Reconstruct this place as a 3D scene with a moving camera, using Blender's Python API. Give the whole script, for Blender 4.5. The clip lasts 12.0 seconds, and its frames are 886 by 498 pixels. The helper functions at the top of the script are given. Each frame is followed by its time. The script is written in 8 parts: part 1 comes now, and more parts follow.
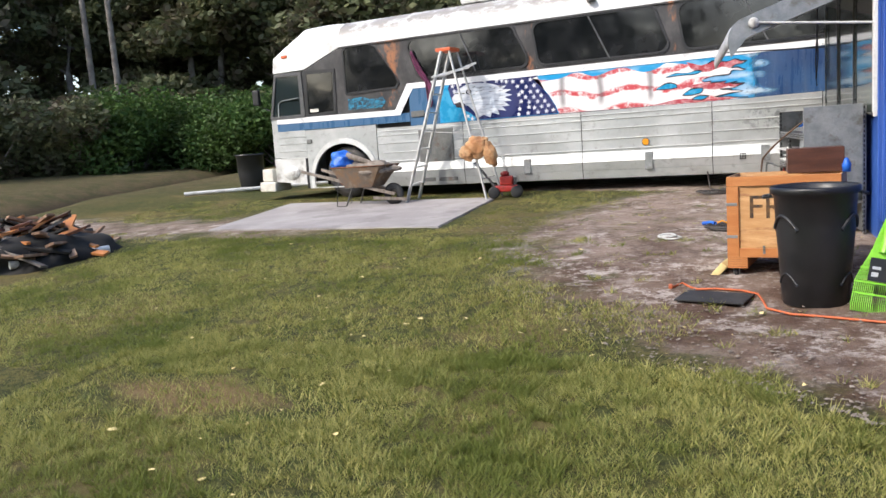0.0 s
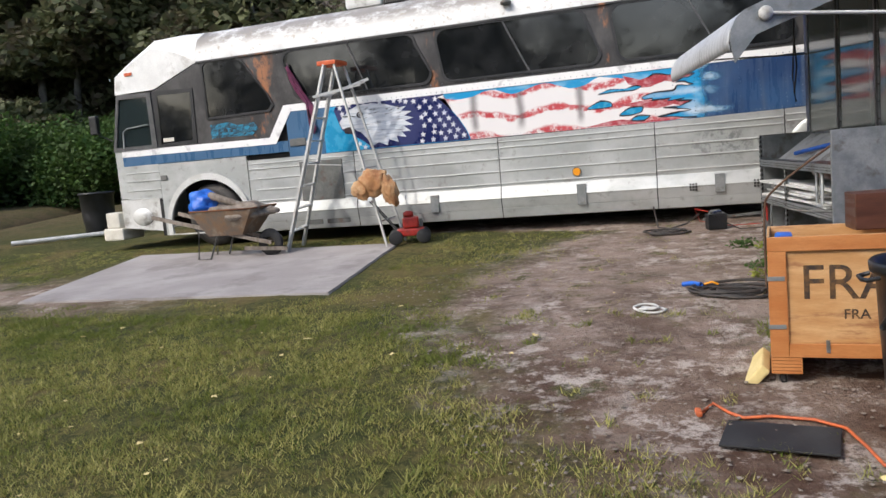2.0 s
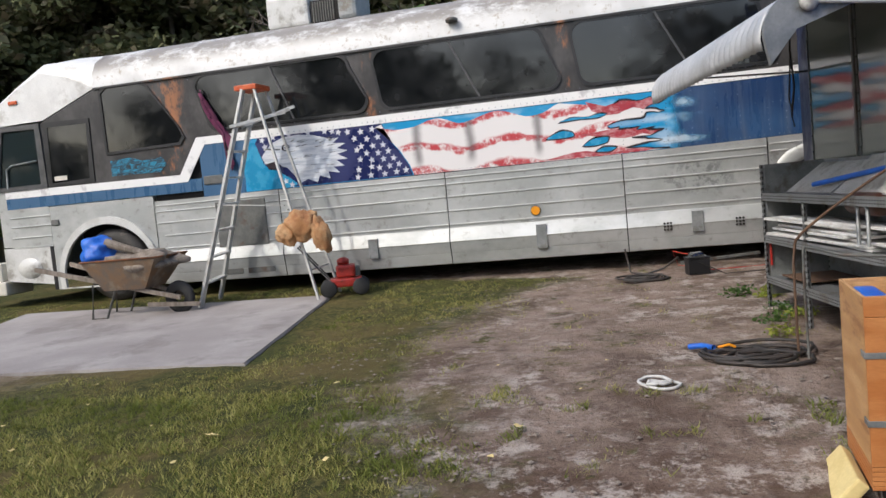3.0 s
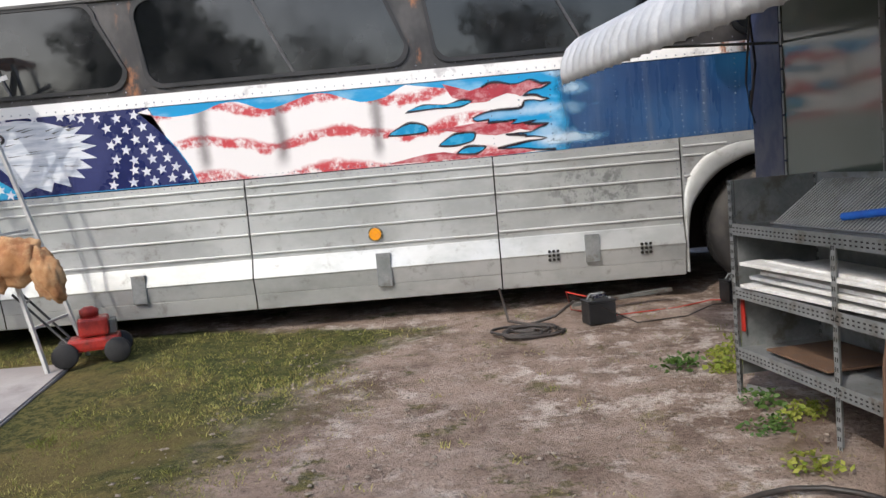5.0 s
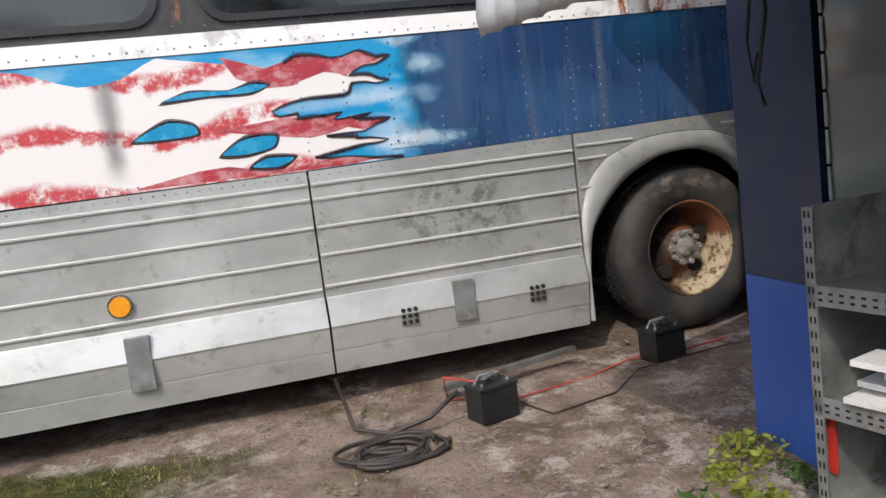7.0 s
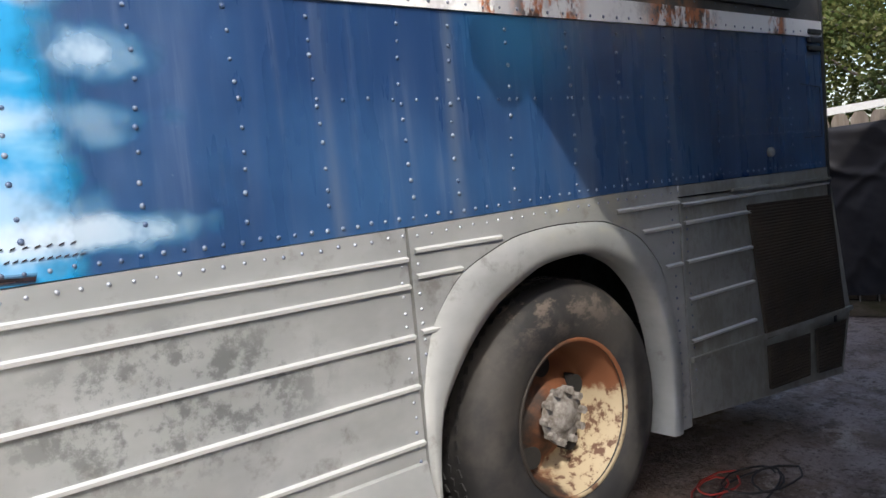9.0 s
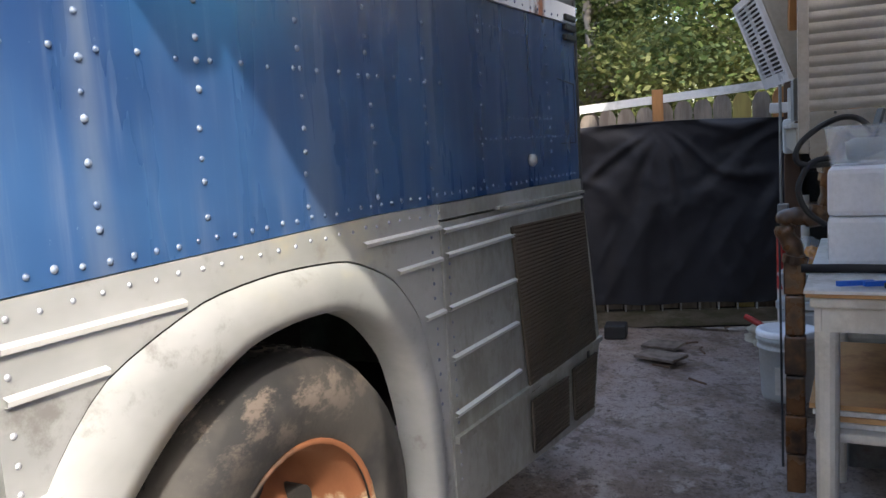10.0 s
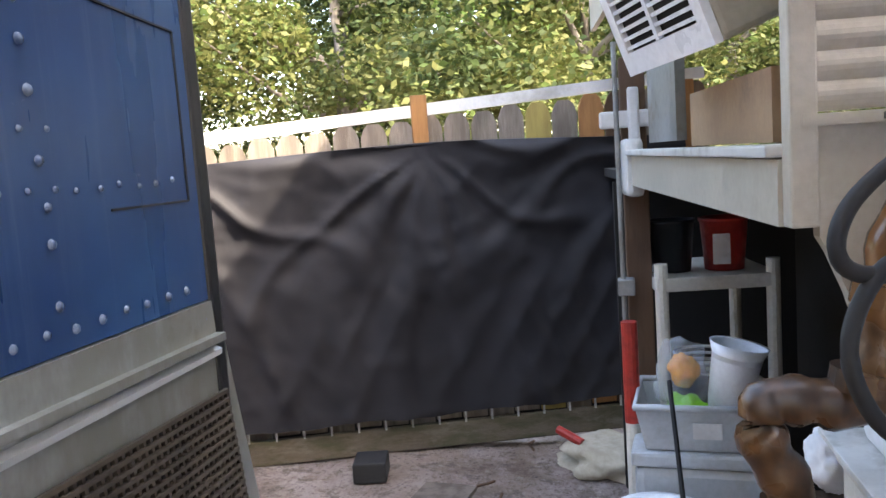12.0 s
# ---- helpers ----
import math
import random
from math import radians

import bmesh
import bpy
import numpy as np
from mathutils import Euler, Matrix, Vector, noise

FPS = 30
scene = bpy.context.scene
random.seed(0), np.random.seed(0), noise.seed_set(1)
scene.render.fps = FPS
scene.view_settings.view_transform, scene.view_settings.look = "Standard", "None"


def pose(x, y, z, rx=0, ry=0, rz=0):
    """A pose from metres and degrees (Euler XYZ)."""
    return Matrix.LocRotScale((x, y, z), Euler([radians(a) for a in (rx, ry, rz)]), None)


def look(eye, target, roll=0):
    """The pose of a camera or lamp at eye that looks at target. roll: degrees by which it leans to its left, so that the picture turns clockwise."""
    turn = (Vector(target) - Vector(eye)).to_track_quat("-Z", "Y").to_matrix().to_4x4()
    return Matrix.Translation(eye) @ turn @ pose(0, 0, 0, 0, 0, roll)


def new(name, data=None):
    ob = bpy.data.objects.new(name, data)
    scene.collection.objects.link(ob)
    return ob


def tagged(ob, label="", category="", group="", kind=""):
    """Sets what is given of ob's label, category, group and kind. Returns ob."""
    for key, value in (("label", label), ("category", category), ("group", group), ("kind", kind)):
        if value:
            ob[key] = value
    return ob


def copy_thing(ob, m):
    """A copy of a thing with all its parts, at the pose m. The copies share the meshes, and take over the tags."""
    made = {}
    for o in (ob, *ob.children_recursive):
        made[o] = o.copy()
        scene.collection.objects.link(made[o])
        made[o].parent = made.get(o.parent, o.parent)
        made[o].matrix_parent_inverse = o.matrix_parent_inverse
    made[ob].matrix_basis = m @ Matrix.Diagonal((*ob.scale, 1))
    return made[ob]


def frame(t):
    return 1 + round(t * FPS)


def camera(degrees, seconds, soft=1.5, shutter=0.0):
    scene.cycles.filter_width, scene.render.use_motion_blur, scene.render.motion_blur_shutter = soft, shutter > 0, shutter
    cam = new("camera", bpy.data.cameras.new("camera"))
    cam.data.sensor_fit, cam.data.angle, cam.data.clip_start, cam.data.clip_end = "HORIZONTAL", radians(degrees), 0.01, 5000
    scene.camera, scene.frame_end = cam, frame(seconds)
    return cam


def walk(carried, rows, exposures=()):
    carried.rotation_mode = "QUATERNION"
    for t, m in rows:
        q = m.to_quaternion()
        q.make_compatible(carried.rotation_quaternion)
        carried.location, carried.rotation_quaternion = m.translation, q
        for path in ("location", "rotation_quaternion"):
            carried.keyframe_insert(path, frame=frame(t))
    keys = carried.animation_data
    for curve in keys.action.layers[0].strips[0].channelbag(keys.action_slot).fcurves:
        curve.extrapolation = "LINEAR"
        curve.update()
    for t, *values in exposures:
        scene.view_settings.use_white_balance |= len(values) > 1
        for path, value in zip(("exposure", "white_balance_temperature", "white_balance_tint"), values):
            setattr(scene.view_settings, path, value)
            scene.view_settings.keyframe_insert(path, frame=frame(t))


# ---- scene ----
cam = camera(57.9, 12.0)
METRES, EYE, TILT, LEAN, TURN = 14.9, 1.5, 0.0, 0.0, 27.9
PATH = [
    (0, (-0.016, -0.037, 1.493), (-0.944, 1.714, 1.224), -3.9),
    (0.5, (-0.33, 0.573, 1.528), (-1.083, 2.413, 1.313), -3.5),
    (1, (-0.572, 1.093, 1.547), (-1.277, 2.952, 1.331), -3.9),
    (1.5, (-0.926, 1.622, 1.601), (-1.662, 3.47, 1.389), -4.3),
    (2, (-1.204, 2.257, 1.641), (-1.881, 4.125, 1.405), -5.0),
    (2.5, (-1.52, 2.918, 1.64), (-2.147, 4.809, 1.462), -5.0),
    (3, (-1.775, 3.595, 1.595), (-2.286, 5.523, 1.447), -5.4),
    (3.5, (-1.915, 4.261, 1.501), (-2.165, 6.245, 1.475), -5.3),
    (3.7, (-1.968, 4.583, 1.558), (-2.213, 6.568, 1.526), -5.2),
    (5.3, (-2.352, 6.572, 1.753), (-2.343, 8.558, 1.518), -5.0),
    (5.5, (-2.368, 6.796, 1.754), (-2.309, 8.78, 1.508), -5.0),
    (6, (-2.422, 7.411, 1.786), (-2.24, 9.387, 1.536), -4.6),
    (6.5, (-2.531, 8.009, 1.846), (-2.1, 9.944, 1.58), -5.5),
    (6.7, (-2.542, 8.241, 1.85), (-2.077, 10.166, 1.575), -6.4),
    (8.3, (-2.279, 10.275, 1.947), (-1.332, 12.034, 1.85), -6.4),
    (8.5, (-2.233, 10.502, 1.952), (-1.186, 12.201, 1.82), -6.4),
    (9, (-1.949, 11.009, 1.95), (-0.677, 12.543, 1.781), -5.2),
    (9.5, (-1.613, 11.454, 1.969), (-0.121, 12.77, 1.767), -4.0),
    (10, (-1.199, 11.775, 1.997), (0.552, 12.711, 1.756), -3.6),
    (10.5, (-0.635, 11.982, 2.019), (1.165, 12.815, 1.764), -3.5),
    (11, (-0.11, 12.141, 2.034), (1.796, 12.694, 1.782), -3.2),
    (11.5, (0.473, 12.14, 2.029), (2.403, 12.626, 1.829), -4.0),
    (12, (1.046, 12.272, 2.035), (2.991, 12.68, 1.812), -4.0),
]
walk(cam, [(t, look(eye, target, roll)) for t, eye, target, roll in PATH], [(0, 1.22, 6500, 10), (1, 0.92, 6500, 10), (2.5, 0.74, 6500, 10), (3.5, 0.54, 6500, 10), (5.5, 0.97, 6500, 10), (6.5, 0.87, 6500, 10), (8.5, 1.02, 6500, 10), (9, 1.37, 6500, 10), (9.5, 1.92, 6600, 10), (10, 2.32, 6900, 10), (10.5, 2.79, 7600, 11), (11, 3.39, 7900, 12), (12, 3.64, 7800, 12)])

# world, sun
SUN_DIR = Vector((0.70, 1.0, -1.15)).normalized()
world = bpy.data.worlds.new("sky_world")
scene.world = world
world.use_nodes = True
wn = world.node_tree
sky = wn.nodes.new("ShaderNodeTexSky")
sky.sky_type, sky.sun_disc = "NISHITA", False
sky.sun_elevation = math.asin(-SUN_DIR.z)
sky.sun_rotation = math.atan2(-SUN_DIR.x, -SUN_DIR.y)
sky.dust_density = 2.5
wn.links.new(sky.outputs[0], wn.nodes["Background"].inputs[0])
wn.nodes["Background"].inputs[1].default_value = 0.15
sun = new("sun", bpy.data.lights.new("sun", "SUN"))
sun.data.energy, sun.data.angle, sun.data.color = 1.35, radians(0.8), (1.0, 0.95, 0.87)
sun.matrix_world = look((0, 0, 30), Vector((0, 0, 30)) + SUN_DIR)
scene.view_settings.exposure = 0.0


# materials
class Mat:
    """A procedural material, with short ways to add nodes."""

    def __init__(self, name, rough=0.6, metal=0.0, spec=0.5):
        self.m = bpy.data.materials.new(name)
        self.m.use_nodes = True
        self.t = self.m.node_tree
        self.b = self.t.nodes["Principled BSDF"]
        self.b.inputs["Roughness"].default_value = rough
        self.b.inputs["Metallic"].default_value = metal
        self.b.inputs["Specular IOR Level"].default_value = spec
        self.co = self.t.nodes.new("ShaderNodeTexCoord")
        self.pos = self.t.nodes.new("ShaderNodeNewGeometry").outputs["Position"]

    def put(self, v, sock):
        if isinstance(v, bpy.types.NodeSocket):
            self.t.links.new(v, sock)
        else:
            sock.default_value = (*v, 1) if isinstance(v, tuple) and len(v) == 3 and sock.type == "RGBA" else v

    def math(self, op, a, b=0.0, clamp=False):
        n = self.t.nodes.new("ShaderNodeMath")
        n.operation, n.use_clamp = op, clamp
        self.put(a, n.inputs[0]), self.put(b, n.inputs[1])
        return n.outputs[0]

    def noise(self, scale, detail=4.0, rough=0.6, stretch=(1, 1, 1), dist=0.0, at=None):
        mp = self.t.nodes.new("ShaderNodeMapping")
        self.put(at or self.pos, mp.inputs[0])
        mp.inputs["Scale"].default_value = stretch
        n = self.t.nodes.new("ShaderNodeTexNoise")
        n.inputs["Scale"].default_value, n.inputs["Detail"].default_value = scale, detail
        n.inputs["Roughness"].default_value, n.inputs["Distortion"].default_value = rough, dist
        self.t.links.new(mp.outputs[0], n.inputs["Vector"])
        return n.outputs["Fac"]

    def step(self, v, lo, hi, a=0.0, b=1.0):
        n = self.t.nodes.new("ShaderNodeMapRange")
        n.interpolation_type = "SMOOTHSTEP"
        for k, x in zip(("Value", "From Min", "From Max", "To Min", "To Max"), (v, lo, hi, a, b)):
            self.put(x, n.inputs[k])
        return n.outputs[0]

    def mix(self, f, a, b):
        n = self.t.nodes.new("ShaderNodeMix")
        n.data_type = "RGBA"
        self.put(f, n.inputs[0]), self.put(a, n.inputs[6]), self.put(b, n.inputs[7])
        return n.outputs[2]

    def xyz(self, at=None):
        n = self.t.nodes.new("ShaderNodeSeparateXYZ")
        self.put(at or self.pos, n.inputs[0])
        return n.outputs

    def random(self):
        return self.t.nodes.new("ShaderNodeObjectInfo").outputs["Random"]

    def island(self):
        return self.t.nodes.new("ShaderNodeNewGeometry").outputs["Random Per Island"]

    def bump(self, h, strength=0.3, dist=0.01):
        n = self.t.nodes.new("ShaderNodeBump")
        n.inputs["Strength"].default_value, n.inputs["Distance"].default_value = strength, dist
        self.put(h, n.inputs["Height"])
        self.t.links.new(n.outputs[0], self.b.inputs["Normal"])

    def color(self, c):
        self.put(c, self.b.inputs["Base Color"])
        return self


def worn(name, c1, c2, scale=6, rough=0.6, metal=0.0, bump=0.15, fine=60, stretch=(1, 1, 1), dirt=None, amount=0.5, spec=0.5):
    """Two tones by broad noise, fine grain, optional dirt blotches, and relief."""
    m = Mat(name, rough, metal, spec)
    broad = m.step(m.noise(scale, stretch=stretch), 0.35, 0.68)
    grain = m.noise(fine, 5, stretch=stretch)
    col = m.mix(broad, c1, c2)
    col = m.mix(m.step(grain, 0.3, 0.75, 0.0, 0.25), col, tuple(0.6 * v for v in c1))
    if dirt:
        col = m.mix(m.step(m.noise(scale * 0.6, 6, 0.7, stretch), 0.52, 0.66, 0.0, amount), col, dirt)
    m.color(col)
    m.put(m.step(broad, 0.0, 1.0, max(rough - 0.08, 0.03), min(rough + 0.1, 1.0)), m.b.inputs["Roughness"])
    if bump:
        m.bump(grain, bump, 0.004)
    return m.m


M = {}
M["white_paint"] = worn("white_paint", (0.78, 0.78, 0.76), (0.66, 0.66, 0.64), 3, 0.4, dirt=(0.3, 0.28, 0.24), amount=0.5)
M["navy"] = None
M["black_rubber"] = worn("black_rubber", (0.012, 0.012, 0.013), (0.03, 0.03, 0.03), 5, 0.75)
M["black_plastic"] = worn("black_plastic", (0.010, 0.011, 0.012), (0.018, 0.018, 0.02), 4, 0.42)
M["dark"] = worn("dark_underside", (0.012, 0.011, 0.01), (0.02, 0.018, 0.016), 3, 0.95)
M["chrome"] = worn("chrome", (0.6, 0.6, 0.6), (0.5, 0.5, 0.5), 20, 0.25, 1.0)
M["galv"] = worn("galvanised_steel", (0.22, 0.235, 0.235), (0.32, 0.33, 0.33), 9, 0.5, 0.55, dirt=(0.12, 0.09, 0.06), amount=0.6)
M["galv_dark"] = worn("dull_grey_steel", (0.1, 0.105, 0.1), (0.17, 0.17, 0.16), 7, 0.6, 0.3, dirt=(0.09, 0.05, 0.03), amount=0.7)
M["alu"] = worn("ladder_aluminium", (0.58, 0.58, 0.56), (0.48, 0.48, 0.46), 12, 0.45, 0.25, dirt=(0.25, 0.2, 0.15), amount=0.4)
M["orange_plastic"] = worn("orange_plastic", (0.62, 0.12, 0.03), (0.5, 0.08, 0.02), 10, 0.5)
M["red_paint"] = worn("red_paint", (0.42, 0.03, 0.02), (0.28, 0.02, 0.015), 15, 0.45, dirt=(0.05, 0.03, 0.02))
M["green_plastic"] = worn("green_plastic", (0.2, 0.55, 0.03), (0.25, 0.62, 0.05), 8, 0.4)
M["white_plastic"] = worn("white_plastic", (0.84, 0.85, 0.87), (0.78, 0.79, 0.81), 5, 0.35, dirt=(0.45, 0.42, 0.38), amount=0.25)
M["cream_plastic"] = worn("cream_plastic", (0.66, 0.63, 0.55), (0.56, 0.53, 0.46), 6, 0.5, dirt=(0.3, 0.26, 0.2), amount=0.4)
M["grey_plastic"] = worn("grey_plastic", (0.42, 0.45, 0.46), (0.5, 0.53, 0.54), 6, 0.4, dirt=(0.3, 0.27, 0.22), amount=0.4)
M["blue_tarp"] = worn("blue_tarp", (0.01, 0.1, 0.5), (0.02, 0.16, 0.62), 12, 0.45, bump=0.4, fine=25)
M["cable_black"] = worn("cable_black", (0.02, 0.018, 0.016), (0.05, 0.04, 0.035), 15, 0.6)
M["cable_orange"] = worn("cable_orange", (0.55, 0.12, 0.03), (0.4, 0.1, 0.04), 15, 0.6)
M["cable_red"] = worn("cable_red", (0.5, 0.03, 0.02), (0.4, 0.05, 0.03), 15, 0.5)
M["rust"] = worn("rust", (0.12, 0.045, 0.02), (0.22, 0.09, 0.035), 14, 0.85, bump=0.5, dirt=(0.05, 0.03, 0.02))
M["ply"] = worn("plywood", (0.46, 0.24, 0.09), (0.58, 0.35, 0.16), 3, 0.6, stretch=(1, 1, 5), fine=30, dirt=(0.24, 0.09, 0.035), amount=0.75)
M["ply_dark"] = worn("plywood_frame", (0.40, 0.14, 0.035), (0.48, 0.2, 0.06), 4, 0.6, stretch=(1, 1, 4), fine=35)
M["dark_wood"] = worn("dark_stained_wood", (0.06, 0.022, 0.012), (0.1, 0.035, 0.018), 4, 0.45, stretch=(1, 1, 6))
M["grey_wood"] = worn("weathered_wood", (0.26, 0.22, 0.18), (0.16, 0.13, 0.105), 5, 0.9, stretch=(3, 3, 0.4), bump=0.6, fine=40, dirt=(0.08, 0.07, 0.05))
M["brown_wood"] = worn("brown_wood", (0.09, 0.05, 0.03), (0.14, 0.08, 0.045), 5, 0.85, stretch=(3, 3, 0.4), bump=0.5, fine=40)
M["white_board"] = worn("white_board", (0.7, 0.7, 0.68), (0.58, 0.57, 0.54), 7, 0.55, dirt=(0.3, 0.27, 0.22), amount=0.6)
M["foam"] = worn("yellow_foam", (0.68, 0.55, 0.25), (0.6, 0.47, 0.2), 6, 0.9, bump=0.5)
M["black_cloth"] = worn("black_sheeting", (0.016, 0.016, 0.020), (0.024, 0.024, 0.029), 3, 0.7, bump=0.3, fine=220, spec=0.3)
M["white_light"] = worn("aged_white_metal", (0.62, 0.62, 0.6), (0.5, 0.5, 0.47), 4, 0.4, dirt=(0.16, 0.14, 0.11), amount=0.7)


def silver():
    m = Mat("brushed_silver_siding", 0.42, 0.5)
    broad = m.noise(1.3, 5, 0.65, (1, 1, 1.6))
    stain = m.noise(7, 6, 0.7)
    col = m.mix(m.step(broad, 0.35, 0.65), (0.37, 0.385, 0.375), (0.50, 0.515, 0.505))
    col = m.mix(m.step(stain, 0.55, 0.72, 0, 0.65), col, (0.2, 0.185, 0.165))
    x, _, z = m.xyz()
    hand = m.math("ADD", m.math("POWER", m.math("DIVIDE", m.math("ADD", x, 1.25), 0.42), 2.0), m.math("POWER", m.math("DIVIDE", m.math("SUBTRACT", z, 1.48), 0.2), 2.0))
    hand = m.math("MULTIPLY", m.step(hand, 0.2, 1.4, 1, 0), m.step(m.noise(13, 6, 0.72), 0.46, 0.6, 0, 0.7))
    col = m.mix(hand, col, (0.13, 0.14, 0.135))
    primer = m.math("MULTIPLY", m.math("MULTIPLY", m.step(m.math("ABSOLUTE", m.math("SUBTRACT", x, 0.25)), 0.1, 0.4, 1, 0), m.step(z, 1.66, 1.74)), m.step(m.noise(5), 0.4, 0.6, 0.1, 0.7))
    col = m.mix(primer, col, (0.52, 0.5, 0.36))
    grime = m.math("MULTIPLY", m.step(x, 0.82, 0.9), m.step(m.noise(6, 5, 0.7, (1, 1, 0.5)), 0.4, 0.6, 0.3, 0.7))
    col = m.mix(grime, col, (0.2, 0.195, 0.15))
    low = m.step(z, 0.62, 0.95, 0.35, 0.0)
    col = m.mix(m.math("MULTIPLY", low, m.noise(5, 5)), col, (0.25, 0.21, 0.16))
    m.color(col)
    m.put(m.step(m.noise(3, 4), 0.3, 0.7, 0.34, 0.52), m.b.inputs["Roughness"])
    m.bump(m.noise(260, 2, stretch=(0.1, 1, 1)), 0.05, 0.002)
    return m.m


def navy():
    m = Mat("faded_navy_paint", 0.3)
    streak = m.noise(9, 4, 0.6, (1, 1, 0.12))
    cloud = m.noise(1.6, 4, 0.6)
    col = m.mix(m.step(cloud, 0.35, 0.7), (0.015, 0.042, 0.118), (0.028, 0.078, 0.185))
    col = m.mix(m.step(streak, 0.5, 0.75, 0, 0.45), col, (0.07, 0.11, 0.19))
    col = m.mix(m.step(m.noise(26, 5, 0.65, (1, 1, 0.05)), 0.52, 0.78, 0, 0.4), col, (0.12, 0.16, 0.24))
    col = m.mix(m.step(m.noise(55, 5, 0.75), 0.66, 0.76, 0, 0.5), col, (0.2, 0.24, 0.32))
    x = m.xyz()[0]
    col = m.mix(m.step(x, -3.0, -6.8, 0, 0.7), col, (0.045, 0.13, 0.24))
    for c, w, k in ((-0.31, 0.05, 0.4), (-0.76, 0.03, 0.22), (0.3, 0.09, 0.3), (0.86, 0.06, 0.3)):
        run = m.math("MULTIPLY", m.step(m.math("ABSOLUTE", m.math("SUBTRACT", x, c)), 0.0, w, 1, 0), m.step(streak, 0.35, 0.65, 0.3, 1.0))
        col = m.mix(m.math("MULTIPLY", run, k), col, (0.16, 0.19, 0.22))
    teal = m.math("MULTIPLY", m.step(x, -0.35, 0.0), m.step(x, 0.0, 0.45, 1, 0))
    teal = m.math("MULTIPLY", teal, m.step(m.xyz()[2], 2.1, 2.45))
    col = m.mix(m.math("MULTIPLY", teal, 0.7), col, (0.02, 0.16, 0.33))
    m.color(col)
    m.put(m.step(streak, 0.3, 0.8, 0.22, 0.5), m.b.inputs["Roughness"])
    m.bump(m.noise(2.5, 2), 0.12, 0.02)
    return m.m


def roof_white():
    m = Mat("weathered_white_roof", 0.5)
    z = m.xyz()[2]
    n = m.noise(3.5, 7, 0.75, (0.6, 1, 1))
    g = m.math("MULTIPLY", m.step(z, 3.46, 3.66), m.step(n, 0.38, 0.54))
    col = m.mix(m.step(m.noise(1.5), 0.4, 0.6), (0.62, 0.62, 0.61), (0.5, 0.5, 0.49))
    col = m.mix(m.math("MULTIPLY", g, 0.9), col, (0.22, 0.20, 0.18))
    col = m.mix(m.step(m.noise(14, 7, 0.75), 0.56, 0.64, 0, 0.7), col, (0.3, 0.26, 0.2))
    m.color(col)
    return m.m


def black_band():
    m = Mat("weathered_black_paint", 0.38)
    n = m.noise(3.2, 6, 0.65, (1, 1, 0.7))
    col = m.mix(m.step(n, 0.35, 0.7), (0.022, 0.021, 0.022), (0.07, 0.066, 0.064))
    x = m.xyz()[0]
    spots = 0.0
    for cx, w in ((-7.75, 0.33), (-4.97, 0.09), (-2.62, 0.08), (0.9, 0.25)):
        d = m.math("ABSOLUTE", m.math("SUBTRACT", x, cx))
        spots = m.math("ADD", spots, m.step(d, w * 0.3, w, 1, 0))
    col = m.mix(m.math("MULTIPLY", spots, m.step(m.noise(5, 6, 0.7, (1, 1, 0.5)), 0.47, 0.6, 0, 0.85)), col, (0.33, 0.13, 0.05))
    m.color(col)
    return m.m


def belt_white():
    m = Mat("chipped_white_belt", 0.4)
    x = m.xyz()[0]
    col = m.mix(m.step(m.noise(5, 5, 0.7), 0.55, 0.68, 0, 0.7), (0.76, 0.76, 0.75), (0.4, 0.39, 0.4))
    patchy = 0.0
    for c, w in ((0.16, 0.22), (0.95, 0.3), (1.72, 0.1), (-0.12, 0.06)):
        patchy = m.math("MAXIMUM", patchy, m.step(m.math("ABSOLUTE", m.math("SUBTRACT", x, c)), w * 0.5, w, 1, 0))
    r = m.math("MULTIPLY", patchy, m.step(m.noise(9, 6, 0.7, (1, 1, 0.45)), 0.44, 0.52))
    col = m.mix(r, col, m.mix(m.step(m.noise(22, 5, 0.7), 0.42, 0.6), (0.42, 0.13, 0.035), (0.05, 0.03, 0.025)))
    m.color(col)
    return m.m


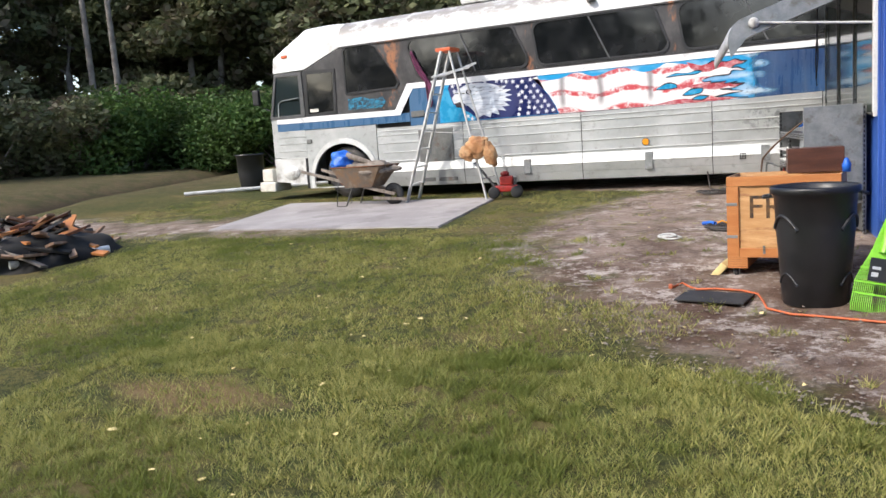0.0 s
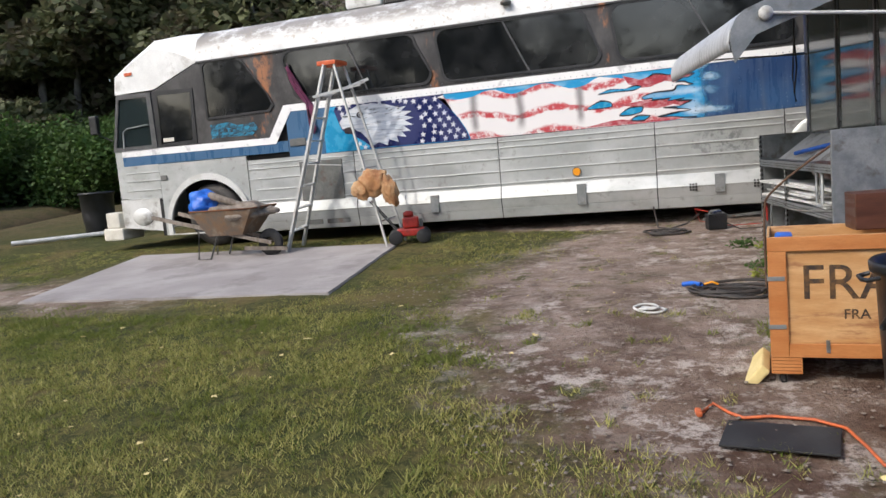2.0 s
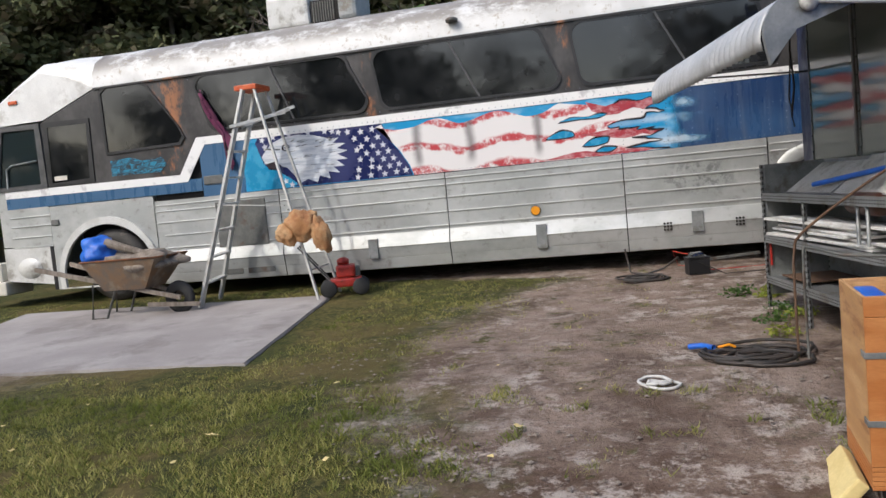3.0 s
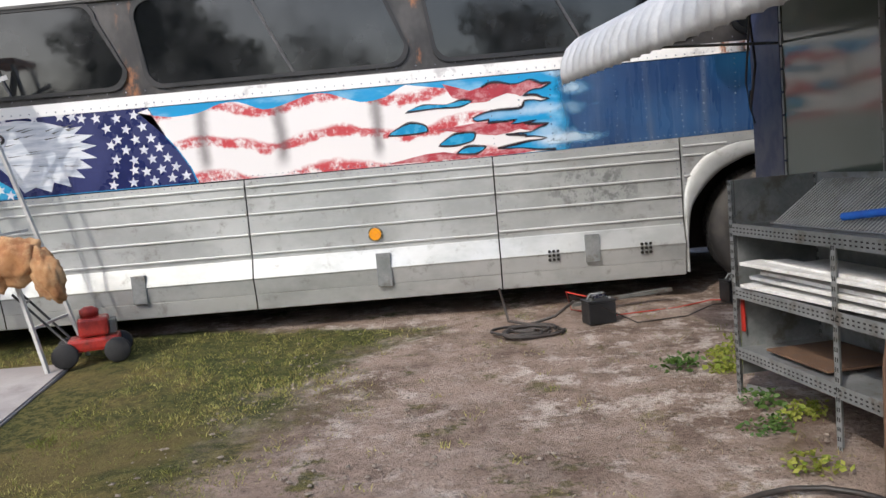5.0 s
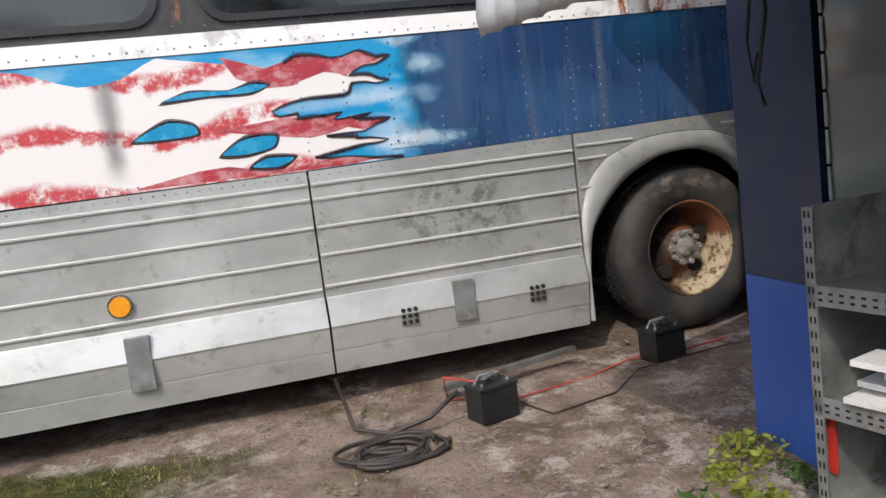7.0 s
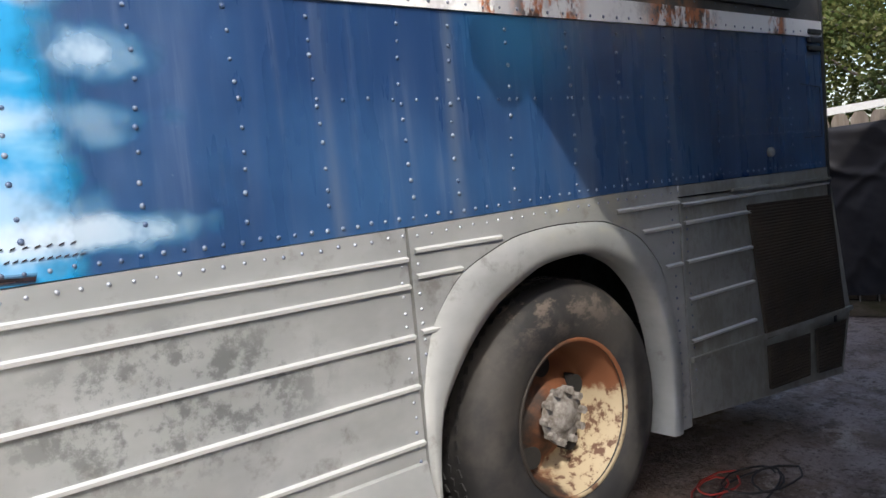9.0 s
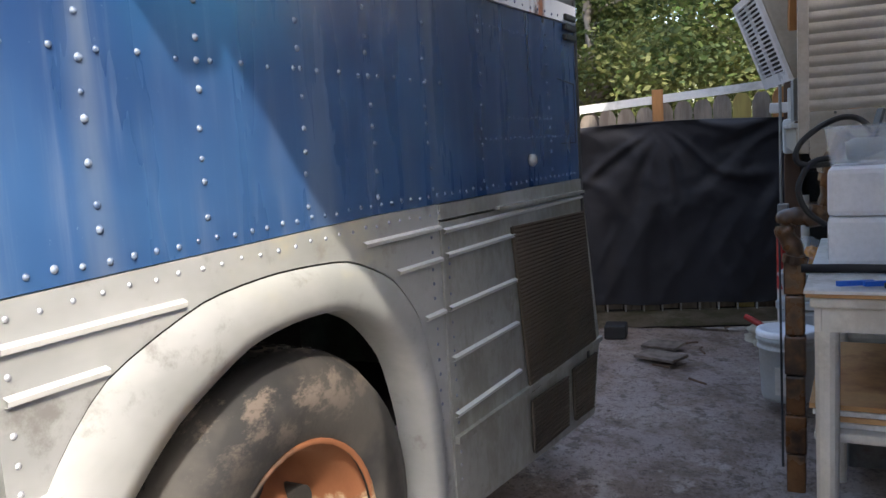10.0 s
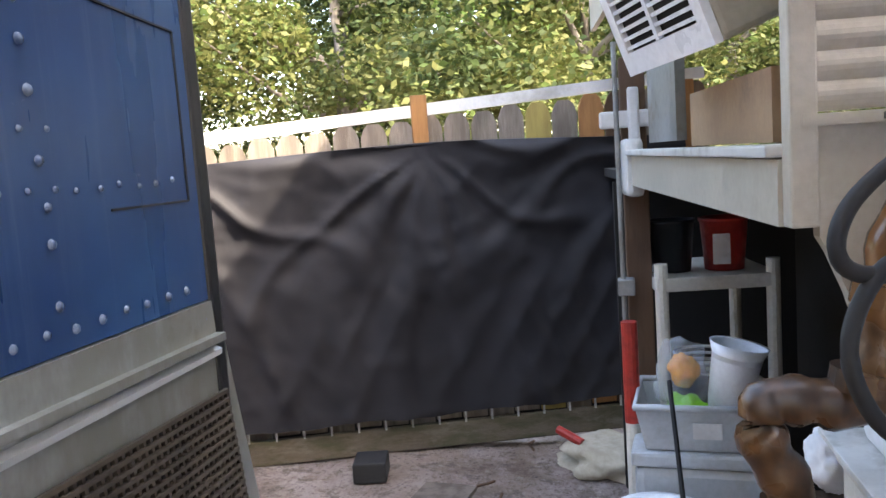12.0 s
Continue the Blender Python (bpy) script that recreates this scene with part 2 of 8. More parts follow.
def mural_sky():
    m = Mat("airbrushed_sky_paint", 0.28)
    x = m.xyz()[0]
    n = m.noise(3.5, 4, 0.6, (0.6, 1, 1.6))
    col = m.mix(m.step(n, 0.52, 0.72, 0, 0.6), (0.008, 0.26, 0.52), (0.3, 0.52, 0.66))
    z = m.xyz()[2]
    edge = m.math("ADD", x, m.math("MULTIPLY", m.noise(5, 4), 0.3))
    cover = m.step(edge, -1.40, -1.26, 1, 0)
    wob = m.math("MULTIPLY", m.math("SUBTRACT", m.noise(6, 4, 0.6), 0.5), 3.0)
    for cx, cz, rx, rz, k in ((-1.35, 2.30, 0.09, 0.06, 0.8), (-1.40, 1.90, 0.17, 0.035, 0.8), (-1.55, 1.95, 0.14, 0.09, 0.55), (-1.52, 2.16, 0.28, 0.04, 0.5), (-1.36, 2.12, 0.1, 0.03, 0.35), (-1.5, 2.44, 0.12, 0.03, 0.6), (-1.9, 2.14, 0.3, 0.03, 0.35)):
        q = m.math("ADD", m.math("POWER", m.math("ABSOLUTE", m.math("DIVIDE", m.math("SUBTRACT", x, cx), rx)), 2.0), m.math("POWER", m.math("ABSOLUTE", m.math("DIVIDE", m.math("SUBTRACT", z, cz), rz)), 2.0))
        puff = m.step(m.math("ADD", m.math("SQRT", q), wob), 0.1, 1.5, k * 0.85, 0.0)
        col = m.mix(puff, col, (0.62, 0.7, 0.76))
        cover = m.math("MAXIMUM", cover, puff)
    m.put(cover, m.b.inputs["Alpha"])
    m.color(col)
    return m.m


def flag_cloth():
    m = Mat("painted_flag_stripes", 0.3)
    x, _, z = m.xyz()
    wob = m.noise(5, 5, 0.7)
    wave = m.math("MULTIPLY", m.math("SINE", m.math("ADD", m.math("MULTIPLY", x, 5.6), 1.2)), 0.045)
    zz = m.math("SUBTRACT", m.math("ADD", z, m.math("MULTIPLY", m.math("SUBTRACT", wob, 0.5), 0.16)), wave)
    red = 0.0
    for c, w in ((2.385, 0.05), (2.09, 0.045), (1.80, 0.055)):
        d = m.math("ABSOLUTE", m.math("SUBTRACT", zz, c))
        red = m.math("MAXIMUM", red, m.step(d, w * 0.55, w * 1.25, 1, 0))
    blot = m.step(m.noise(10, 6, 0.75), 0.36, 0.56)
    red = m.math("MULTIPLY", red, blot)
    col = m.mix(red, (0.72, 0.70, 0.69), (0.47, 0.05, 0.06))
    fold = 0.0
    for c, w in ((-4.42, 0.09), (-3.78, 0.1), (-2.98, 0.08)):
        d = m.math("ABSOLUTE", m.math("SUBTRACT", m.math("ADD", x, m.math("MULTIPLY", m.noise(4), 0.1)), c + 0.05))
        fold = m.math("MAXIMUM", fold, m.step(d, 0, w, 0.72, 0))
    col = m.mix(m.math("MULTIPLY", fold, m.step(z, 1.82, 2.0)), col, (0.10, 0.085, 0.09))
    m.color(col)
    return m.m


def glass_dark():
    m = Mat("tinted_bus_glass", 0.04, spec=0.65)
    m.color(m.mix(m.step(m.noise(3, 4), 0.4, 0.7), (0.006, 0.007, 0.008), (0.02, 0.021, 0.022)))
    m.put(m.step(m.noise(5, 5), 0.4, 0.7, 0.04, 0.14), m.b.inputs["Roughness"])
    m.bump(m.noise(1.4, 2), 0.05, 0.02)
    return m.m


def ground_mat():
    m = Mat("lawn_and_bare_dirt", 0.95, spec=0.2)
    x, y, _ = m.xyz()
    curve = m.t.nodes.new("ShaderNodeFloatCurve")
    pts = [(0, 1.6), (4.0, 0.6), (4.8, -0.9), (5.6, -1.7), (6.5, -2.5), (7.7, -3.2), (9, -4.0), (10.3, -3.6), (11.5, -3.2), (12.6, -2.9), (13.2, -5.5), (16, -5.5)]
    c = curve.mapping.curves[0]
    while len(c.points) < len(pts):
        c.points.new(0.5, 0.5)
    for p, (a, b) in zip(c.points, pts):
        p.location, p.handle_type = (a / 16, (b + 10) / 16), "VECTOR"
    curve.mapping.update()
    m.put(m.math("DIVIDE", y, 16), curve.inputs["Value"])
    edge = m.math("SUBTRACT", m.math("MULTIPLY", curve.outputs[0], 16), 10)
    warp = m.math("MULTIPLY", m.math("SUBTRACT", m.noise(1.1, 6, 0.7), 0.5), 3.4)
    d = m.math("ADD", m.math("SUBTRACT", x, edge), warp)
    dirt = m.step(d, -0.35, 0.5)
    tuft = m.step(m.noise(2.3, 6, 0.75), 0.56, 0.64)
    dirt = m.math("MULTIPLY", dirt, m.math("SUBTRACT", 1.0, m.math("MULTIPLY", tuft, m.step(x, 0.5, -3, 0.1, 0.9))))
    bare = m.math("MULTIPLY", m.step(m.math("ABSOLUTE", m.math("SUBTRACT", y, m.math("ADD", 9.6, warp))), 0.3, 1.3, 1, 0), m.step(x, -5.6, -8.4))
    dirt = m.math("MAXIMUM", dirt, m.math("MULTIPLY", bare, 0.9))
    n1, n2 = m.noise(2.0, 6, 0.7), m.noise(45, 5, 0.7)
    inner = m.step(m.math("ADD", y, m.math("MULTIPLY", m.noise(0.8), 2.0)), 7.2, 9.8)
    dc = m.mix(m.step(n1, 0.36, 0.62), m.mix(inner, (0.085, 0.048, 0.032), (0.13, 0.09, 0.068)), m.mix(inner, (0.18, 0.125, 0.092), (0.28, 0.215, 0.175)))
    sand = m.math("MULTIPLY", m.step(m.noise(4.5, 8, 0.78), 0.48, 0.6), m.step(m.noise(0.9, 4, 0.6), 0.43, 0.58, 0.2, 1.0))
    dc = m.mix(m.math("MULTIPLY", sand, 0.85), dc, (0.50, 0.44, 0.39))
    yard = m.math("MULTIPLY", m.step(x, -0.8, 1.2), m.step(y, 11.2, 12.0))
    dc = m.mix(m.math("MULTIPLY", yard, m.step(m.noise(2.6, 8, 0.75), 0.4, 0.6, 0.05, 0.75)), dc, (0.36, 0.30, 0.28))
    dc = m.mix(m.math("MULTIPLY", yard, m.step(m.noise(8, 7, 0.8), 0.5, 0.62, 0, 0.75)), dc, (0.10, 0.075, 0.062))
    dc = m.mix(m.step(n2, 0.54, 0.68, 0, 0.75), dc, (0.05, 0.035, 0.025))
    dc = m.mix(m.step(m.noise(90, 3, 0.7), 0.64, 0.72, 0, 0.5), dc, (0.45, 0.4, 0.34))
    gc = m.mix(m.step(m.noise(1.2, 5, 0.65), 0.35, 0.65), (0.055, 0.066, 0.015), (0.115, 0.1, 0.032))
    gc = m.mix(m.step(m.noise(17, 6, 0.75), 0.44, 0.56, 0, 0.85), gc, (0.022, 0.028, 0.008))
    gc = m.mix(m.step(m.noise(70, 5, 0.8), 0.54, 0.64, 0, 0.55), gc, (0.24, 0.22, 0.08))
    gc = m.mix(m.step(m.noise(0.7, 4, 0.6, at=None), 0.5, 0.62, 0, 0.5), gc, (0.17, 0.12, 0.05))
    far = m.step(x, -13, -19)
    gc = m.mix(far, gc, m.mix(m.step(n2, 0.4, 0.6), m.mix(m.step(n1, 0.4, 0.6), (0.17, 0.125, 0.065), (0.085, 0.09, 0.03)), (0.05, 0.04, 0.02)))
    patch = m.math("ADD", m.math("ABSOLUTE", m.math("ADD", x, 3.7)), m.math("ABSOLUTE", m.math("MULTIPLY", m.math("SUBTRACT", y, 3.5), 2.5)))
    gc = m.mix(m.step(m.math("ADD", patch, m.math("MULTIPLY", m.noise(3, 5), 0.8)), 0.9, 1.5, 0.55, 0), gc, (0.26, 0.16, 0.085))
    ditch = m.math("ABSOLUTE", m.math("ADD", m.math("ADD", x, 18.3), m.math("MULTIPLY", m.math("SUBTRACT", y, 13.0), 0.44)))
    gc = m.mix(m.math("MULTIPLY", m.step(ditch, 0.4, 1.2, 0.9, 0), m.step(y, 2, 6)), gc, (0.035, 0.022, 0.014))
    m.color(m.mix(dirt, gc, dc))
    m.bump(m.math("ADD", m.noise(12, 7, 0.75), m.math("MULTIPLY", n2, 0.35)), 0.9, 0.035)
    return m.m


def leaf_mat(name, c1, c2, c3):
    m = Mat(name, 0.6, spec=0.3)
    r = m.island()
    col = m.mix(m.step(r, 0, 0.6), c1, c2)
    col = m.mix(m.step(m.noise(0.8, 3), 0.45, 0.65), col, c3)
    m.color(col)
    t = m.t.nodes.new("ShaderNodeBsdfTranslucent")
    add = m.t.nodes.new("ShaderNodeMixShader")
    add.inputs[0].default_value = 0.35
    m.put(col, t.inputs[0])
    m.t.links.new(m.b.outputs[0], add.inputs[1])
    m.t.links.new(t.outputs[0], add.inputs[2])
    m.t.links.new(add.outputs[0], m.t.nodes["Material Output"].inputs[0])
    return m.m


def blue_wall():
    m = Mat("blue_painted_siding", 0.4)
    col = m.mix(m.step(m.noise(2, 5, 0.6, (1, 1, 0.4)), 0.35, 0.65), (0.03, 0.085, 0.33), (0.045, 0.12, 0.42))
    col = m.mix(m.step(m.noise(9, 6, 0.75), 0.66, 0.74, 0, 0.6), col, (0.02, 0.04, 0.13))
    m.color(col)
    m.bump(m.noise(30), 0.15, 0.004)
    return m.m


def clear(name, tint, rough=0.08, alpha=0.35):
    m = Mat(name, rough)
    m.color(tint)
    m.b.inputs["Alpha"].default_value = alpha
    return m.m


M["silver"], M["navy"], M["roof"], M["black_band"], M["belt"] = silver(), navy(), roof_white(), black_band(), belt_white()
M["sky_paint"], M["flag"], M["glass"], M["ground"], M["blue"] = mural_sky(), flag_cloth(), glass_dark(), ground_mat(), blue_wall()
M["canton"] = worn("painted_navy_canton", (0.012, 0.018, 0.085), (0.018, 0.026, 0.12), 4, 0.3, bump=0)
M["star"] = worn("painted_white_star", (0.72, 0.73, 0.76), (0.5, 0.52, 0.6), 14, 0.35, bump=0)
M["feather"] = worn("painted_white_feathers", (0.72, 0.74, 0.77), (0.4, 0.45, 0.52), 9, 0.35, bump=0, stretch=(0.4, 1, 3))
M["outline"] = worn("painted_black_line", (0.012, 0.01, 0.014), (0.03, 0.015, 0.02), 12, 0.35, bump=0)
def mottled_red():
    m = Mat("mottled_airbrushed_red", 0.35)
    n = m.noise(11, 6, 0.75, (0.7, 1, 1.2))
    col = m.mix(m.step(n, 0.44, 0.62), (0.36, 0.03, 0.045), (0.52, 0.25, 0.26))
    m.color(m.mix(m.step(m.noise(5, 4), 0.55, 0.7, 0, 0.5), col, (0.13, 0.03, 0.04)))
    return m.m


M["flame_red"] = mottled_red()
M["airbrush_haze"] = clear("thin_black_airbrush_haze", (0.03, 0.012, 0.016), 0.4, 0.4)
M["cyan"] = worn("painted_cyan", (0.01, 0.24, 0.46), (0.03, 0.33, 0.55), 7, 0.3, bump=0)
M["louvre"] = Mat("louvre_glass", 0.09, spec=1.0).color((0.085, 0.105, 0.09)).m
# Darker copy of the shed blue: roof shade put into the post's colour.
M["shaded_blue"] = worn("post_blue_in_shade", (0.015, 0.022, 0.06), (0.022, 0.032, 0.08), 5, 0.5)
M["leaf_dark"] = leaf_mat("dark_leaves", (0.08, 0.10, 0.046), (0.15, 0.165, 0.08), (0.12, 0.10, 0.065))
M["leaf_mid"] = leaf_mat("mid_green_leaves", (0.05, 0.11, 0.025), (0.085, 0.15, 0.035), (0.05, 0.08, 0.025))
M["leaf_weed"] = leaf_mat("yellow_green_weed_leaves", (0.16, 0.22, 0.03), (0.30, 0.32, 0.06), (0.08, 0.14, 0.03))
M["leaf_bright"] = leaf_mat("sunlit_yellow_leaves", (0.07, 0.11, 0.025), (0.13, 0.14, 0.045), (0.035, 0.06, 0.02))
M["grass"] = leaf_mat("grass_blades", (0.09, 0.13, 0.02), (0.42, 0.39, 0.13), (0.15, 0.18, 0.035))
M["dry_grass"] = leaf_mat("dry_grass", (0.3, 0.24, 0.1), (0.2, 0.18, 0.06), (0.12, 0.14, 0.03))
M["bark"] = worn("grey_bark", (0.2, 0.18, 0.16), (0.12, 0.105, 0.09), 3, 0.95, bump=0.8, fine=20)
M["twig"] = worn("bare_twigs", (0.22, 0.18, 0.15), (0.14, 0.11, 0.09), 5, 0.95, bump=0)
M["concrete"] = worn("stained_concrete", (0.27, 0.245, 0.235), (0.37, 0.345, 0.33), 1.6, 0.85, bump=0.4, fine=70, dirt=(0.16, 0.14, 0.13), amount=0.6)
M["beige"] = worn("beige_painted_metal", (0.44, 0.41, 0.34), (0.5, 0.47, 0.4), 3, 0.45, dirt=(0.3, 0.25, 0.18), amount=0.4)
M["brown_gutter"] = worn("mottled_brown_gutter", (0.17, 0.08, 0.032), (0.02, 0.012, 0.009), 8, 0.3, dirt=(0.26, 0.14, 0.06), amount=0.4)
M["awning"] = worn("grey_awning_metal", (0.42, 0.43, 0.44), (0.52, 0.53, 0.54), 4, 0.45, 0.2, dirt=(0.25, 0.24, 0.23), amount=0.5)
M["mesh_grille"] = worn("rusty_mesh_grille", (0.055, 0.043, 0.033), (0.10, 0.08, 0.06), 6, 0.7, 0.3)
M["clear"] = clear("clear_plastic", (0.75, 0.8, 0.82), 0.12, 0.2)
# Paler than the siding: the ribs' sun highlights are put into the colour.
M["rib"] = Mat("sun_bright_moulding", 0.34, 0.35).color((0.6, 0.61, 0.6)).m
M["rivet_blue"] = worn("navy_painted_rivet", (0.045, 0.08, 0.16), (0.2, 0.25, 0.32), 40, 0.3, bump=0)
M["window_bar"] = worn("dark_anodised_bar", (0.05, 0.05, 0.052), (0.09, 0.09, 0.09), 10, 0.4)
M["hub"] = worn("grey_white_hub_paint", (0.3, 0.28, 0.26), (0.12, 0.1, 0.08), 30, 0.7, bump=0.3)
M["amber"] = worn("amber_lens", (0.8, 0.33, 0.02), (0.7, 0.25, 0.02), 30, 0.2, bump=0)
M["spray_ink"] = worn("faded_black_ink", (0.03, 0.02, 0.015), (0.15, 0.08, 0.03), 22, 0.8, bump=0)
M["cardwood"] = worn("weathered_brown_scrap", (0.26, 0.15, 0.09), (0.15, 0.085, 0.05), 6, 0.85, bump=0.5, fine=40, dirt=(0.4, 0.3, 0.22), amount=0.5)
M["dirty_plank"] = worn("mud_covered_wood", (0.16, 0.125, 0.1), (0.09, 0.07, 0.055), 12, 0.9)
M["purple_cloth"] = worn("purple_cloth", (0.09, 0.015, 0.05), (0.15, 0.03, 0.08), 12, 0.9)


# mesh helpers
WORLD = {}


def thing(name, m, label, category, group="", kind=""):
    ob = tagged(new(name), label, category, group, kind)
    ob.matrix_basis = m
    WORLD[ob.name] = m.copy()
    return ob


def part(name, bm, mat, parent=None, label="", kind="", world=False, smooth=False):
    """Links a bmesh as one mesh object under a thing or a part. world: its places are the world's."""
    if world and parent is not None:
        bm.transform(WORLD[parent.name].inverted())
    if smooth:
        for f in bm.faces:
            f.smooth = True
    me = bpy.data.meshes.new(name)
    bm.normal_update()
    bm.to_mesh(me)
    bm.free()
    me.materials.append(M[mat] if isinstance(mat, str) else mat)
    ob = tagged(new(name, me), label, "", "", kind)
    if parent is not None:
        ob.parent = parent
        WORLD[ob.name] = WORLD[parent.name]
    return ob


def solo(name, bm, mat, label, category, group="", kind="", at=None, smooth=False):
    ob = part(name, bm, mat, smooth=smooth)
    if at is not None:
        ob.matrix_basis = at
    WORLD[ob.name] = ob.matrix_basis.copy()
    return tagged(ob, label, category, group, kind)


def B():
    return bmesh.new()


def box(bm, x0, x1, y0, y1, z0, z1, m=None, bevel=0.0):
    v = bmesh.ops.create_cube(bm, size=1.0)["verts"]
    t = Matrix.Translation(((x0 + x1) / 2, (y0 + y1) / 2, (z0 + z1) / 2)) @ Matrix.Diagonal((x1 - x0, y1 - y0, z1 - z0, 1))
    bmesh.ops.transform(bm, matrix=(m @ t) if m else t, verts=v)
    if bevel:
        es = list({e for w in v for e in w.link_edges})
        bmesh.ops.bevel(bm, geom=es, offset=bevel, segments=2, affect="EDGES", profile=0.6)
    return bm


def rod(bm, a, b, r, r2=None, seg=10, cap=True):
    a, b = Vector(a), Vector(b)
    d = b - a
    m = Matrix.Translation((a + b) / 2) @ d.to_track_quat("Z", "Y").to_matrix().to_4x4()
    bmesh.ops.create_cone(bm, cap_ends=cap, segments=seg, radius1=r, radius2=r if r2 is None else r2, depth=d.length, matrix=m)
    return bm


def beam(bm, a, b, w, t, up=(0, 0, 1)):
    """A rectangular bar from a to b, w wide across 'up' and t thick along it."""
    a, b = Vector(a), Vector(b)
    d = (b - a)
    x = d.normalized()
    y = Vector(up).cross(x).normalized()
    z = x.cross(y)
    m = Matrix((( x.x, y.x, z.x, 0), (x.y, y.y, z.y, 0), (x.z, y.z, z.z, 0), (0, 0, 0, 1)))
    m = Matrix.Translation((a + b) / 2) @ m
    return box(bm, -d.length / 2, d.length / 2, -w / 2, w / 2, -t / 2, t / 2, m)


def tube(bm, pts, r, seg=6, close=False):
    """A round tube along points; r may be one radius or one a point."""
    pts = [Vector(p) for p in pts]
    n = len(pts)
    rings = []
    for i, p in enumerate(pts):
        a, b = pts[(i - 1) % n] if (i or close) else p, pts[(i + 1) % n] if (i < n - 1 or close) else p
        d = (b - a).normalized()
        u = d.cross(Vector((0, 0, 1)))
        u = u.normalized() if u.length > 0.05 else Vector((1, 0, 0))
        v = d.cross(u)
        rr = r[i] if isinstance(r, (list, tuple)) else r
        rings.append([bm.verts.new(p + rr * (math.cos(t) * u + math.sin(t) * v)) for t in np.linspace(0, math.tau, seg, endpoint=False)])
    for i in range(n if close else n - 1):
        a, b = rings[i], rings[(i + 1) % n]
        for k in range(seg):
            f = bm.faces.new((a[k], a[(k + 1) % seg], b[(k + 1) % seg], b[k]))
            f.smooth = True
    if not close:
        bm.faces.new(rings[0]), bm.faces.new(rings[-1][::-1])
    return bm


def lathe(bm, prof, seg=24, m=None, wob=0.0):
    """A turned shape about z from (radius, height) pairs."""
    rings = []
    for r, z in prof:
        rings.append([bm.verts.new((r * math.cos(t) * (1 + wob * math.sin(3 * t)), r * math.sin(t), z)) for t in np.linspace(0, math.tau, seg, endpoint=False)])
    vs = [v for ring in rings for v in ring]
    for a, b in zip(rings, rings[1:]):
        for k in range(seg):
            bm.faces.new((a[k], a[(k + 1) % seg], b[(k + 1) % seg], b[k])).smooth = True
    if m:
        bmesh.ops.transform(bm, matrix=m, verts=vs)
    return bm


def plate(bm, pts, y0, y1):
    """A flat plate with its outline (x, z) in the x-z plane, between y0 and y1."""
    a = [bm.verts.new((x, y0, z)) for x, z in pts]
    b = [bm.verts.new((x, y1, z)) for x, z in pts]
    f1 = bm.faces.new(a)
    f2 = bm.faces.new(b[::-1])
    n = len(pts)
    for i in range(n):
        bm.faces.new((a[i], b[i], b[(i + 1) % n], a[(i + 1) % n]))
    bmesh.ops.recalc_face_normals(bm, faces=bm.faces)
    bmesh.ops.triangulate(bm, faces=[f1, f2])
    return bm


def strip(bm, prof, x0, x1, t=None):
    """A sheet swept along x with the profile (y, z)."""
    a = [bm.verts.new((x0, y, z)) for y, z in prof]
    b = [bm.verts.new((x1, y, z)) for y, z in prof]
    for i in range(len(prof) - 1):
        bm.faces.new((a[i], b[i], b[i + 1], a[i + 1]))
    return bm


def rounded(x0, x1, z0, z1, r, lean0=0.0, lean1=0.0, n=5):
    """The outline of a rounded window; the leans shift its top corners."""
    pts = []
    for cx, cz, a0, s in ((x1 - r, z0 + r, -90, 0), (x1 - r, z1 - r, 0, lean1), (x0 + r, z1 - r, 90, lean0), (x0 + r, z0 + r, 180, 0)):
        for k in range(n + 1):
            a = radians(a0 + 90 * k / n)
            pts.append((cx + s + r * math.cos(a), cz + r * math.sin(a)))
    return pts


def smooth3(pts, n=5):
    """An open curve through points in space."""
    p = [Vector(pts[0]), *[Vector(q) for q in pts], Vector(pts[-1])]
    out = []
    for i in range(1, len(p) - 2):
        for j in range(n):
            t = j / n
            a, b, c, d = p[i - 1], p[i], p[i + 1], p[i + 2]
            out.append(0.5 * (2 * b + (c - a) * t + (2 * a - 5 * b + 4 * c - d) * t * t + (3 * b - a - 3 * c + d) * t ** 3))
    return out + [p[-1]]


def smooth_outline(pts, n=4):
    """A closed curve through the points (Catmull-Rom)."""
    out, m = [], len(pts)
    for i in range(m):
        p = [Vector(pts[(i + k) % m]) for k in (-1, 0, 1, 2)]
        for j in range(n):
            t = j / n
            a, b = p[1], p[2]
            ta, tb = (p[2] - p[0]) * 0.35, (p[3] - p[1]) * 0.35
            q = a * (2 * t ** 3 - 3 * t ** 2 + 1) + ta * (t ** 3 - 2 * t ** 2 + t) + b * (3 * t ** 2 - 2 * t ** 3) + tb * (t ** 3 - t ** 2)
            out.append((q.x, q.y))
    return out


def grow(pts, d):
    cx, cz = sum(p[0] for p in pts) / len(pts), sum(p[1] for p in pts) / len(pts)
    w, h = max(abs(p[0] - cx) for p in pts), max(abs(p[1] - cz) for p in pts)
    return [(cx + (x - cx) * (1 + d / w), cz + (z - cz) * (1 + d / h)) for x, z in pts]


def ring_plate(bm, inner, outer, y0, y1):
    n = len(inner)
    vs = [[bm.verts.new((x, y, z)) for x, z in pts] for pts, y in ((inner, y0), (outer, y0), (outer, y1), (inner, y1))]
    for k in range(4):
        a, b = vs[k], vs[(k + 1) % 4]
        for i in range(n):
            bm.faces.new((a[i], a[(i + 1) % n], b[(i + 1) % n], b[i]))
    bmesh.ops.recalc_face_normals(bm, faces=bm.faces)
    return bm


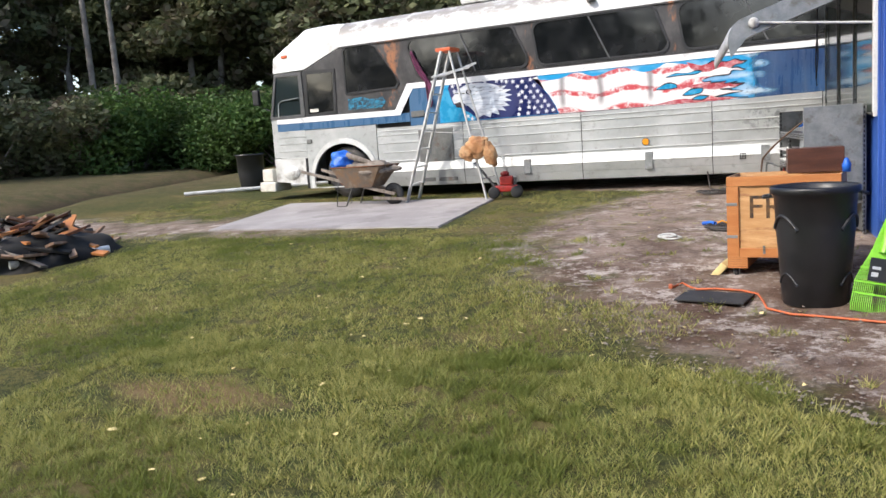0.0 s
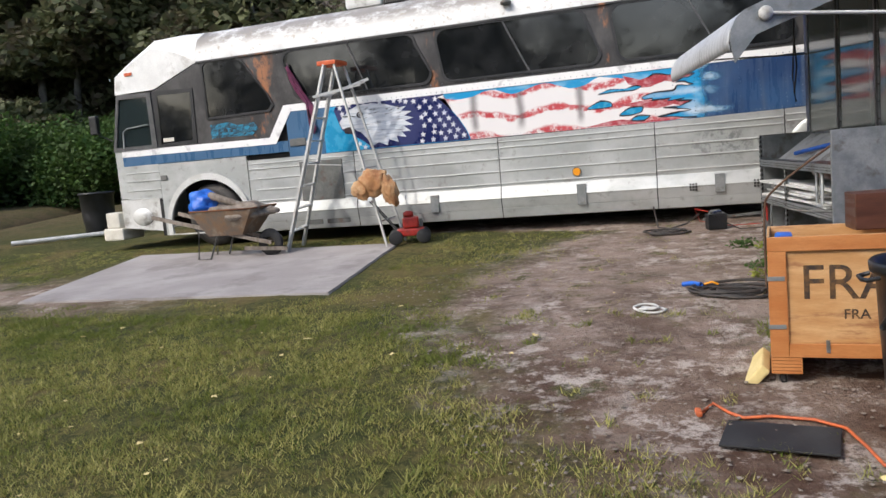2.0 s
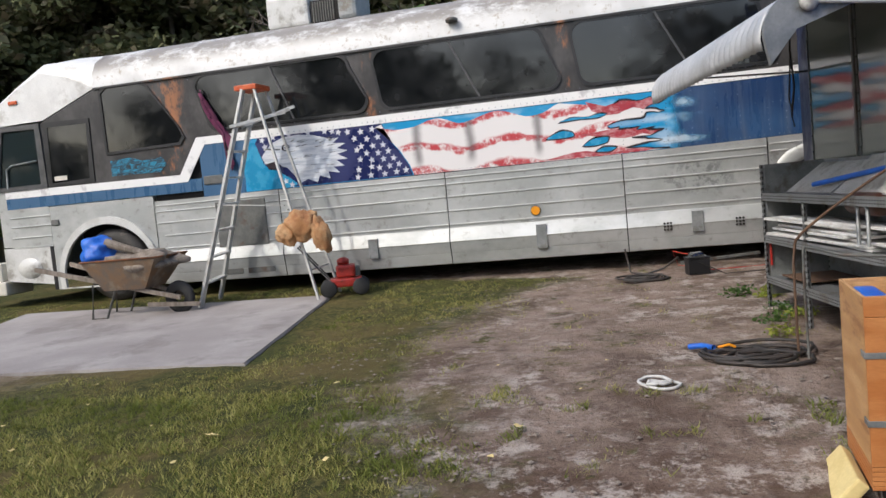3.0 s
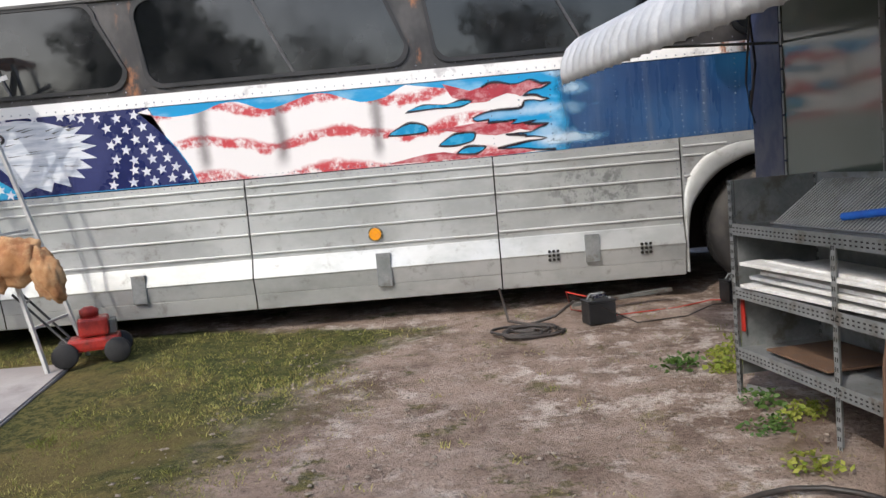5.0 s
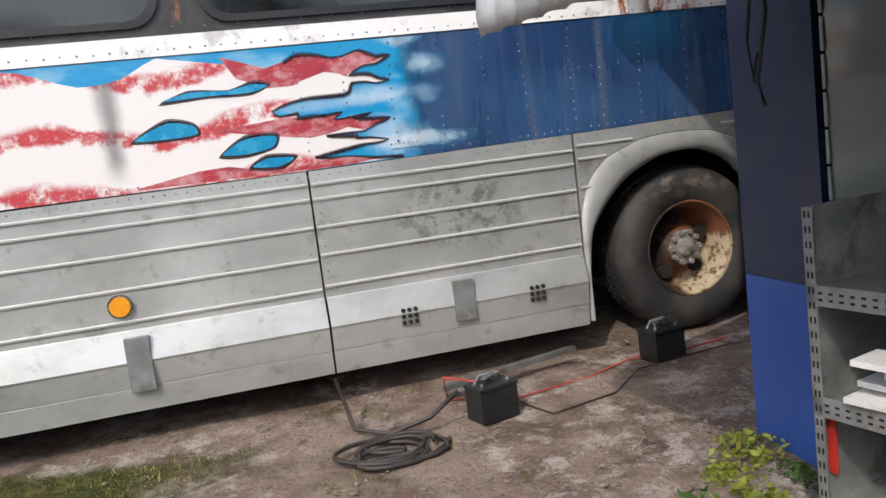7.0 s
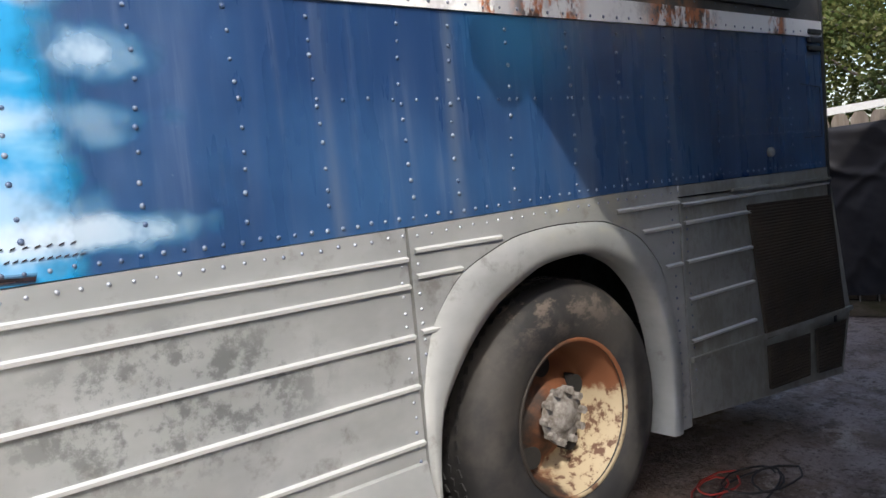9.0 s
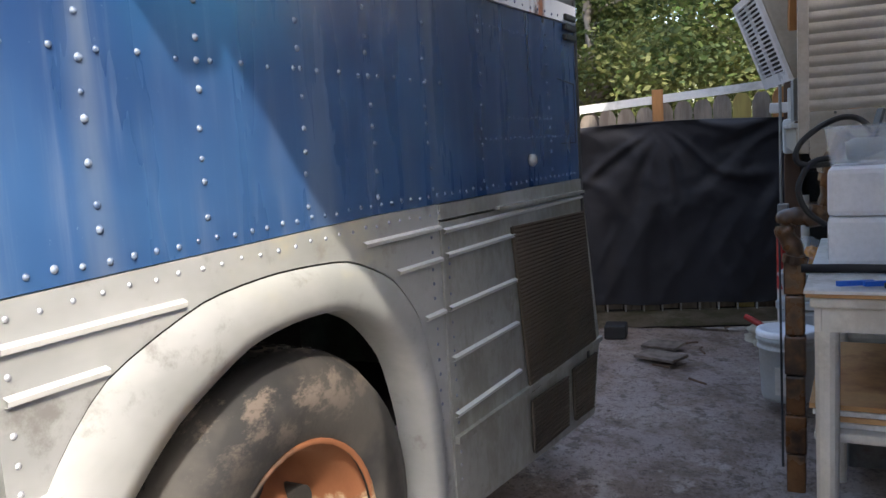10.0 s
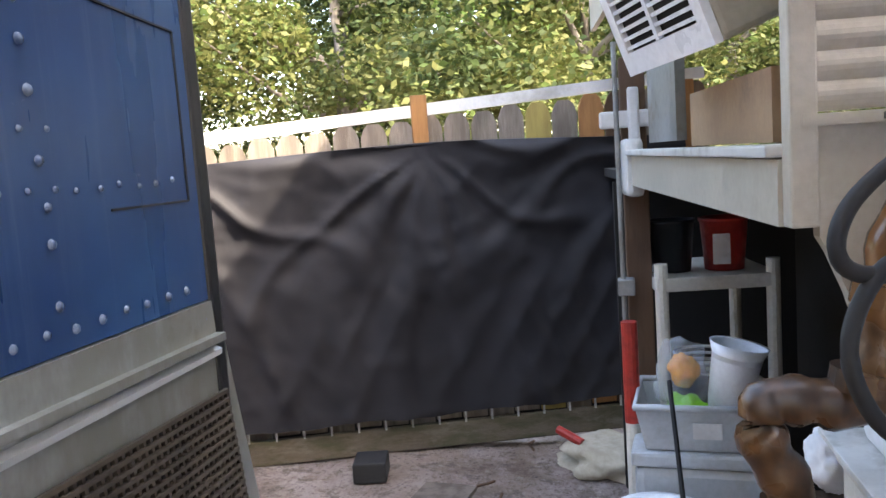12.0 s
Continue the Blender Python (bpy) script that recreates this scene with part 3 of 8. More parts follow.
def rows_mesh(name, verts, faces, mat, label, category, kind="stuff"):
    me = bpy.data.meshes.new(name)
    me.from_pydata(verts, [], faces)
    me.materials.append(M[mat])
    return tagged(new(name, me), label, category, "", kind)


def gz(y, x=0.0):
    """The height of the ground."""
    z = float(np.interp(y, [3, 5.9, 7.35, 8, 8.74, 9.6, 10.6, 11.4, 12.2, 13.5], [0, 0.125, 0.233, 0.28, 0.33, 0.355, 0.385, 0.42, 0.45, 0.53]))
    if x < -12:
        z += 0.9 * min(1.0, (-12 - x) / 30) ** 1.0
    d = (x + 18.3) + (y - 13) * 0.44
    z -= 0.55 * math.exp(-((d / 1.0) ** 2)) if x < -12 else 0
    return z


# the ground
def build_ground():
    xs = np.unique(np.concatenate([np.arange(-14, 9, 0.18), np.arange(-34, -14, 0.5), np.linspace(-250, -34, 24), np.linspace(9, 250, 24)]))
    ys = np.unique(np.concatenate([np.arange(-1, 17, 0.18), np.arange(17, 40, 0.9), np.linspace(40, 260, 20), np.linspace(-200, -1, 20)]))
    verts = []
    for y in ys:
        for x in xs:
            near = -14 < x < 9 and -1 < y < 17
            b = 0.018 * noise.noise(Vector((x * 1.7, y * 1.7, 0))) + 0.012 * noise.noise(Vector((x * 5, y * 5, 3))) if near else 0.0
            verts.append((x, y, gz(y, x) + b))
    w = len(xs)
    faces = [(j * w + i, j * w + i + 1, (j + 1) * w + i + 1, (j + 1) * w + i) for j in range(len(ys) - 1) for i in range(w - 1)]
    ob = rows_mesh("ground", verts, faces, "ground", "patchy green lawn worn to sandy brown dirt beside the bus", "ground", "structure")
    for p in ob.data.polygons:
        p.use_smooth = True


build_ground()

bm = B()
quad = [(-9.0, 9.2), (-5.0, 9.28), (-5.5, 12.35), (-9.85, 12.35)]
top = [bm.verts.new((x, y, gz(y) + 0.02)) for x, y in quad]
low = [bm.verts.new((x, y, gz(y) - 0.12)) for x, y in quad]
bm.faces.new(top), bm.faces.new(low[::-1])
for i in range(4):
    bm.faces.new((low[i], low[(i + 1) % 4], top[(i + 1) % 4], top[i]))
bmesh.ops.recalc_face_normals(bm, faces=bm.faces)
bmesh.ops.bevel(bm, geom=[e for e in bm.edges if all(v in top for v in e.verts)], offset=0.012, segments=2, affect="EDGES")
solo("pavement", bm, "concrete", "stained grey concrete slab set in the lawn in front of the bus", "concrete slab", kind="structure")

# the bus
YS, BX0, BX1 = 12.88, -10.42, 2.2
bus = thing("coach_bus", pose(-4.1, 14.18, 0.5), "old silver and blue coach bus with a painted flag mural", "bus")


def bus_part(name, bm, mat, label="", parent=None, kind="", smooth=False):
    return part(name, bm, mat, parent or bus, label, kind, True, smooth)


FW, RW = (-8.86, 0.98), (0.22, 1.0)  # wheel centres, x and z


def arc(cx, cz, r, a0, a1, n=14, rx=None):
    return [(cx + (rx or r) * math.cos(radians(a)), cz + r * math.sin(radians(a))) for a in np.linspace(a0, a1, n)]


def side_panel(x0, x1, z0, z1, name="side_panel", mat="silver", label=""):
    return bus_part(name, box(B(), x0 + 0.006, x1 - 0.006, YS, YS + 0.03, z0, z1, bevel=0.004), mat, label)


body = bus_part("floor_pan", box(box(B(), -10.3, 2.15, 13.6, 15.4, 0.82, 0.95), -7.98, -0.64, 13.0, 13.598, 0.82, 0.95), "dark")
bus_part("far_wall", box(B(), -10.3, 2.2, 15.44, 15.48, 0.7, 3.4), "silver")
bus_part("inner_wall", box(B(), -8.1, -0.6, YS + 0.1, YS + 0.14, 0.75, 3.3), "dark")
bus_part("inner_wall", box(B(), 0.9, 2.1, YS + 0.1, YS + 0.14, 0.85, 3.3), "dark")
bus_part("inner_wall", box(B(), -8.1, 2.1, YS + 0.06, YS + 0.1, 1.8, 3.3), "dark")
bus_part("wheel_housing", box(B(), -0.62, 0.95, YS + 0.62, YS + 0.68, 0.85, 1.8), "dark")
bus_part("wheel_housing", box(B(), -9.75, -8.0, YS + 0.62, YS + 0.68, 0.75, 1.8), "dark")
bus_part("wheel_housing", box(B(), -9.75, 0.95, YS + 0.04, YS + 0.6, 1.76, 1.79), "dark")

def smooth_curve(pts, n=4):
    return smooth_outline([pts[0]] + pts + [pts[-1]], n)[n : n * len(pts)] + [pts[-1]]


# silver siding below the belt, one panel a bay
for x0, x1 in ((-8.1, -6.3), (-6.3, -4.13), (-4.13, -2.06), (-2.06, -0.53)):
    bus_part("side_panel", plate(B(), [(x0 + 0.006, 1.12), (x1 - 0.006, 1.12), (x1 - 0.006, 1.822 if x1 > -1 else 1.80 if x1 > -3 else 1.788), (x0 + 0.006, 1.80 if x0 > -3 else 1.788)], YS, YS + 0.03), "silver")
    bm = B()
    lower = [(YS + 0.002, 1.125), (YS - 0.006, 1.115), (YS - 0.046, 0.965), (YS - 0.038, 0.95), (YS - 0.020, 0.83), (YS - 0.012, 0.827), (YS - 0.016, 0.822), (YS - 0.004, 0.70), (YS + 0.03, 0.69)]
    strip(bm, lower, x0 + 0.006, x1 - 0.006)
    bus_part("hatch_door", bm, "silver")
bus_part("side_panel", plate(B(), [(-9.74, 1.86), (-9.74, 0.72), (-9.66, 0.72), *arc(FW[0] - 0.02, 0.9, 0.70, 180, 0, 20, 0.74), (-8.14, 0.72), (-8.11, 0.72), (-8.11, 1.86)], YS, YS + 0.03), "silver")
bus_part("wheel_arch", ring_plate(B(), arc(FW[0] - 0.02, 0.86, 0.70, 190, -10, 22, 0.72), arc(FW[0] - 0.02, 0.86, 0.80, 190, -10, 22, 0.80), YS - 0.03, YS + 0.01), "white_light", "dull white wheel arch trim", smooth=False)
ra = smooth_curve([(-0.50, 0.72), (-0.50, 1.0), (-0.46, 1.25), (-0.34, 1.42), (-0.20, 1.54), (0.0, 1.63), (0.16, 1.65), (0.33, 1.64), (0.50, 1.57), (0.63, 1.44), (0.70, 1.24), (0.715, 1.05), (0.70, 0.85)])
ro = smooth_curve([(-0.522, 0.72), (-0.522, 1.02), (-0.518, 1.32), (-0.46, 1.52), (-0.33, 1.66), (-0.10, 1.745), (0.12, 1.765), (0.38, 1.75), (0.58, 1.67), (0.71, 1.53), (0.78, 1.30), (0.79, 1.08), (0.775, 0.85)])
bus_part("side_panel", plate(B(), [(-0.524, 1.822), *ro, (0.85, 0.85), (0.85, 1.846), (0.5, 1.846)], YS, YS + 0.03), "silver")


def arch_trim():
    bm = B()
    rows = []
    for (xi, zi), (xo, zo) in zip(ra, ro):
        rows.append([bm.verts.new(p) for p in ((xi, YS + 0.10, zi), (xi, YS - 0.012, zi), ((xi * 3 + xo) / 4, YS - 0.024, (zi * 3 + zo) / 4), ((xi + 3 * xo) / 4, YS - 0.02, (zi + 3 * zo) / 4), (xo - 0.004, YS - 0.002, zo - 0.004))])
    for a, b in zip(rows, rows[1:]):
        for k in range(4):
            bm.faces.new((a[k], b[k], b[k + 1], a[k + 1]))
    bmesh.ops.recalc_face_normals(bm, faces=bm.faces)
    bus_part("wheel_arch", bm, "silver", "pale silver flared wheel arch", smooth=True)


arch_trim()
# behind the rear wheel: the engine door, with its mesh grilles
bus_part("engine_door", plate(B(), [(0.862, 0.88), (2.24, 0.76), (2.36, 1.09), (2.2, 1.782), (0.862, 1.792)], YS, YS + 0.03), "silver")
bus_part("side_panel", plate(B(), [(0.856, 1.80), (2.17, 1.79), (2.165, 1.844), (0.856, 1.844)], YS - 0.004, YS + 0.028), "silver")
bm = B()
beam(bm, (0.87, YS - 0.008, 1.125), (2.36, YS - 0.008, 1.09), 0.016, 0.022, (0, 0, 1))
bus_part("moulding", bm, "silver")


def grille(pts, n, m):
    bm = B()
    (x0, z0), (x1, z1), (x2, z2), (x3, z3) = pts
    for i in range(n + 1):
        t = i / n
        a, b = (x0 + (x3 - x0) * t, z0 + (z3 - z0) * t), (x1 + (x2 - x1) * t, z1 + (z2 - z1) * t)
        beam(bm, (a[0], YS - 0.012, a[1]), (b[0], YS - 0.012, b[1]), 0.006, 0.006)
    for i in range(m + 1):
        t = i / m
        a, b = (x0 + (x1 - x0) * t, z0 + (z1 - z0) * t), (x3 + (x2 - x3) * t, z3 + (z2 - z3) * t)
        beam(bm, (a[0], YS - 0.009, a[1]), (b[0], YS - 0.009, b[1]), 0.006, 0.006, (0, 1, 0))
    bus_part("mesh_grille", bm, "mesh_grille", "rusty dark wire mesh engine grille")
    bus_part("grille_backing", plate(B(), pts, YS - 0.006, YS - 0.002), "dark")


grille([(1.47, 1.10), (2.27, 1.10), (2.17, 1.70), (1.37, 1.72)], 42, 52)
grille([(1.48, 0.86), (1.86, 0.84), (1.88, 1.04), (1.48, 1.06)], 14, 24)
grille([(1.95, 0.83), (2.2, 0.81), (2.28, 1.04), (1.95, 1.05)], 14, 16)

# ribs: raised mouldings, coloured brighter for the sun on their tops
for x0, x1, zs in ((-8.1, -6.3, (1.73, 1.65, 1.50, 1.33, 1.165)), (-6.3, -4.13, (1.73, 1.65, 1.50, 1.33, 1.165)), (-4.13, -2.06, (1.73, 1.65, 1.50, 1.33, 1.165)), (-2.06, -0.53, (1.73, 1.65, 1.50, 1.35, 1.18)),
                   (-10.4, -9.72, (1.75, 1.62, 1.47, 1.33)), (0.87, 1.40, (1.69, 1.53, 1.375, 1.20))):
    for z in zs:
        if x0 == -8.1 and z < 1.5:
            x0 = -8.0
        bm = B()
        strip(bm, [(YS + 0.001, z - 0.009), (YS - 0.012, z - 0.006), (YS - 0.014, z + 0.004), (YS + 0.001, z + 0.009)], x0 + 0.01, x1 - 0.01)
        bus_part("rib", bm, "rib")
for z, x0, x1 in ((1.765, 0.87, 2.17), (1.685, 0.60, 0.85), (1.53, 0.735, 0.85), (1.778, 0.45, 0.85), (1.752, -0.51, -0.15), (1.675, -0.51, -0.33), (1.508, -0.51, -0.42), (1.366, -0.50, -0.46)):
    bus_part("rib", strip(B(), [(YS + 0.001, z - 0.009), (YS - 0.010, z - 0.006), (YS - 0.012, z + 0.003), (YS + 0.001, z + 0.009)], x0, x1), "rib")
for x in (-6.3, -4.13, -2.06):
    bus_part("seam", box(B(), x - 0.006, x + 0.006, YS + 0.012, YS + 0.04, 0.69, 1.79), "dark")
# latches and vents
for x, z0, z1 in ((-5.1, 0.83, 1.07), (-3.03, 0.81, 1.09), (-1.3, 0.87, 1.10)):
    bus_part("latch_plate", box(B(), x - 0.06, x + 0.06, YS - 0.054, YS - 0.02, z0, z1, bevel=0.003), "galv", "dull grey metal latch plate")
for x in (-1.62, -0.86):
    bm = B()
    for i in range(3):
        for k in range(3):
            rod(bm, (x + 0.035 * (i - 1), YS - 0.052, 0.95 + 0.035 * (k - 1)), (x + 0.035 * (i - 1), YS - 0.012, 0.95 + 0.035 * (k - 1)), 0.0125, seg=10)
    bus_part("vent_hole", bm, "dark", "three by three round vent holes")
bm = B()
rod(bm, (-3.08, YS - 0.03, 1.25), (-3.08, YS, 1.25), 0.05, seg=20)
bus_part("side_marker_lamp", bm, "amber", "round amber side marker lamp")
bm = B()
rod(bm, (-3.08, YS - 0.012, 1.25), (-3.08, YS, 1.25), 0.062, seg=20)
bus_part("lamp_ring", bm, "chrome")
for x0, x1, z0, z1 in ((-7.2, -6.5, 1.12, 1.70), (-6.83, -6.45, 0.76, 1.04), (-7.15, -6.9, 0.76, 1.04)):
    bus_part("vent_screen", box(B(), x0, x1, YS - 0.018, YS - 0.004, z0, z1, bevel=0.004), "galv_dark", "dark grey screened vent")
bus_part("door_handle_plate", box(B(), -7.32, -7.05, YS - 0.02, YS - 0.004, 1.94, 2.05, bevel=0.01), "galv_dark", "grey recessed handle plate")

# belt, window band, front quarter
bus_part("belt_panel", plate(B(), [(-7.35, 1.790), (-2.06, 1.802), (-0.57, 1.824), (0.5, 1.848), (2.165, 1.846), (2.165, 2.49), (0.0, 2.466), (-2.5, 2.452), (-7.35, 2.452)], YS + 0.001, YS + 0.035), "navy", "faded navy blue riveted side panel")
bus_part("belt_moulding", plate(B(), [(-7.25, 2.454), (-2.5, 2.454), (0.0, 2.468), (2.17, 2.492), (2.17, 2.568), (0.0, 2.553), (-7.25, 2.553)], YS - 0.008, YS + 0.035), "belt", "chipped white belt moulding")
bus_part("belt_moulding", plate(B(), [(-7.2, 2.553), (-7.37, 2.553), (-7.66, 2.10), (-10.42, 2.125), (-10.42, 2.02), (-7.56, 2.0), (-7.25, 2.47)], YS - 0.006, YS), "belt")
bus_part("belt_panel", box(B(), -10.42, -7.36, YS + 0.001, YS + 0.035, 1.87, 2.03), "navy")
bus_part("side_panel", box(B(), -10.42, -9.745, YS + 0.001, YS + 0.035, 1.34, 1.87), "silver")
bus_part("window_band", plate(B(), [(-7.3, 2.555), (-7.66, 2.10), (-9.72, 2.12), (-9.72, 2.99), (-8.79, 3.35), (2.16, 3.38), (2.17, 2.570), (0.0, 2.555)], YS + 0.003, YS + 0.035), "black_band", "weathered black window band")
bus_part("gutter", box(B(), -8.8, 2.16, YS - 0.03, YS + 0.01, 3.335, 3.36), "black_band")


def bus_window(pts, bars=(), label="rounded dark tinted bus window"):
    w = bus_part("window", ring_plate(B(), pts, grow(pts, 0.035), YS - 0.018, YS + 0.003), "black_plastic", label)
    bus_part("pane", plate(B(), grow(pts, 0.003), YS - 0.004, YS + 0.001), "glass", "", w)
    for a, b in bars:
        bus_part("window_bar", beam(B(), (a[0], YS - 0.013, a[1]), (b[0], YS - 0.013, b[1]), 0.014, 0.02, (0, 0, 1)), "window_bar", "", w)


bus_window([(-8.69, 2.50), (-7.62, 2.52), (-7.56, 2.6), (-7.62, 2.74), (-8.0, 3.27), (-8.12, 3.33), (-8.62, 3.33), (-8.70, 3.27)], label="large dark window with a slanted rear edge")
bus_window(rounded(-7.15, -5.02, 2.64, 3.31, 0.14, -0.14, -0.2), [((-6.24, 3.31), (-5.98, 2.64))])
bus_window(rounded(-4.82, -2.70, 2.63, 3.31, 0.14, -0.06, -0.16), [((-3.94, 3.31), (-3.62, 2.63))])
bus_window(rounded(-2.45, -0.38, 2.63, 3.31, 0.14, -0.06, -0.16), [((-1.6, 3.31), (-1.25, 2.63))])
bus_window(rounded(-0.05, 1.95, 2.64, 3.31, 0.14, -0.06, -0.1), [((0.8, 3.31), (1.1, 2.64))])
# teal painted patch under the first window
bm = B()
plate(bm, [(-8.68, 2.18), (-7.95, 2.17), (-7.84, 2.26), (-7.9, 2.36), (-8.2, 2.34), (-8.35, 2.4), (-8.68, 2.38)], YS - 0.003, YS + 0.002)
def teal_scrawl():
    m = Mat("teal_scrawl_on_black", 0.35)
    n = m.noise(9, 7, 0.8, (0.6, 1, 1.6), dist=1.2)
    col = m.mix(m.step(n, 0.45, 0.58), (0.012, 0.02, 0.03), (0.01, 0.22, 0.36))
    m.color(m.mix(m.step(m.noise(16, 6, 0.8), 0.6, 0.68, 0, 0.8), col, (0.3, 0.5, 0.58)))
    return m.m


M["teal_scrawl"] = teal_scrawl()
bus_part("painted_patch", bm, "teal_scrawl", "teal airbrushed patch on black paint")
# the cab side: frame posts and two panes
w = bus_part("window", ring_plate(B(), [(-9.62, 2.17), (-9.02, 2.19), (-8.98, 2.92), (-9.60, 2.93)], [(-9.69, 2.12), (-8.95, 2.13), (-8.93, 2.98), (-9.68, 3.0)], YS - 0.012, YS + 0.004), "black_plastic", "square dark cab window")
bus_part("pane", plate(B(), [(-9.63, 2.16), (-9.01, 2.18), (-8.97, 2.93), (-9.61, 2.94)], YS - 0.004, YS + 0.001), "glass", "", w)
bus_part("sticker", box(B(), -9.58, -9.38, YS - 0.008, YS - 0.004, 2.2, 2.26), "cream_plastic", "small pale sticker", w)
M["cab_glass"] = clear("cab_glass", (0.02, 0.03, 0.032), 0.04, 0.8)
w = bus_part("window", ring_plate(B(), [(-10.50, 2.18), (-9.80, 2.18), (-9.80, 2.93), (-10.34, 2.94)], [(-10.57, 2.12), (-9.70, 2.12), (-9.72, 3.0), (-10.38, 3.01)], YS - 0.02, YS + 0.03), "window_bar", "driver's side window with sliding frame")
bus_part("pane", plate(B(), [(-10.51, 2.17), (-9.79, 2.17), (-9.79, 2.94), (-10.35, 2.95)], YS + 0.004, YS + 0.008), M["cab_glass"], "", w)
bus_part("window_bar", beam(B(), (-9.98, YS - 0.006, 2.18), (-9.98, YS - 0.006, 2.94), 0.02, 0.02), "black_plastic", "", w)
bus_part("window_bar", tube(B(), [(-10.35, YS - 0.02, 2.16), (-10.33, YS - 0.02, 2.42), (-10.25, YS - 0.02, 2.47), (-9.83, YS - 0.02, 2.5)], 0.012), "galv", "", w)
bus_part("driver_seat", box(B(), -10.0, -9.55, YS + 0.5, YS + 1.0, 2.0, 2.7, bevel=0.06), "galv_dark")
bus_part("steering_wheel", tube(B(), [(-10.15 + 0.1 * math.sin(a), YS + 0.75 + 0.22 * math.cos(a), 2.35 + 0.2 * math.sin(a)) for a in np.linspace(0, math.tau, 20, endpoint=False)], 0.014, 6, True), "black_plastic")

# the white front cap and roof
ROOF = [(YS + 0.0, 3.36), (YS + 0.03, 3.55), (YS + 0.12, 3.70), (YS + 0.34, 3.83), (YS + 0.85, 3.92), (YS + 1.3, 3.94), (YS + 1.75, 3.92), (YS + 2.26, 3.83), (YS + 2.48, 3.70), (YS + 2.57, 3.55), (YS + 2.6, 3.36)]
for x0, x1 in ((-8.79, -7.3), (-7.29, -5.4), (-5.39, -3.85), (-3.84, -2.2), (-2.19, -0.4), (-0.39, 2.16)):
    bm = strip(B(), ROOF, x0, x1)
    bus_part("roof_panel", bm, "roof", "weathered white roof panel", smooth=True)
bm = B()
for x in (-8.79, -7.295, -5.395, -3.845, -2.195, -0.395):
    strip(bm, [(y, z + 0.006) for y, z in ROOF], x - 0.03, x + 0.03)
bus_part("roof_seam", bm, "roof", kind="stuff", smooth=True)


def front_cap():
    """The cap slopes from the roof to the brow above the windscreen, and bows forward in the middle."""
    bm = B()
    rows = []
    for x, zs, rise, flat in ((-8.80, 3.36, 0.58, 0.0), (-9.2, 3.55, 0.37, 0.0), (-9.62, 3.66, 0.22, 0.0), (-10.05, 3.46, 0.14, 0.1), (-10.38, 3.28, 0.08, 0.36), (-10.42, 3.02, 0.02, 0.36)):
        row = []
        for y, z in ROOF:
            e = abs((y - YS - 1.3) / 1.3)
            row.append(bm.verts.new((x - flat * (1 - e ** 2), y + 0.001, zs + (z - 3.36) / 0.58 * rise)))
        rows.append(row)
    for a, b in zip(rows, rows[1:]):
        for k in range(len(ROOF) - 1):
            bm.faces.new((a[k], a[k + 1], b[k + 1], b[k]))
    bmesh.ops.recalc_face_normals(bm, faces=bm.faces)
    bus_part("front_cap", bm, "white_paint", "plain white sloped front roof cap", smooth=True)
    for y in (YS + 0.002, YS + 2.57):
        pts = [(-8.80, 3.362), (-9.66, 3.03), (-10.42, 3.02), (-10.38, 3.28), (-10.05, 3.46), (-9.62, 3.66), (-9.2, 3.55)]
        bus_part("cap_side", plate(B(), pts, y, y + 0.03), "white_paint")


front_cap()
bus_part("clearance_lamp", box(B(), -10.17, -10.03, YS - 0.02, YS + 0.001, 3.29, 3.34, bevel=0.008), "orange_plastic", "small orange clearance lamp")


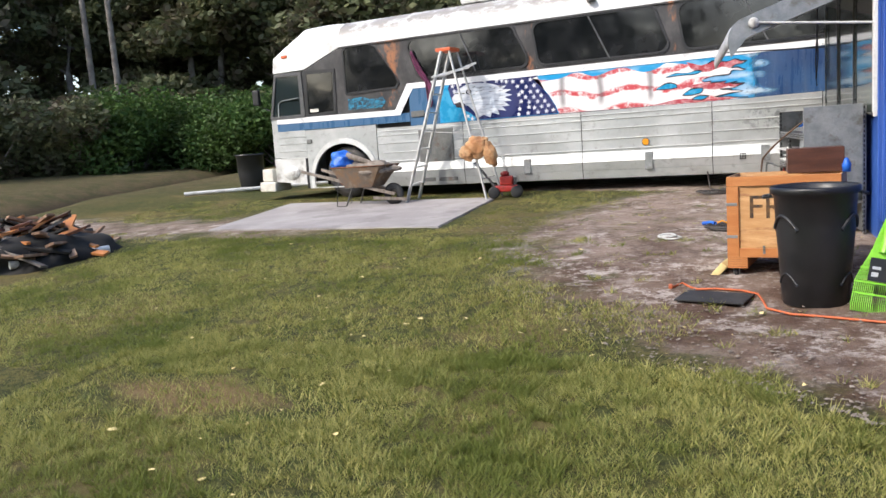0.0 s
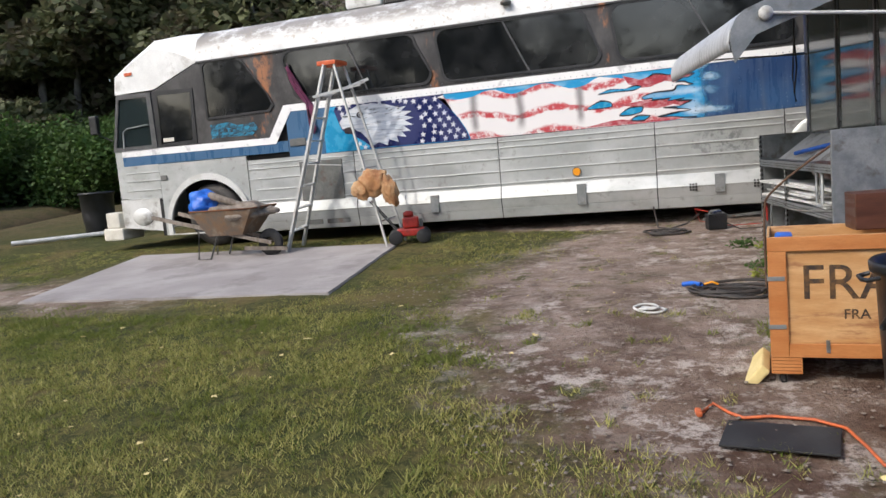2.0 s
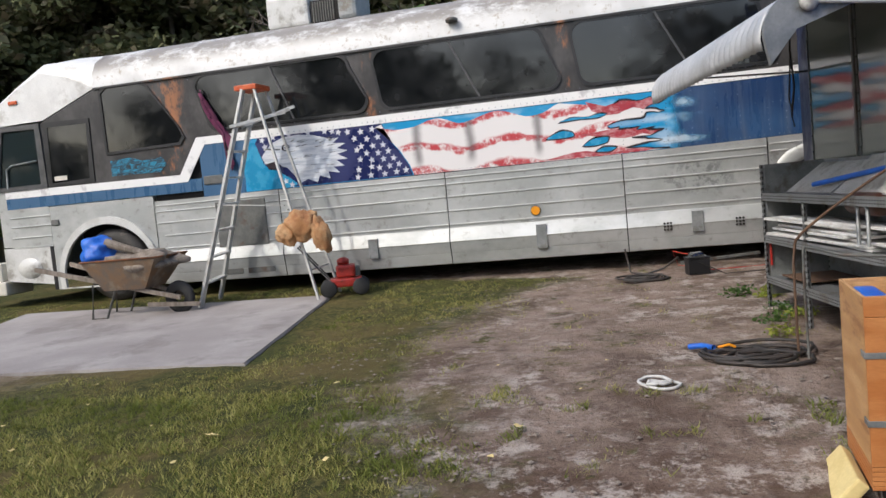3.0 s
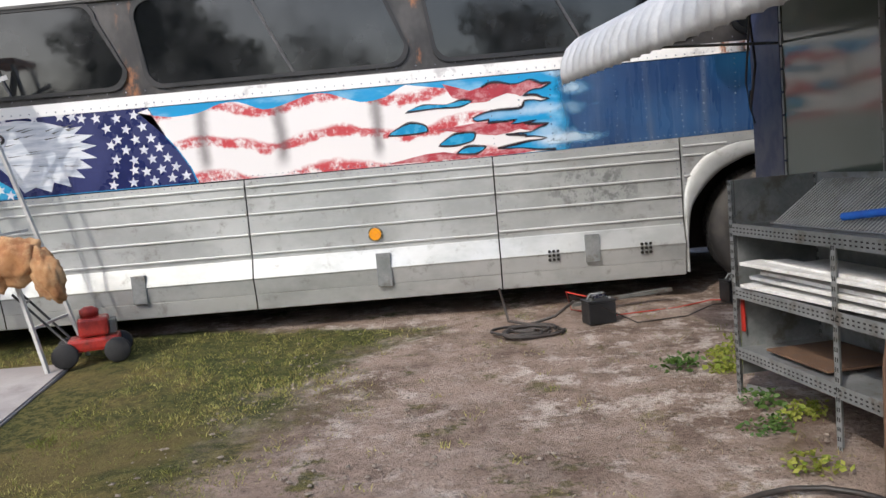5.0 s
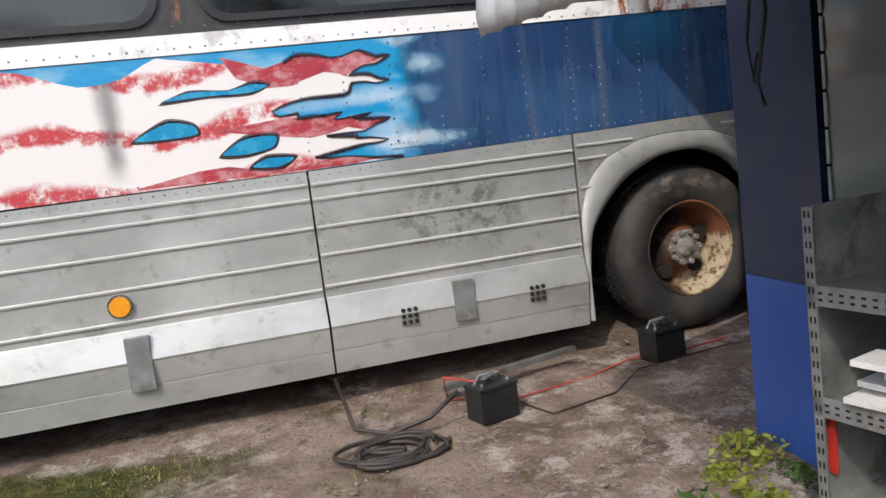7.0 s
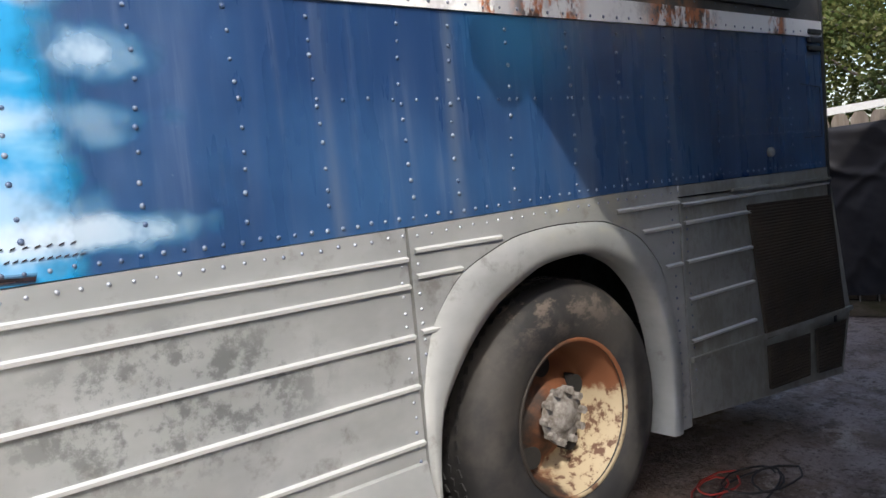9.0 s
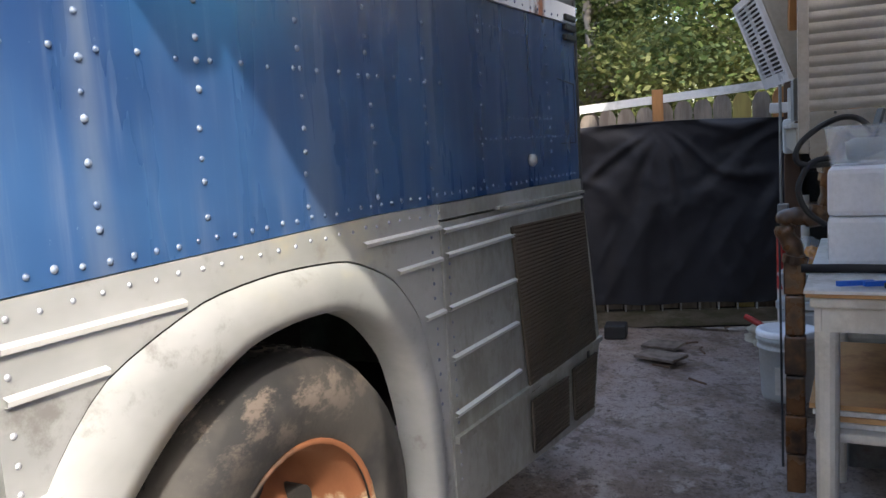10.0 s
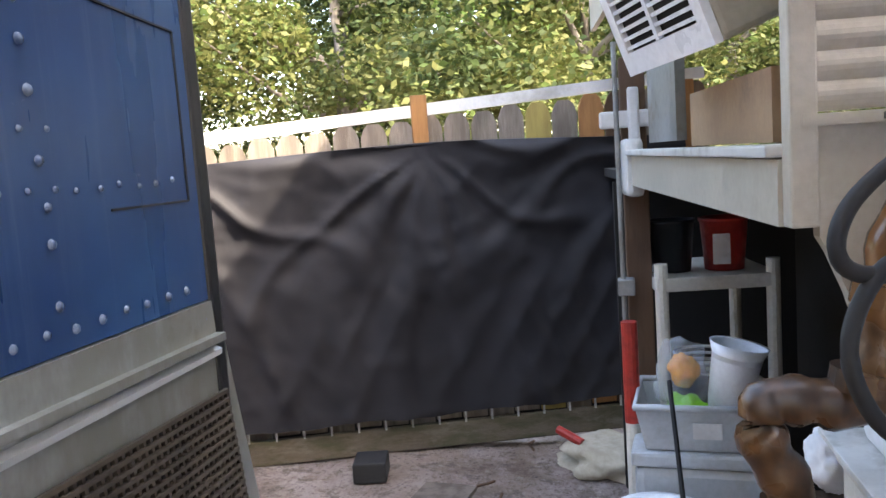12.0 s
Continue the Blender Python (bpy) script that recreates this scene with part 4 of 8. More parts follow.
def bus_front():
    """Bowed front wall, windscreen, bumper."""
    N = 10
    for name, mat, z0, z1, lean, lab in (("front_panel", "silver", 1.34, 2.12, 0.03, ""), ("windscreen", "glass", 2.15, 3.02, 0.16, "bowed dark windscreen"), ("front_panel", "silver", 0.85, 1.34, 0.0, "")):
        bm = B()
        lo, hi = [], []
        for k in range(N + 1):
            s = k / N
            e = abs(2 * s - 1)
            bow = -0.36 * (1 - e ** 2)
            lo.append(bm.verts.new((-10.55 + bow, YS + 0.02 + 2.56 * s, z0)))
            hi.append(bm.verts.new((-10.55 + lean + bow, YS + 0.02 + 2.56 * s, z1)))
        for k in range(N):
            bm.faces.new((lo[k], lo[k + 1], hi[k + 1], hi[k]))
        bus_part(name, bm, mat, lab, smooth=True)
    bus_part("corner_panel", plate(B(), [(-10.56, 0.88), (-9.80, 0.80), (-9.80, 1.335), (-10.56, 1.335)], YS - 0.006, YS + 0.03), "white_light", "dented pale access door with worn paint")
    bus_part("corner_panel", plate(B(), [(-10.56, 1.35), (-10.42, 1.35), (-10.42, 2.125), (-10.56, 2.125)], YS + 0.001, YS + 0.03), "silver")
    bm = lathe(B(), [(0.0, 0), (0.3, 0), (0.34, 0.01), (0.33, 0.03), (0.0, 0.035)], 28, Matrix.Translation((-10.16, YS - 0.004, 1.04)) @ Matrix.Rotation(radians(90), 4, "X") @ Matrix.Diagonal((0.6, 0.42, 0.4, 1)))
    bus_part("lamp_blank", bm, "white_light", "rounded pale headlamp cover")
    bus_part("bumper_end", box(B(), -11.0, -10.60, YS - 0.02, YS + 0.5, 0.68, 0.88, bevel=0.03), "cream_plastic", "cream bumper end broken off at the corner")
    bus_part("bumper_end", box(B(), -10.93, -10.66, YS, YS + 0.3, 0.88, 1.14, bevel=0.03), "cream_plastic")
    bm = tube(B(), [(-10.55, YS - 0.02, 2.3), (-10.72, YS - 0.12, 2.4), (-10.75, YS - 0.15, 2.6)], 0.01)
    box(bm, -10.83, -10.68, YS - 0.2, YS - 0.12, 2.42, 2.72, bevel=0.02)
    bus_part("wing_mirror", bm, "black_plastic", "small black wing mirror")
    bus_part("side_lamp", box(B(), -9.72, -9.6, YS - 0.02, YS - 0.0, 1.60, 1.68, bevel=0.01), "galv_dark", "small oval vent by the wheel")
    bus_part("door_edge", box(B(), -9.80, -9.745, YS - 0.004, YS + 0.03, 0.72, 1.34), "black_plastic")


bus_front()
bus_part("rear_wall", plate(B(), [(2.14, 1.8), (2.2, 1.8), (2.16, 3.4), (2.10, 3.4)], YS + 0.02, YS + 2.58), "navy", "navy painted rear wall")
bus_part("rear_wall", plate(B(), [(2.16, 0.8), (2.24, 0.76), (2.36, 1.09), (2.2, 1.8), (2.14, 1.8)], YS + 0.031, YS + 2.58), "silver")
bus_part("corner_post", box(B(), 2.165, 2.2, YS - 0.004, YS + 0.05, 1.0, 3.36, bevel=0.008), "black_plastic", "dark rubber corner strip")


def wheel(name, cx, cz, r, rusty):
    y = YS + 0.09
    t = bus_part(name, lathe(B(), [(0.29, 0.0), (0.31, -0.02), (0.40, -0.035), (r - 0.09, -0.03), (r - 0.03, -0.005), (r, 0.04), (r + 0.004, 0.14), (r, 0.24), (r - 0.05, 0.28), (0.3, 0.29), (0.29, 0.28)], 44,
                   Matrix.Translation((cx, y, cz)) @ Matrix.Rotation(radians(-90), 4, "X")), "tyre", "worn black tyre", smooth=True)
    bus_part("rim", lathe(B(), [(0.285, -0.012), (0.298, -0.02), (0.30, -0.005), (0.285, 0.01), (0.262, 0.04), (0.25, 0.15), (0.235, 0.19), (0.205, 0.19), (0.15, 0.14), (0.115, 0.12), (0.11, 0.10), (0.07, 0.09), (0.06, 0.08), (0.0, 0.08)], 40,
                    Matrix.Translation((cx, y, cz)) @ Matrix.Rotation(radians(-90), 4, "X")), rusty, "rusty steel rim with cream paint left on it", t)
    bus_part("hub", lathe(B(), [(0.108, 0.0), (0.109, -0.006), (0.10, -0.009), (0.07, -0.009), (0.055, -0.025), (0.045, -0.032), (0.0, -0.034)], 30, Matrix.Translation((cx, y + 0.062, cz)) @ Matrix.Rotation(radians(-90), 4, "X")), "hub", "grey-white painted wheel hub", t)
    for k in range(10):
        bm = B()
        a = math.tau * k / 10
        rod(bm, (cx + 0.098 * math.cos(a), y + 0.07, cz + 0.098 * math.sin(a)), (cx + 0.098 * math.cos(a), y + 0.028, cz + 0.098 * math.sin(a)), 0.0155, seg=6)
        bus_part("wheel_nut", bm, "hub", "", t)
    for k in range(5):
        bm = B()
        a = math.tau * (k + 0.3) / 5
        rod(bm, (cx + 0.182 * math.cos(a), y + 0.13, cz + 0.182 * math.sin(a)), (cx + 0.182 * math.cos(a), y + 0.2, cz + 0.182 * math.sin(a)), 0.042, seg=18)
        bus_part("hand_hole", bm, "dark", "", t)
    bm = B()
    for k in range(64):
        a = math.tau * k / 64
        m = Matrix.Translation((cx, y, cz)) @ Matrix.Rotation(-a, 4, "Y")
        for j in range(4):
            box(bm, r - 0.004, r + 0.0045, 0.07 + j * 0.05, 0.085 + j * 0.05, -0.014, 0.014, m @ Matrix.Rotation(0.3 * (-1) ** j, 4, "X"))
    bus_part("tread", bm, "black_rubber", "", t, kind="stuff")
    return t


def tyre_mat():
    m = Mat("scuffed_tyre", 0.7)
    n = m.noise(7, 6, 0.75, (0.6, 1, 1))
    z = m.xyz()[2]
    col = m.mix(m.step(m.noise(4), 0.4, 0.6), (0.016, 0.016, 0.017), (0.04, 0.037, 0.034))
    col = m.mix(m.math("MULTIPLY", m.step(n, 0.5, 0.6), m.step(z, 1.3, 1.52, 0.04, 0.6)), col, (0.2, 0.16, 0.13))
    m.color(col)
    m.bump(m.noise(30, 5), 0.25, 0.006)
    return m.m


def rim_mat():
    m = Mat("rust_and_cream_shaded_rim", 0.75)
    n = m.noise(6, 5, 0.7)
    x, _, z = m.xyz()
    s = m.math("SUBTRACT", m.math("SUBTRACT", x, 0.22), m.math("SUBTRACT", z, 1.03))
    cream = m.step(m.math("ADD", s, m.math("MULTIPLY", n, 0.4)), 0.40, 0.48)
    # Rust turns near black on the left: the deep dish's shade, painted in.
    col = m.mix(m.step(m.math("ADD", m.math("SUBTRACT", x, 0.22), m.math("MULTIPLY", m.noise(11, 6), 0.35)), 0.05, 0.22), (0.02, 0.015, 0.012), (0.17, 0.062, 0.025))
    col = m.mix(cream, col, m.mix(m.step(m.noise(18, 6, 0.7), 0.5, 0.6), (0.42, 0.34, 0.22), (0.12, 0.06, 0.035)))
    m.color(col)
    m.bump(n, 0.3, 0.01)
    return m.m


M["tyre"], M["rim"] = tyre_mat(), rim_mat()
wheel("wheel", RW[0] + 0.01, RW[1] + 0.035, 0.512, "rim")
wheel("wheel", FW[0], FW[1] + 0.02, 0.50, "rust")


# rivets
def rivets(navy):
    pts = []
    edge_z = lambda x: float(np.interp(x, [-7.35, -2.06, -0.57, 0.5, 2.17], [1.790, 1.802, 1.824, 1.848, 1.846]))
    pts += [(x, edge_z(x) + 0.024, 0.0078) for x in np.arange(-4.6, 2.15, 0.05)]
    pts += [(x, edge_z(x) - 0.028, 0.0068) for x in np.arange(-6.2, 2.15, 0.056)]
    pts += [(x, 2.485 + 0.012 * max(x, 0), 0.0075) for x in np.arange(-6.9, 2.1, 0.075)]
    for x in (-2.04, -1.80, -1.55, -1.28, -1.026, -0.79, -0.50, -0.312, -0.062, 0.245, 0.528, 0.82, 1.19, 1.82):
        pts += [(x + 0.008 * math.sin(z * 9 + x * 5), z + 0.01 * math.sin(x * 40 + z * 31), 0.0085) for z in np.arange(1.90, 2.445, 0.058)]
    pts += [(x, 2.197, 0.0078) for x in np.arange(-0.79, 0.95, 0.085)]
    for z, x0, x1 in ((2.03, 1.17, 2.12), (2.10, 1.42, 1.84), (2.40, 1.2, 2.1)):
        pts += [(x, z, 0.0055) for x in np.arange(x0, x1, 0.042)]
    for x in (-2.02, -0.56, -0.50, 0.80, 0.90):
        pts += [(x, z, 0.0065) for z in np.arange(0.9, 1.76, 0.045)]
    for x in (-6.26, -4.17, -4.09, -2.10):
        pts += [(x, z, 0.006) for z in np.arange(1.0, 1.76, 0.09)]
    pts += [(x, 3.30, 0.006) for x in np.arange(-8.6, 2.1, 0.2)] + [(x, 2.59, 0.006) for x in np.arange(-7.1, 2.1, 0.16)]
    verts, faces = [], []
    pts = [p for p in pts if (edge_z(p[0]) < p[1] < 2.47) == navy]
    for x, z, r in pts:
        b = len(verts)
        x, z, r = x + random.uniform(-0.003, 0.003), z + random.uniform(-0.003, 0.003), r * random.uniform(0.68, 0.95)
        y = YS - 0.008 if 2.47 < z < 2.56 else YS - 0.0005
        for rr, d in ((1.0, 0.0), (0.75, 0.45)):
            for k in range(8):
                a = math.tau * k / 8
                verts.append((x + rr * r * math.cos(a), y - d * r, z + rr * r * math.sin(a)))
        verts.append((x, y - 0.65 * r, z))
        for k in range(8):
            faces.append((b + k, b + 8 + k, b + 8 + (k + 1) % 8, b + (k + 1) % 8))
            faces.append((b + 8 + k, b + 16, b + 8 + (k + 1) % 8))
    inv = WORLD[bus.name].inverted()
    ob = rows_mesh("rivet", [inv @ Vector(v) for v in verts], faces, "rivet_blue" if navy else "rivet", "small round rivets", "")
    for p in ob.data.polygons:
        p.use_smooth = True
    ob.parent = bus


M["rivet"] = worn("worn_rivet_metal", (0.4, 0.42, 0.45), (0.14, 0.17, 0.25), 3, 0.35, 0.4, bump=0)
rivets(False)
rivets(True)


# the mural
def mural():
    L = lambda k: (YS - 0.0008 - 0.0012 * k, YS + 0.0006 - 0.0012 * k)
    sky_ = bus_part("mural", plate(B(), [(-6.74, 1.797), (-2.06, 1.804), (-1.0, 1.818), (-1.02, 2.1), (-1.03, 2.30), (-1.04, 2.450), (-6.6, 2.450), (-6.72, 2.3)], *L(0)), "sky_paint", "airbrushed eagle and waving flag mural on a blue sky")
    P = lambda name, pts, k, mat, lab="": bus_part(name, plate(B(), pts, *L(k)), mat, lab, sky_)
    P("canton", [(-6.55, 1.805), (-4.52, 1.805), (-4.56, 1.93), (-4.66, 2.10), (-4.74, 2.2), (-4.80, 2.33), (-4.86, 2.46), (-6.5, 2.46), (-6.62, 2.3), (-6.45, 2.1)], 1, "canton", "navy star field of the painted flag")
    topc = [(-4.86, 2.44), (-4.7, 2.36), (-4.45, 2.37), (-4.25, 2.43), (-4.1, 2.43), (-3.9, 2.35), (-3.72, 2.38), (-3.5, 2.44), (-3.35, 2.43), (-3.1, 2.34), (-2.9, 2.36), (-2.72, 2.445), (-2.45, 2.45)]
    flames = [(-2.18, 2.35), (-2.05, 2.397), (-1.996, 2.403), (-1.929, 2.392), (-1.861, 2.374), (-1.798, 2.376), (-1.742, 2.394), (-1.704, 2.398), (-1.666, 2.384), (-1.613, 2.359), (-1.542, 2.365), (-1.618, 2.323), (-1.686, 2.319), (-1.733, 2.3), (-1.774, 2.273),
              (-1.719, 2.277), (-1.659, 2.269), (-1.616, 2.245), (-1.559, 2.235), (-1.631, 2.221), (-1.686, 2.233), (-1.763, 2.233), (-1.779, 2.198), (-1.814, 2.177), (-1.987, 2.178), (-2.09, 2.165), (-2.195, 2.129), (-2.16, 2.098),
              (-2.064, 2.106), (-2.07, 2.08), (-1.999, 2.082), (-1.92, 2.08), (-1.835, 2.088), (-1.887, 2.054), (-1.797, 2.057), (-1.676, 2.070), (-1.777, 2.047), (-1.689, 2.039), (-1.582, 2.033), (-1.659, 2.009), (-1.731, 1.978), (-1.808, 1.978), (-1.934, 1.971)]
    flames += [(-1.873, 1.966), (-1.767, 1.953), (-1.779, 1.944), (-1.702, 1.94), (-1.603, 1.919), (-1.672, 1.908), (-1.74, 1.907), (-1.807, 1.898), (-1.883, 1.886), (-2.008, 1.867), (-1.928, 1.858), (-1.845, 1.856), (-1.77, 1.847), (-1.683, 1.83), (-1.638, 1.815)]
    left = [(-1.9, 1.809), (-2.2, 1.804), (-4.50, 1.798), (-4.55, 1.93), (-4.65, 2.10), (-4.73, 2.2)]
    flames = smooth_outline([(-2.45, 2.45)] + flames + [(-4.5, 1.81)], 2)[2:-3]
    topc = smooth_outline(topc, 3)[:-5]
    for width, depth, mat in ((1.5, 0.0068, "airbrush_haze"), (0.95, 0.0072, "airbrush_haze"), (0.5, 0.0076, "outline")):
        bm, sides = B(), []
        for i in range(1, len(flames) - 1):
            (xa, za), (x, z), (xb, zb) = flames[i - 1 : i + 2]
            d = Vector((xb - xa, zb - za)).normalized() * (0.0065 + 0.003 * math.sin(i * 0.45)) * width
            sides.append([bm.verts.new((x + e * d.y, YS - depth, max(z - e * d.x, 1.806))) for e in (-1, 1)])
        for a, b in zip(sides, sides[1:]):
            bm.faces.new((a[0], a[1], b[1], b[0]))
        bus_part("flame_outline", bm, mat, "soft black airbrushed outline", sky_)
    P("painted_flag", topc + flames + left, 2, "flag", "waving red and white stripes with ragged flame ends")
    for pts in ([(-2.42, 2.425), (-2.2, 2.35), (-2.05, 2.388), (-1.996, 2.396), (-1.929, 2.386), (-1.861, 2.368), (-1.798, 2.37), (-1.742, 2.388), (-1.704, 2.390), (-1.66, 2.372), (-1.56, 2.360), (-1.64, 2.33), (-1.75, 2.30), (-1.79, 2.27), (-1.831, 2.29), (-1.901, 2.304), (-1.973, 2.285), (-2.023, 2.271), (-2.073, 2.249), (-2.2, 2.25), (-2.35, 2.31)],
                [(-2.14, 2.09), (-1.999, 2.076), (-1.86, 2.078), (-1.89, 2.05), (-1.797, 2.05), (-1.72, 2.05), (-1.60, 2.03), (-1.66, 2.012), (-1.73, 1.985), (-1.815, 2.008), (-1.912, 1.985), (-2.013, 1.974), (-2.107, 1.986), (-2.3, 2.02), (-2.5, 2.06)],
                [(-2.9, 1.82), (-2.6, 1.87), (-2.45, 1.875), (-2.3, 1.84), (-2.13, 1.825), (-2.032, 1.84), (-1.929, 1.853), (-1.845, 1.852), (-1.77, 1.843), (-1.69, 1.825), (-1.8, 1.812), (-2.9, 1.812)]):
        P("painted_flame", pts, 3, "flame_red")
    for pts in ([(-2.72, 2.235), (-2.58, 2.262), (-2.4, 2.255), (-2.28, 2.272), (-2.2, 2.26), (-2.3, 2.238), (-2.5, 2.24)], [(-2.88, 2.055), (-2.72, 2.12), (-2.6, 2.10), (-2.58, 2.06), (-2.68, 2.05)],
                [(-2.47, 1.94), (-2.35, 2.0), (-2.2, 2.0), (-2.22, 1.95), (-2.35, 1.93)], [(-2.33, 1.86), (-2.25, 1.89), (-2.12, 1.88), (-2.2, 1.85)]):
        pts = smooth_outline(pts, 4)
        P("painted_gap", grow(pts, 0.026), 4, "airbrush_haze")
        P("painted_gap", grow(pts, 0.016), 4.6, "outline")
        P("painted_gap", grow(pts, 0.004), 5, "cyan")
    for z, x0, x1, n in ((1.885, -1.60, -1.43, 7), (1.858, -1.59, -1.42, 10)):
        for k in range(n):
            x = x0 + (x1 - x0) * k / n
            P("signature", [(x, z), (x + 0.011, z + 0.004), (x + 0.013, z + 0.008), (x + 0.002, z + 0.004)], 3, "outline", "small black painted signature strokes" if k == 0 else "")
    # the eagle's head
    head = [(-6.48, 2.21), (-6.40, 2.30), (-6.30, 2.38), (-6.15, 2.43), (-5.95, 2.44), (-5.75, 2.41), (-5.52, 2.34), (-5.42, 2.35), (-5.50, 2.29), (-5.34, 2.27), (-5.46, 2.22), (-5.32, 2.18), (-5.46, 2.15), (-5.33, 2.08), (-5.48, 2.08),
            (-5.38, 2.0), (-5.52, 2.0), (-5.45, 1.92), (-5.6, 1.95), (-5.58, 1.86), (-5.72, 1.91), (-5.75, 1.83), (-5.88, 1.88), (-5.98, 1.84), (-6.05, 1.94), (-6.15, 2.05), (-6.3, 2.10), (-6.44, 2.12)]
    P("painted_eagle", head, 2, "feather", "white feathered eagle head")
    P("painted_beak", smooth_outline([(-6.68, 2.36), (-6.56, 2.40), (-6.5, 2.24), (-6.44, 2.10), (-6.3, 2.03), (-6.1, 1.9), (-6.05, 1.815), (-6.66, 1.815), (-6.74, 2.1)]), 3 - 1, "cyan", "light blue painted shoulder and beak")
    P("painted_beak", [(-6.42, 2.12), (-6.30, 2.14), (-6.22, 2.08), (-6.3, 2.03), (-6.4, 2.05)], 4, "outline")
    P("painted_eye", arc(-6.14, 2.295, 0.045, 0, 340, 14, 0.055), 3, "outline")
    P("painted_eye", arc(-6.14, 2.295, 0.028, 0, 340, 12), 4, "star")
    P("painted_eye", arc(-6.14, 2.295, 0.014, 0, 340, 10), 5, "outline")
    rnd = random.Random(5)
    for k in range(26):
        x = rnd.uniform(-6.1, -5.55)
        z = rnd.uniform(1.95, 2.38)
        l = rnd.uniform(0.08, 0.16)
        P("painted_feather", [(x, z), (x + l, z + 0.006 + (z - 2.2) * 0.1), (x + 0.02, z - 0.008)], 3, "galv_dark")
    spots = [(-4.98, 2.40), (-5.13, 2.385), (-5.3, 2.40), (-4.92, 2.30), (-5.06, 2.29), (-5.22, 2.31), (-5.42, 2.41), (-5.6, 2.44), (-5.82, 2.445), (-6.08, 2.45), (-4.86, 2.20), (-4.99, 2.20), (-5.14, 2.21), (-4.80, 2.12), (-4.93, 2.11),
             (-5.08, 2.12), (-5.2, 2.17), (-4.74, 2.03), (-4.87, 2.03), (-5.02, 2.03), (-5.17, 2.05), (-4.68, 1.95), (-4.80, 1.94), (-4.93, 1.93), (-4.60, 1.87), (-4.72, 1.86), (-4.87, 1.85), (-5.03, 1.95), (-5.05, 1.85), (-5.2, 1.93), (-5.22, 1.84),
             (-5.5, 2.43), (-6.45, 2.42), (-6.3, 2.44), (-6.18, 1.88), (-6.1, 1.83), (-6.42, 2.33)]
    for x, z in spots:
        r, a0 = 0.046, 90 + rnd.uniform(-14, 14)
        P("painted_star", [(x + (r if k % 2 == 0 else r * 0.42) * math.cos(radians(a0 + 36 * k)), z + (r if k % 2 == 0 else r * 0.42) * math.sin(radians(a0 + 36 * k))) for k in range(10)], 3, "star")


mural()
bus_part("lock_cap", lathe(B(), [(0, 0), (0.022, 0), (0.024, 0.012), (0.014, 0.024), (0, 0.026)], 14, Matrix.Translation((1.6, YS, 1.945)) @ Matrix.Rotation(radians(90), 4, "X")), "galv", "small round metal cap", smooth=True)
for a, b in (((1.93, 2.26), (2.135, 2.245)), ((1.945, 2.0), (2.135, 2.0)), ((2.135, 2.0), (2.135, 2.245))):
    bus_part("hatch_seam", beam(B(), (a[0], YS - 0.0005, a[1]), (b[0], YS - 0.0005, b[1]), 0.003, 0.0025, (0, 1, 0)), "dark")
for k in range(3):
    bus_part("louvre_vent", box(B(), 2.02, 2.15, YS - 0.02, YS + 0.001, 2.42 + 0.04 * k, 2.445 + 0.04 * k, bevel=0.006), "black_plastic", "small black louvre")
bus_part("drip_ledge", beam(B(), (1.25, YS - 0.010, 1.797), (2.17, YS - 0.010, 1.787), 0.02, 0.012), "silver")
# roof fittings
lamp = bus_part("roof_lamp", lathe(B(), [(0.0, 0), (0.07, 0.0), (0.075, 0.03), (0.05, 0.05), (0.0, 0.05)], 16, Matrix.Translation((-3.87, YS - 0.02, 3.52))), "galv_dark", "small grey roof lamp")
ac = thing("rooftop_air_conditioner", pose(-6.0, 13.9, 3.92), "boxy grey and white rooftop air conditioner on the bus roof", "air conditioner")
part("body", box(B(), -0.55, 0.05, -0.3, 0.3, 0.0, 0.42, bevel=0.05), "white_light", ac, "pale housing")
part("coil", box(B(), 0.07, 0.45, -0.25, 0.25, 0.0, 0.3), "dark", ac)
bm = B()
for k in range(9):
    box(bm, 0.10 + k * 0.035, 0.115 + k * 0.035, -0.27, -0.25, 0.02, 0.28)
part("fin", bm, "galv_dark", ac)
part("fan_housing", box(B(), 0.46, 0.72, -0.3, 0.3, 0.0, 0.45, bevel=0.05), "galv", ac)
v = solo("roof_vent", box(B(), -0.4, 0.4, -0.25, 0.25, 0, 0.16, bevel=0.06), "grey_plastic", "low dirty grey vent cover on the bus roof", "roof vent", at=pose(-0.85, 14.0, 3.93))
an = thing("tv_antenna", pose(-2.6, 14.1, 3.93), "thin metal television antenna on the bus roof", "antenna")
part("mast", rod(B(), (0, 0, 0), (0, 0, 0.5), 0.012), "galv", an)
bm = B()
rod(bm, (-0.35, 0, 0.4), (0.35, 0, 0.4), 0.008, seg=6)
for x in (-0.3, -0.15, 0.0, 0.15, 0.3):
    rod(bm, (x, -0.25, 0.4), (x, 0.25, 0.4), 0.005, seg=5)
part("crossbar", bm, "galv", an)


# the blue shed: its wall runs along its own y
SH = pose(0.09, 8.4, 0, 0, 0, 11.0)
shed = thing("blue_shed", SH, "bright blue metal shed with vertical siding and louvred glass windows", "shed")
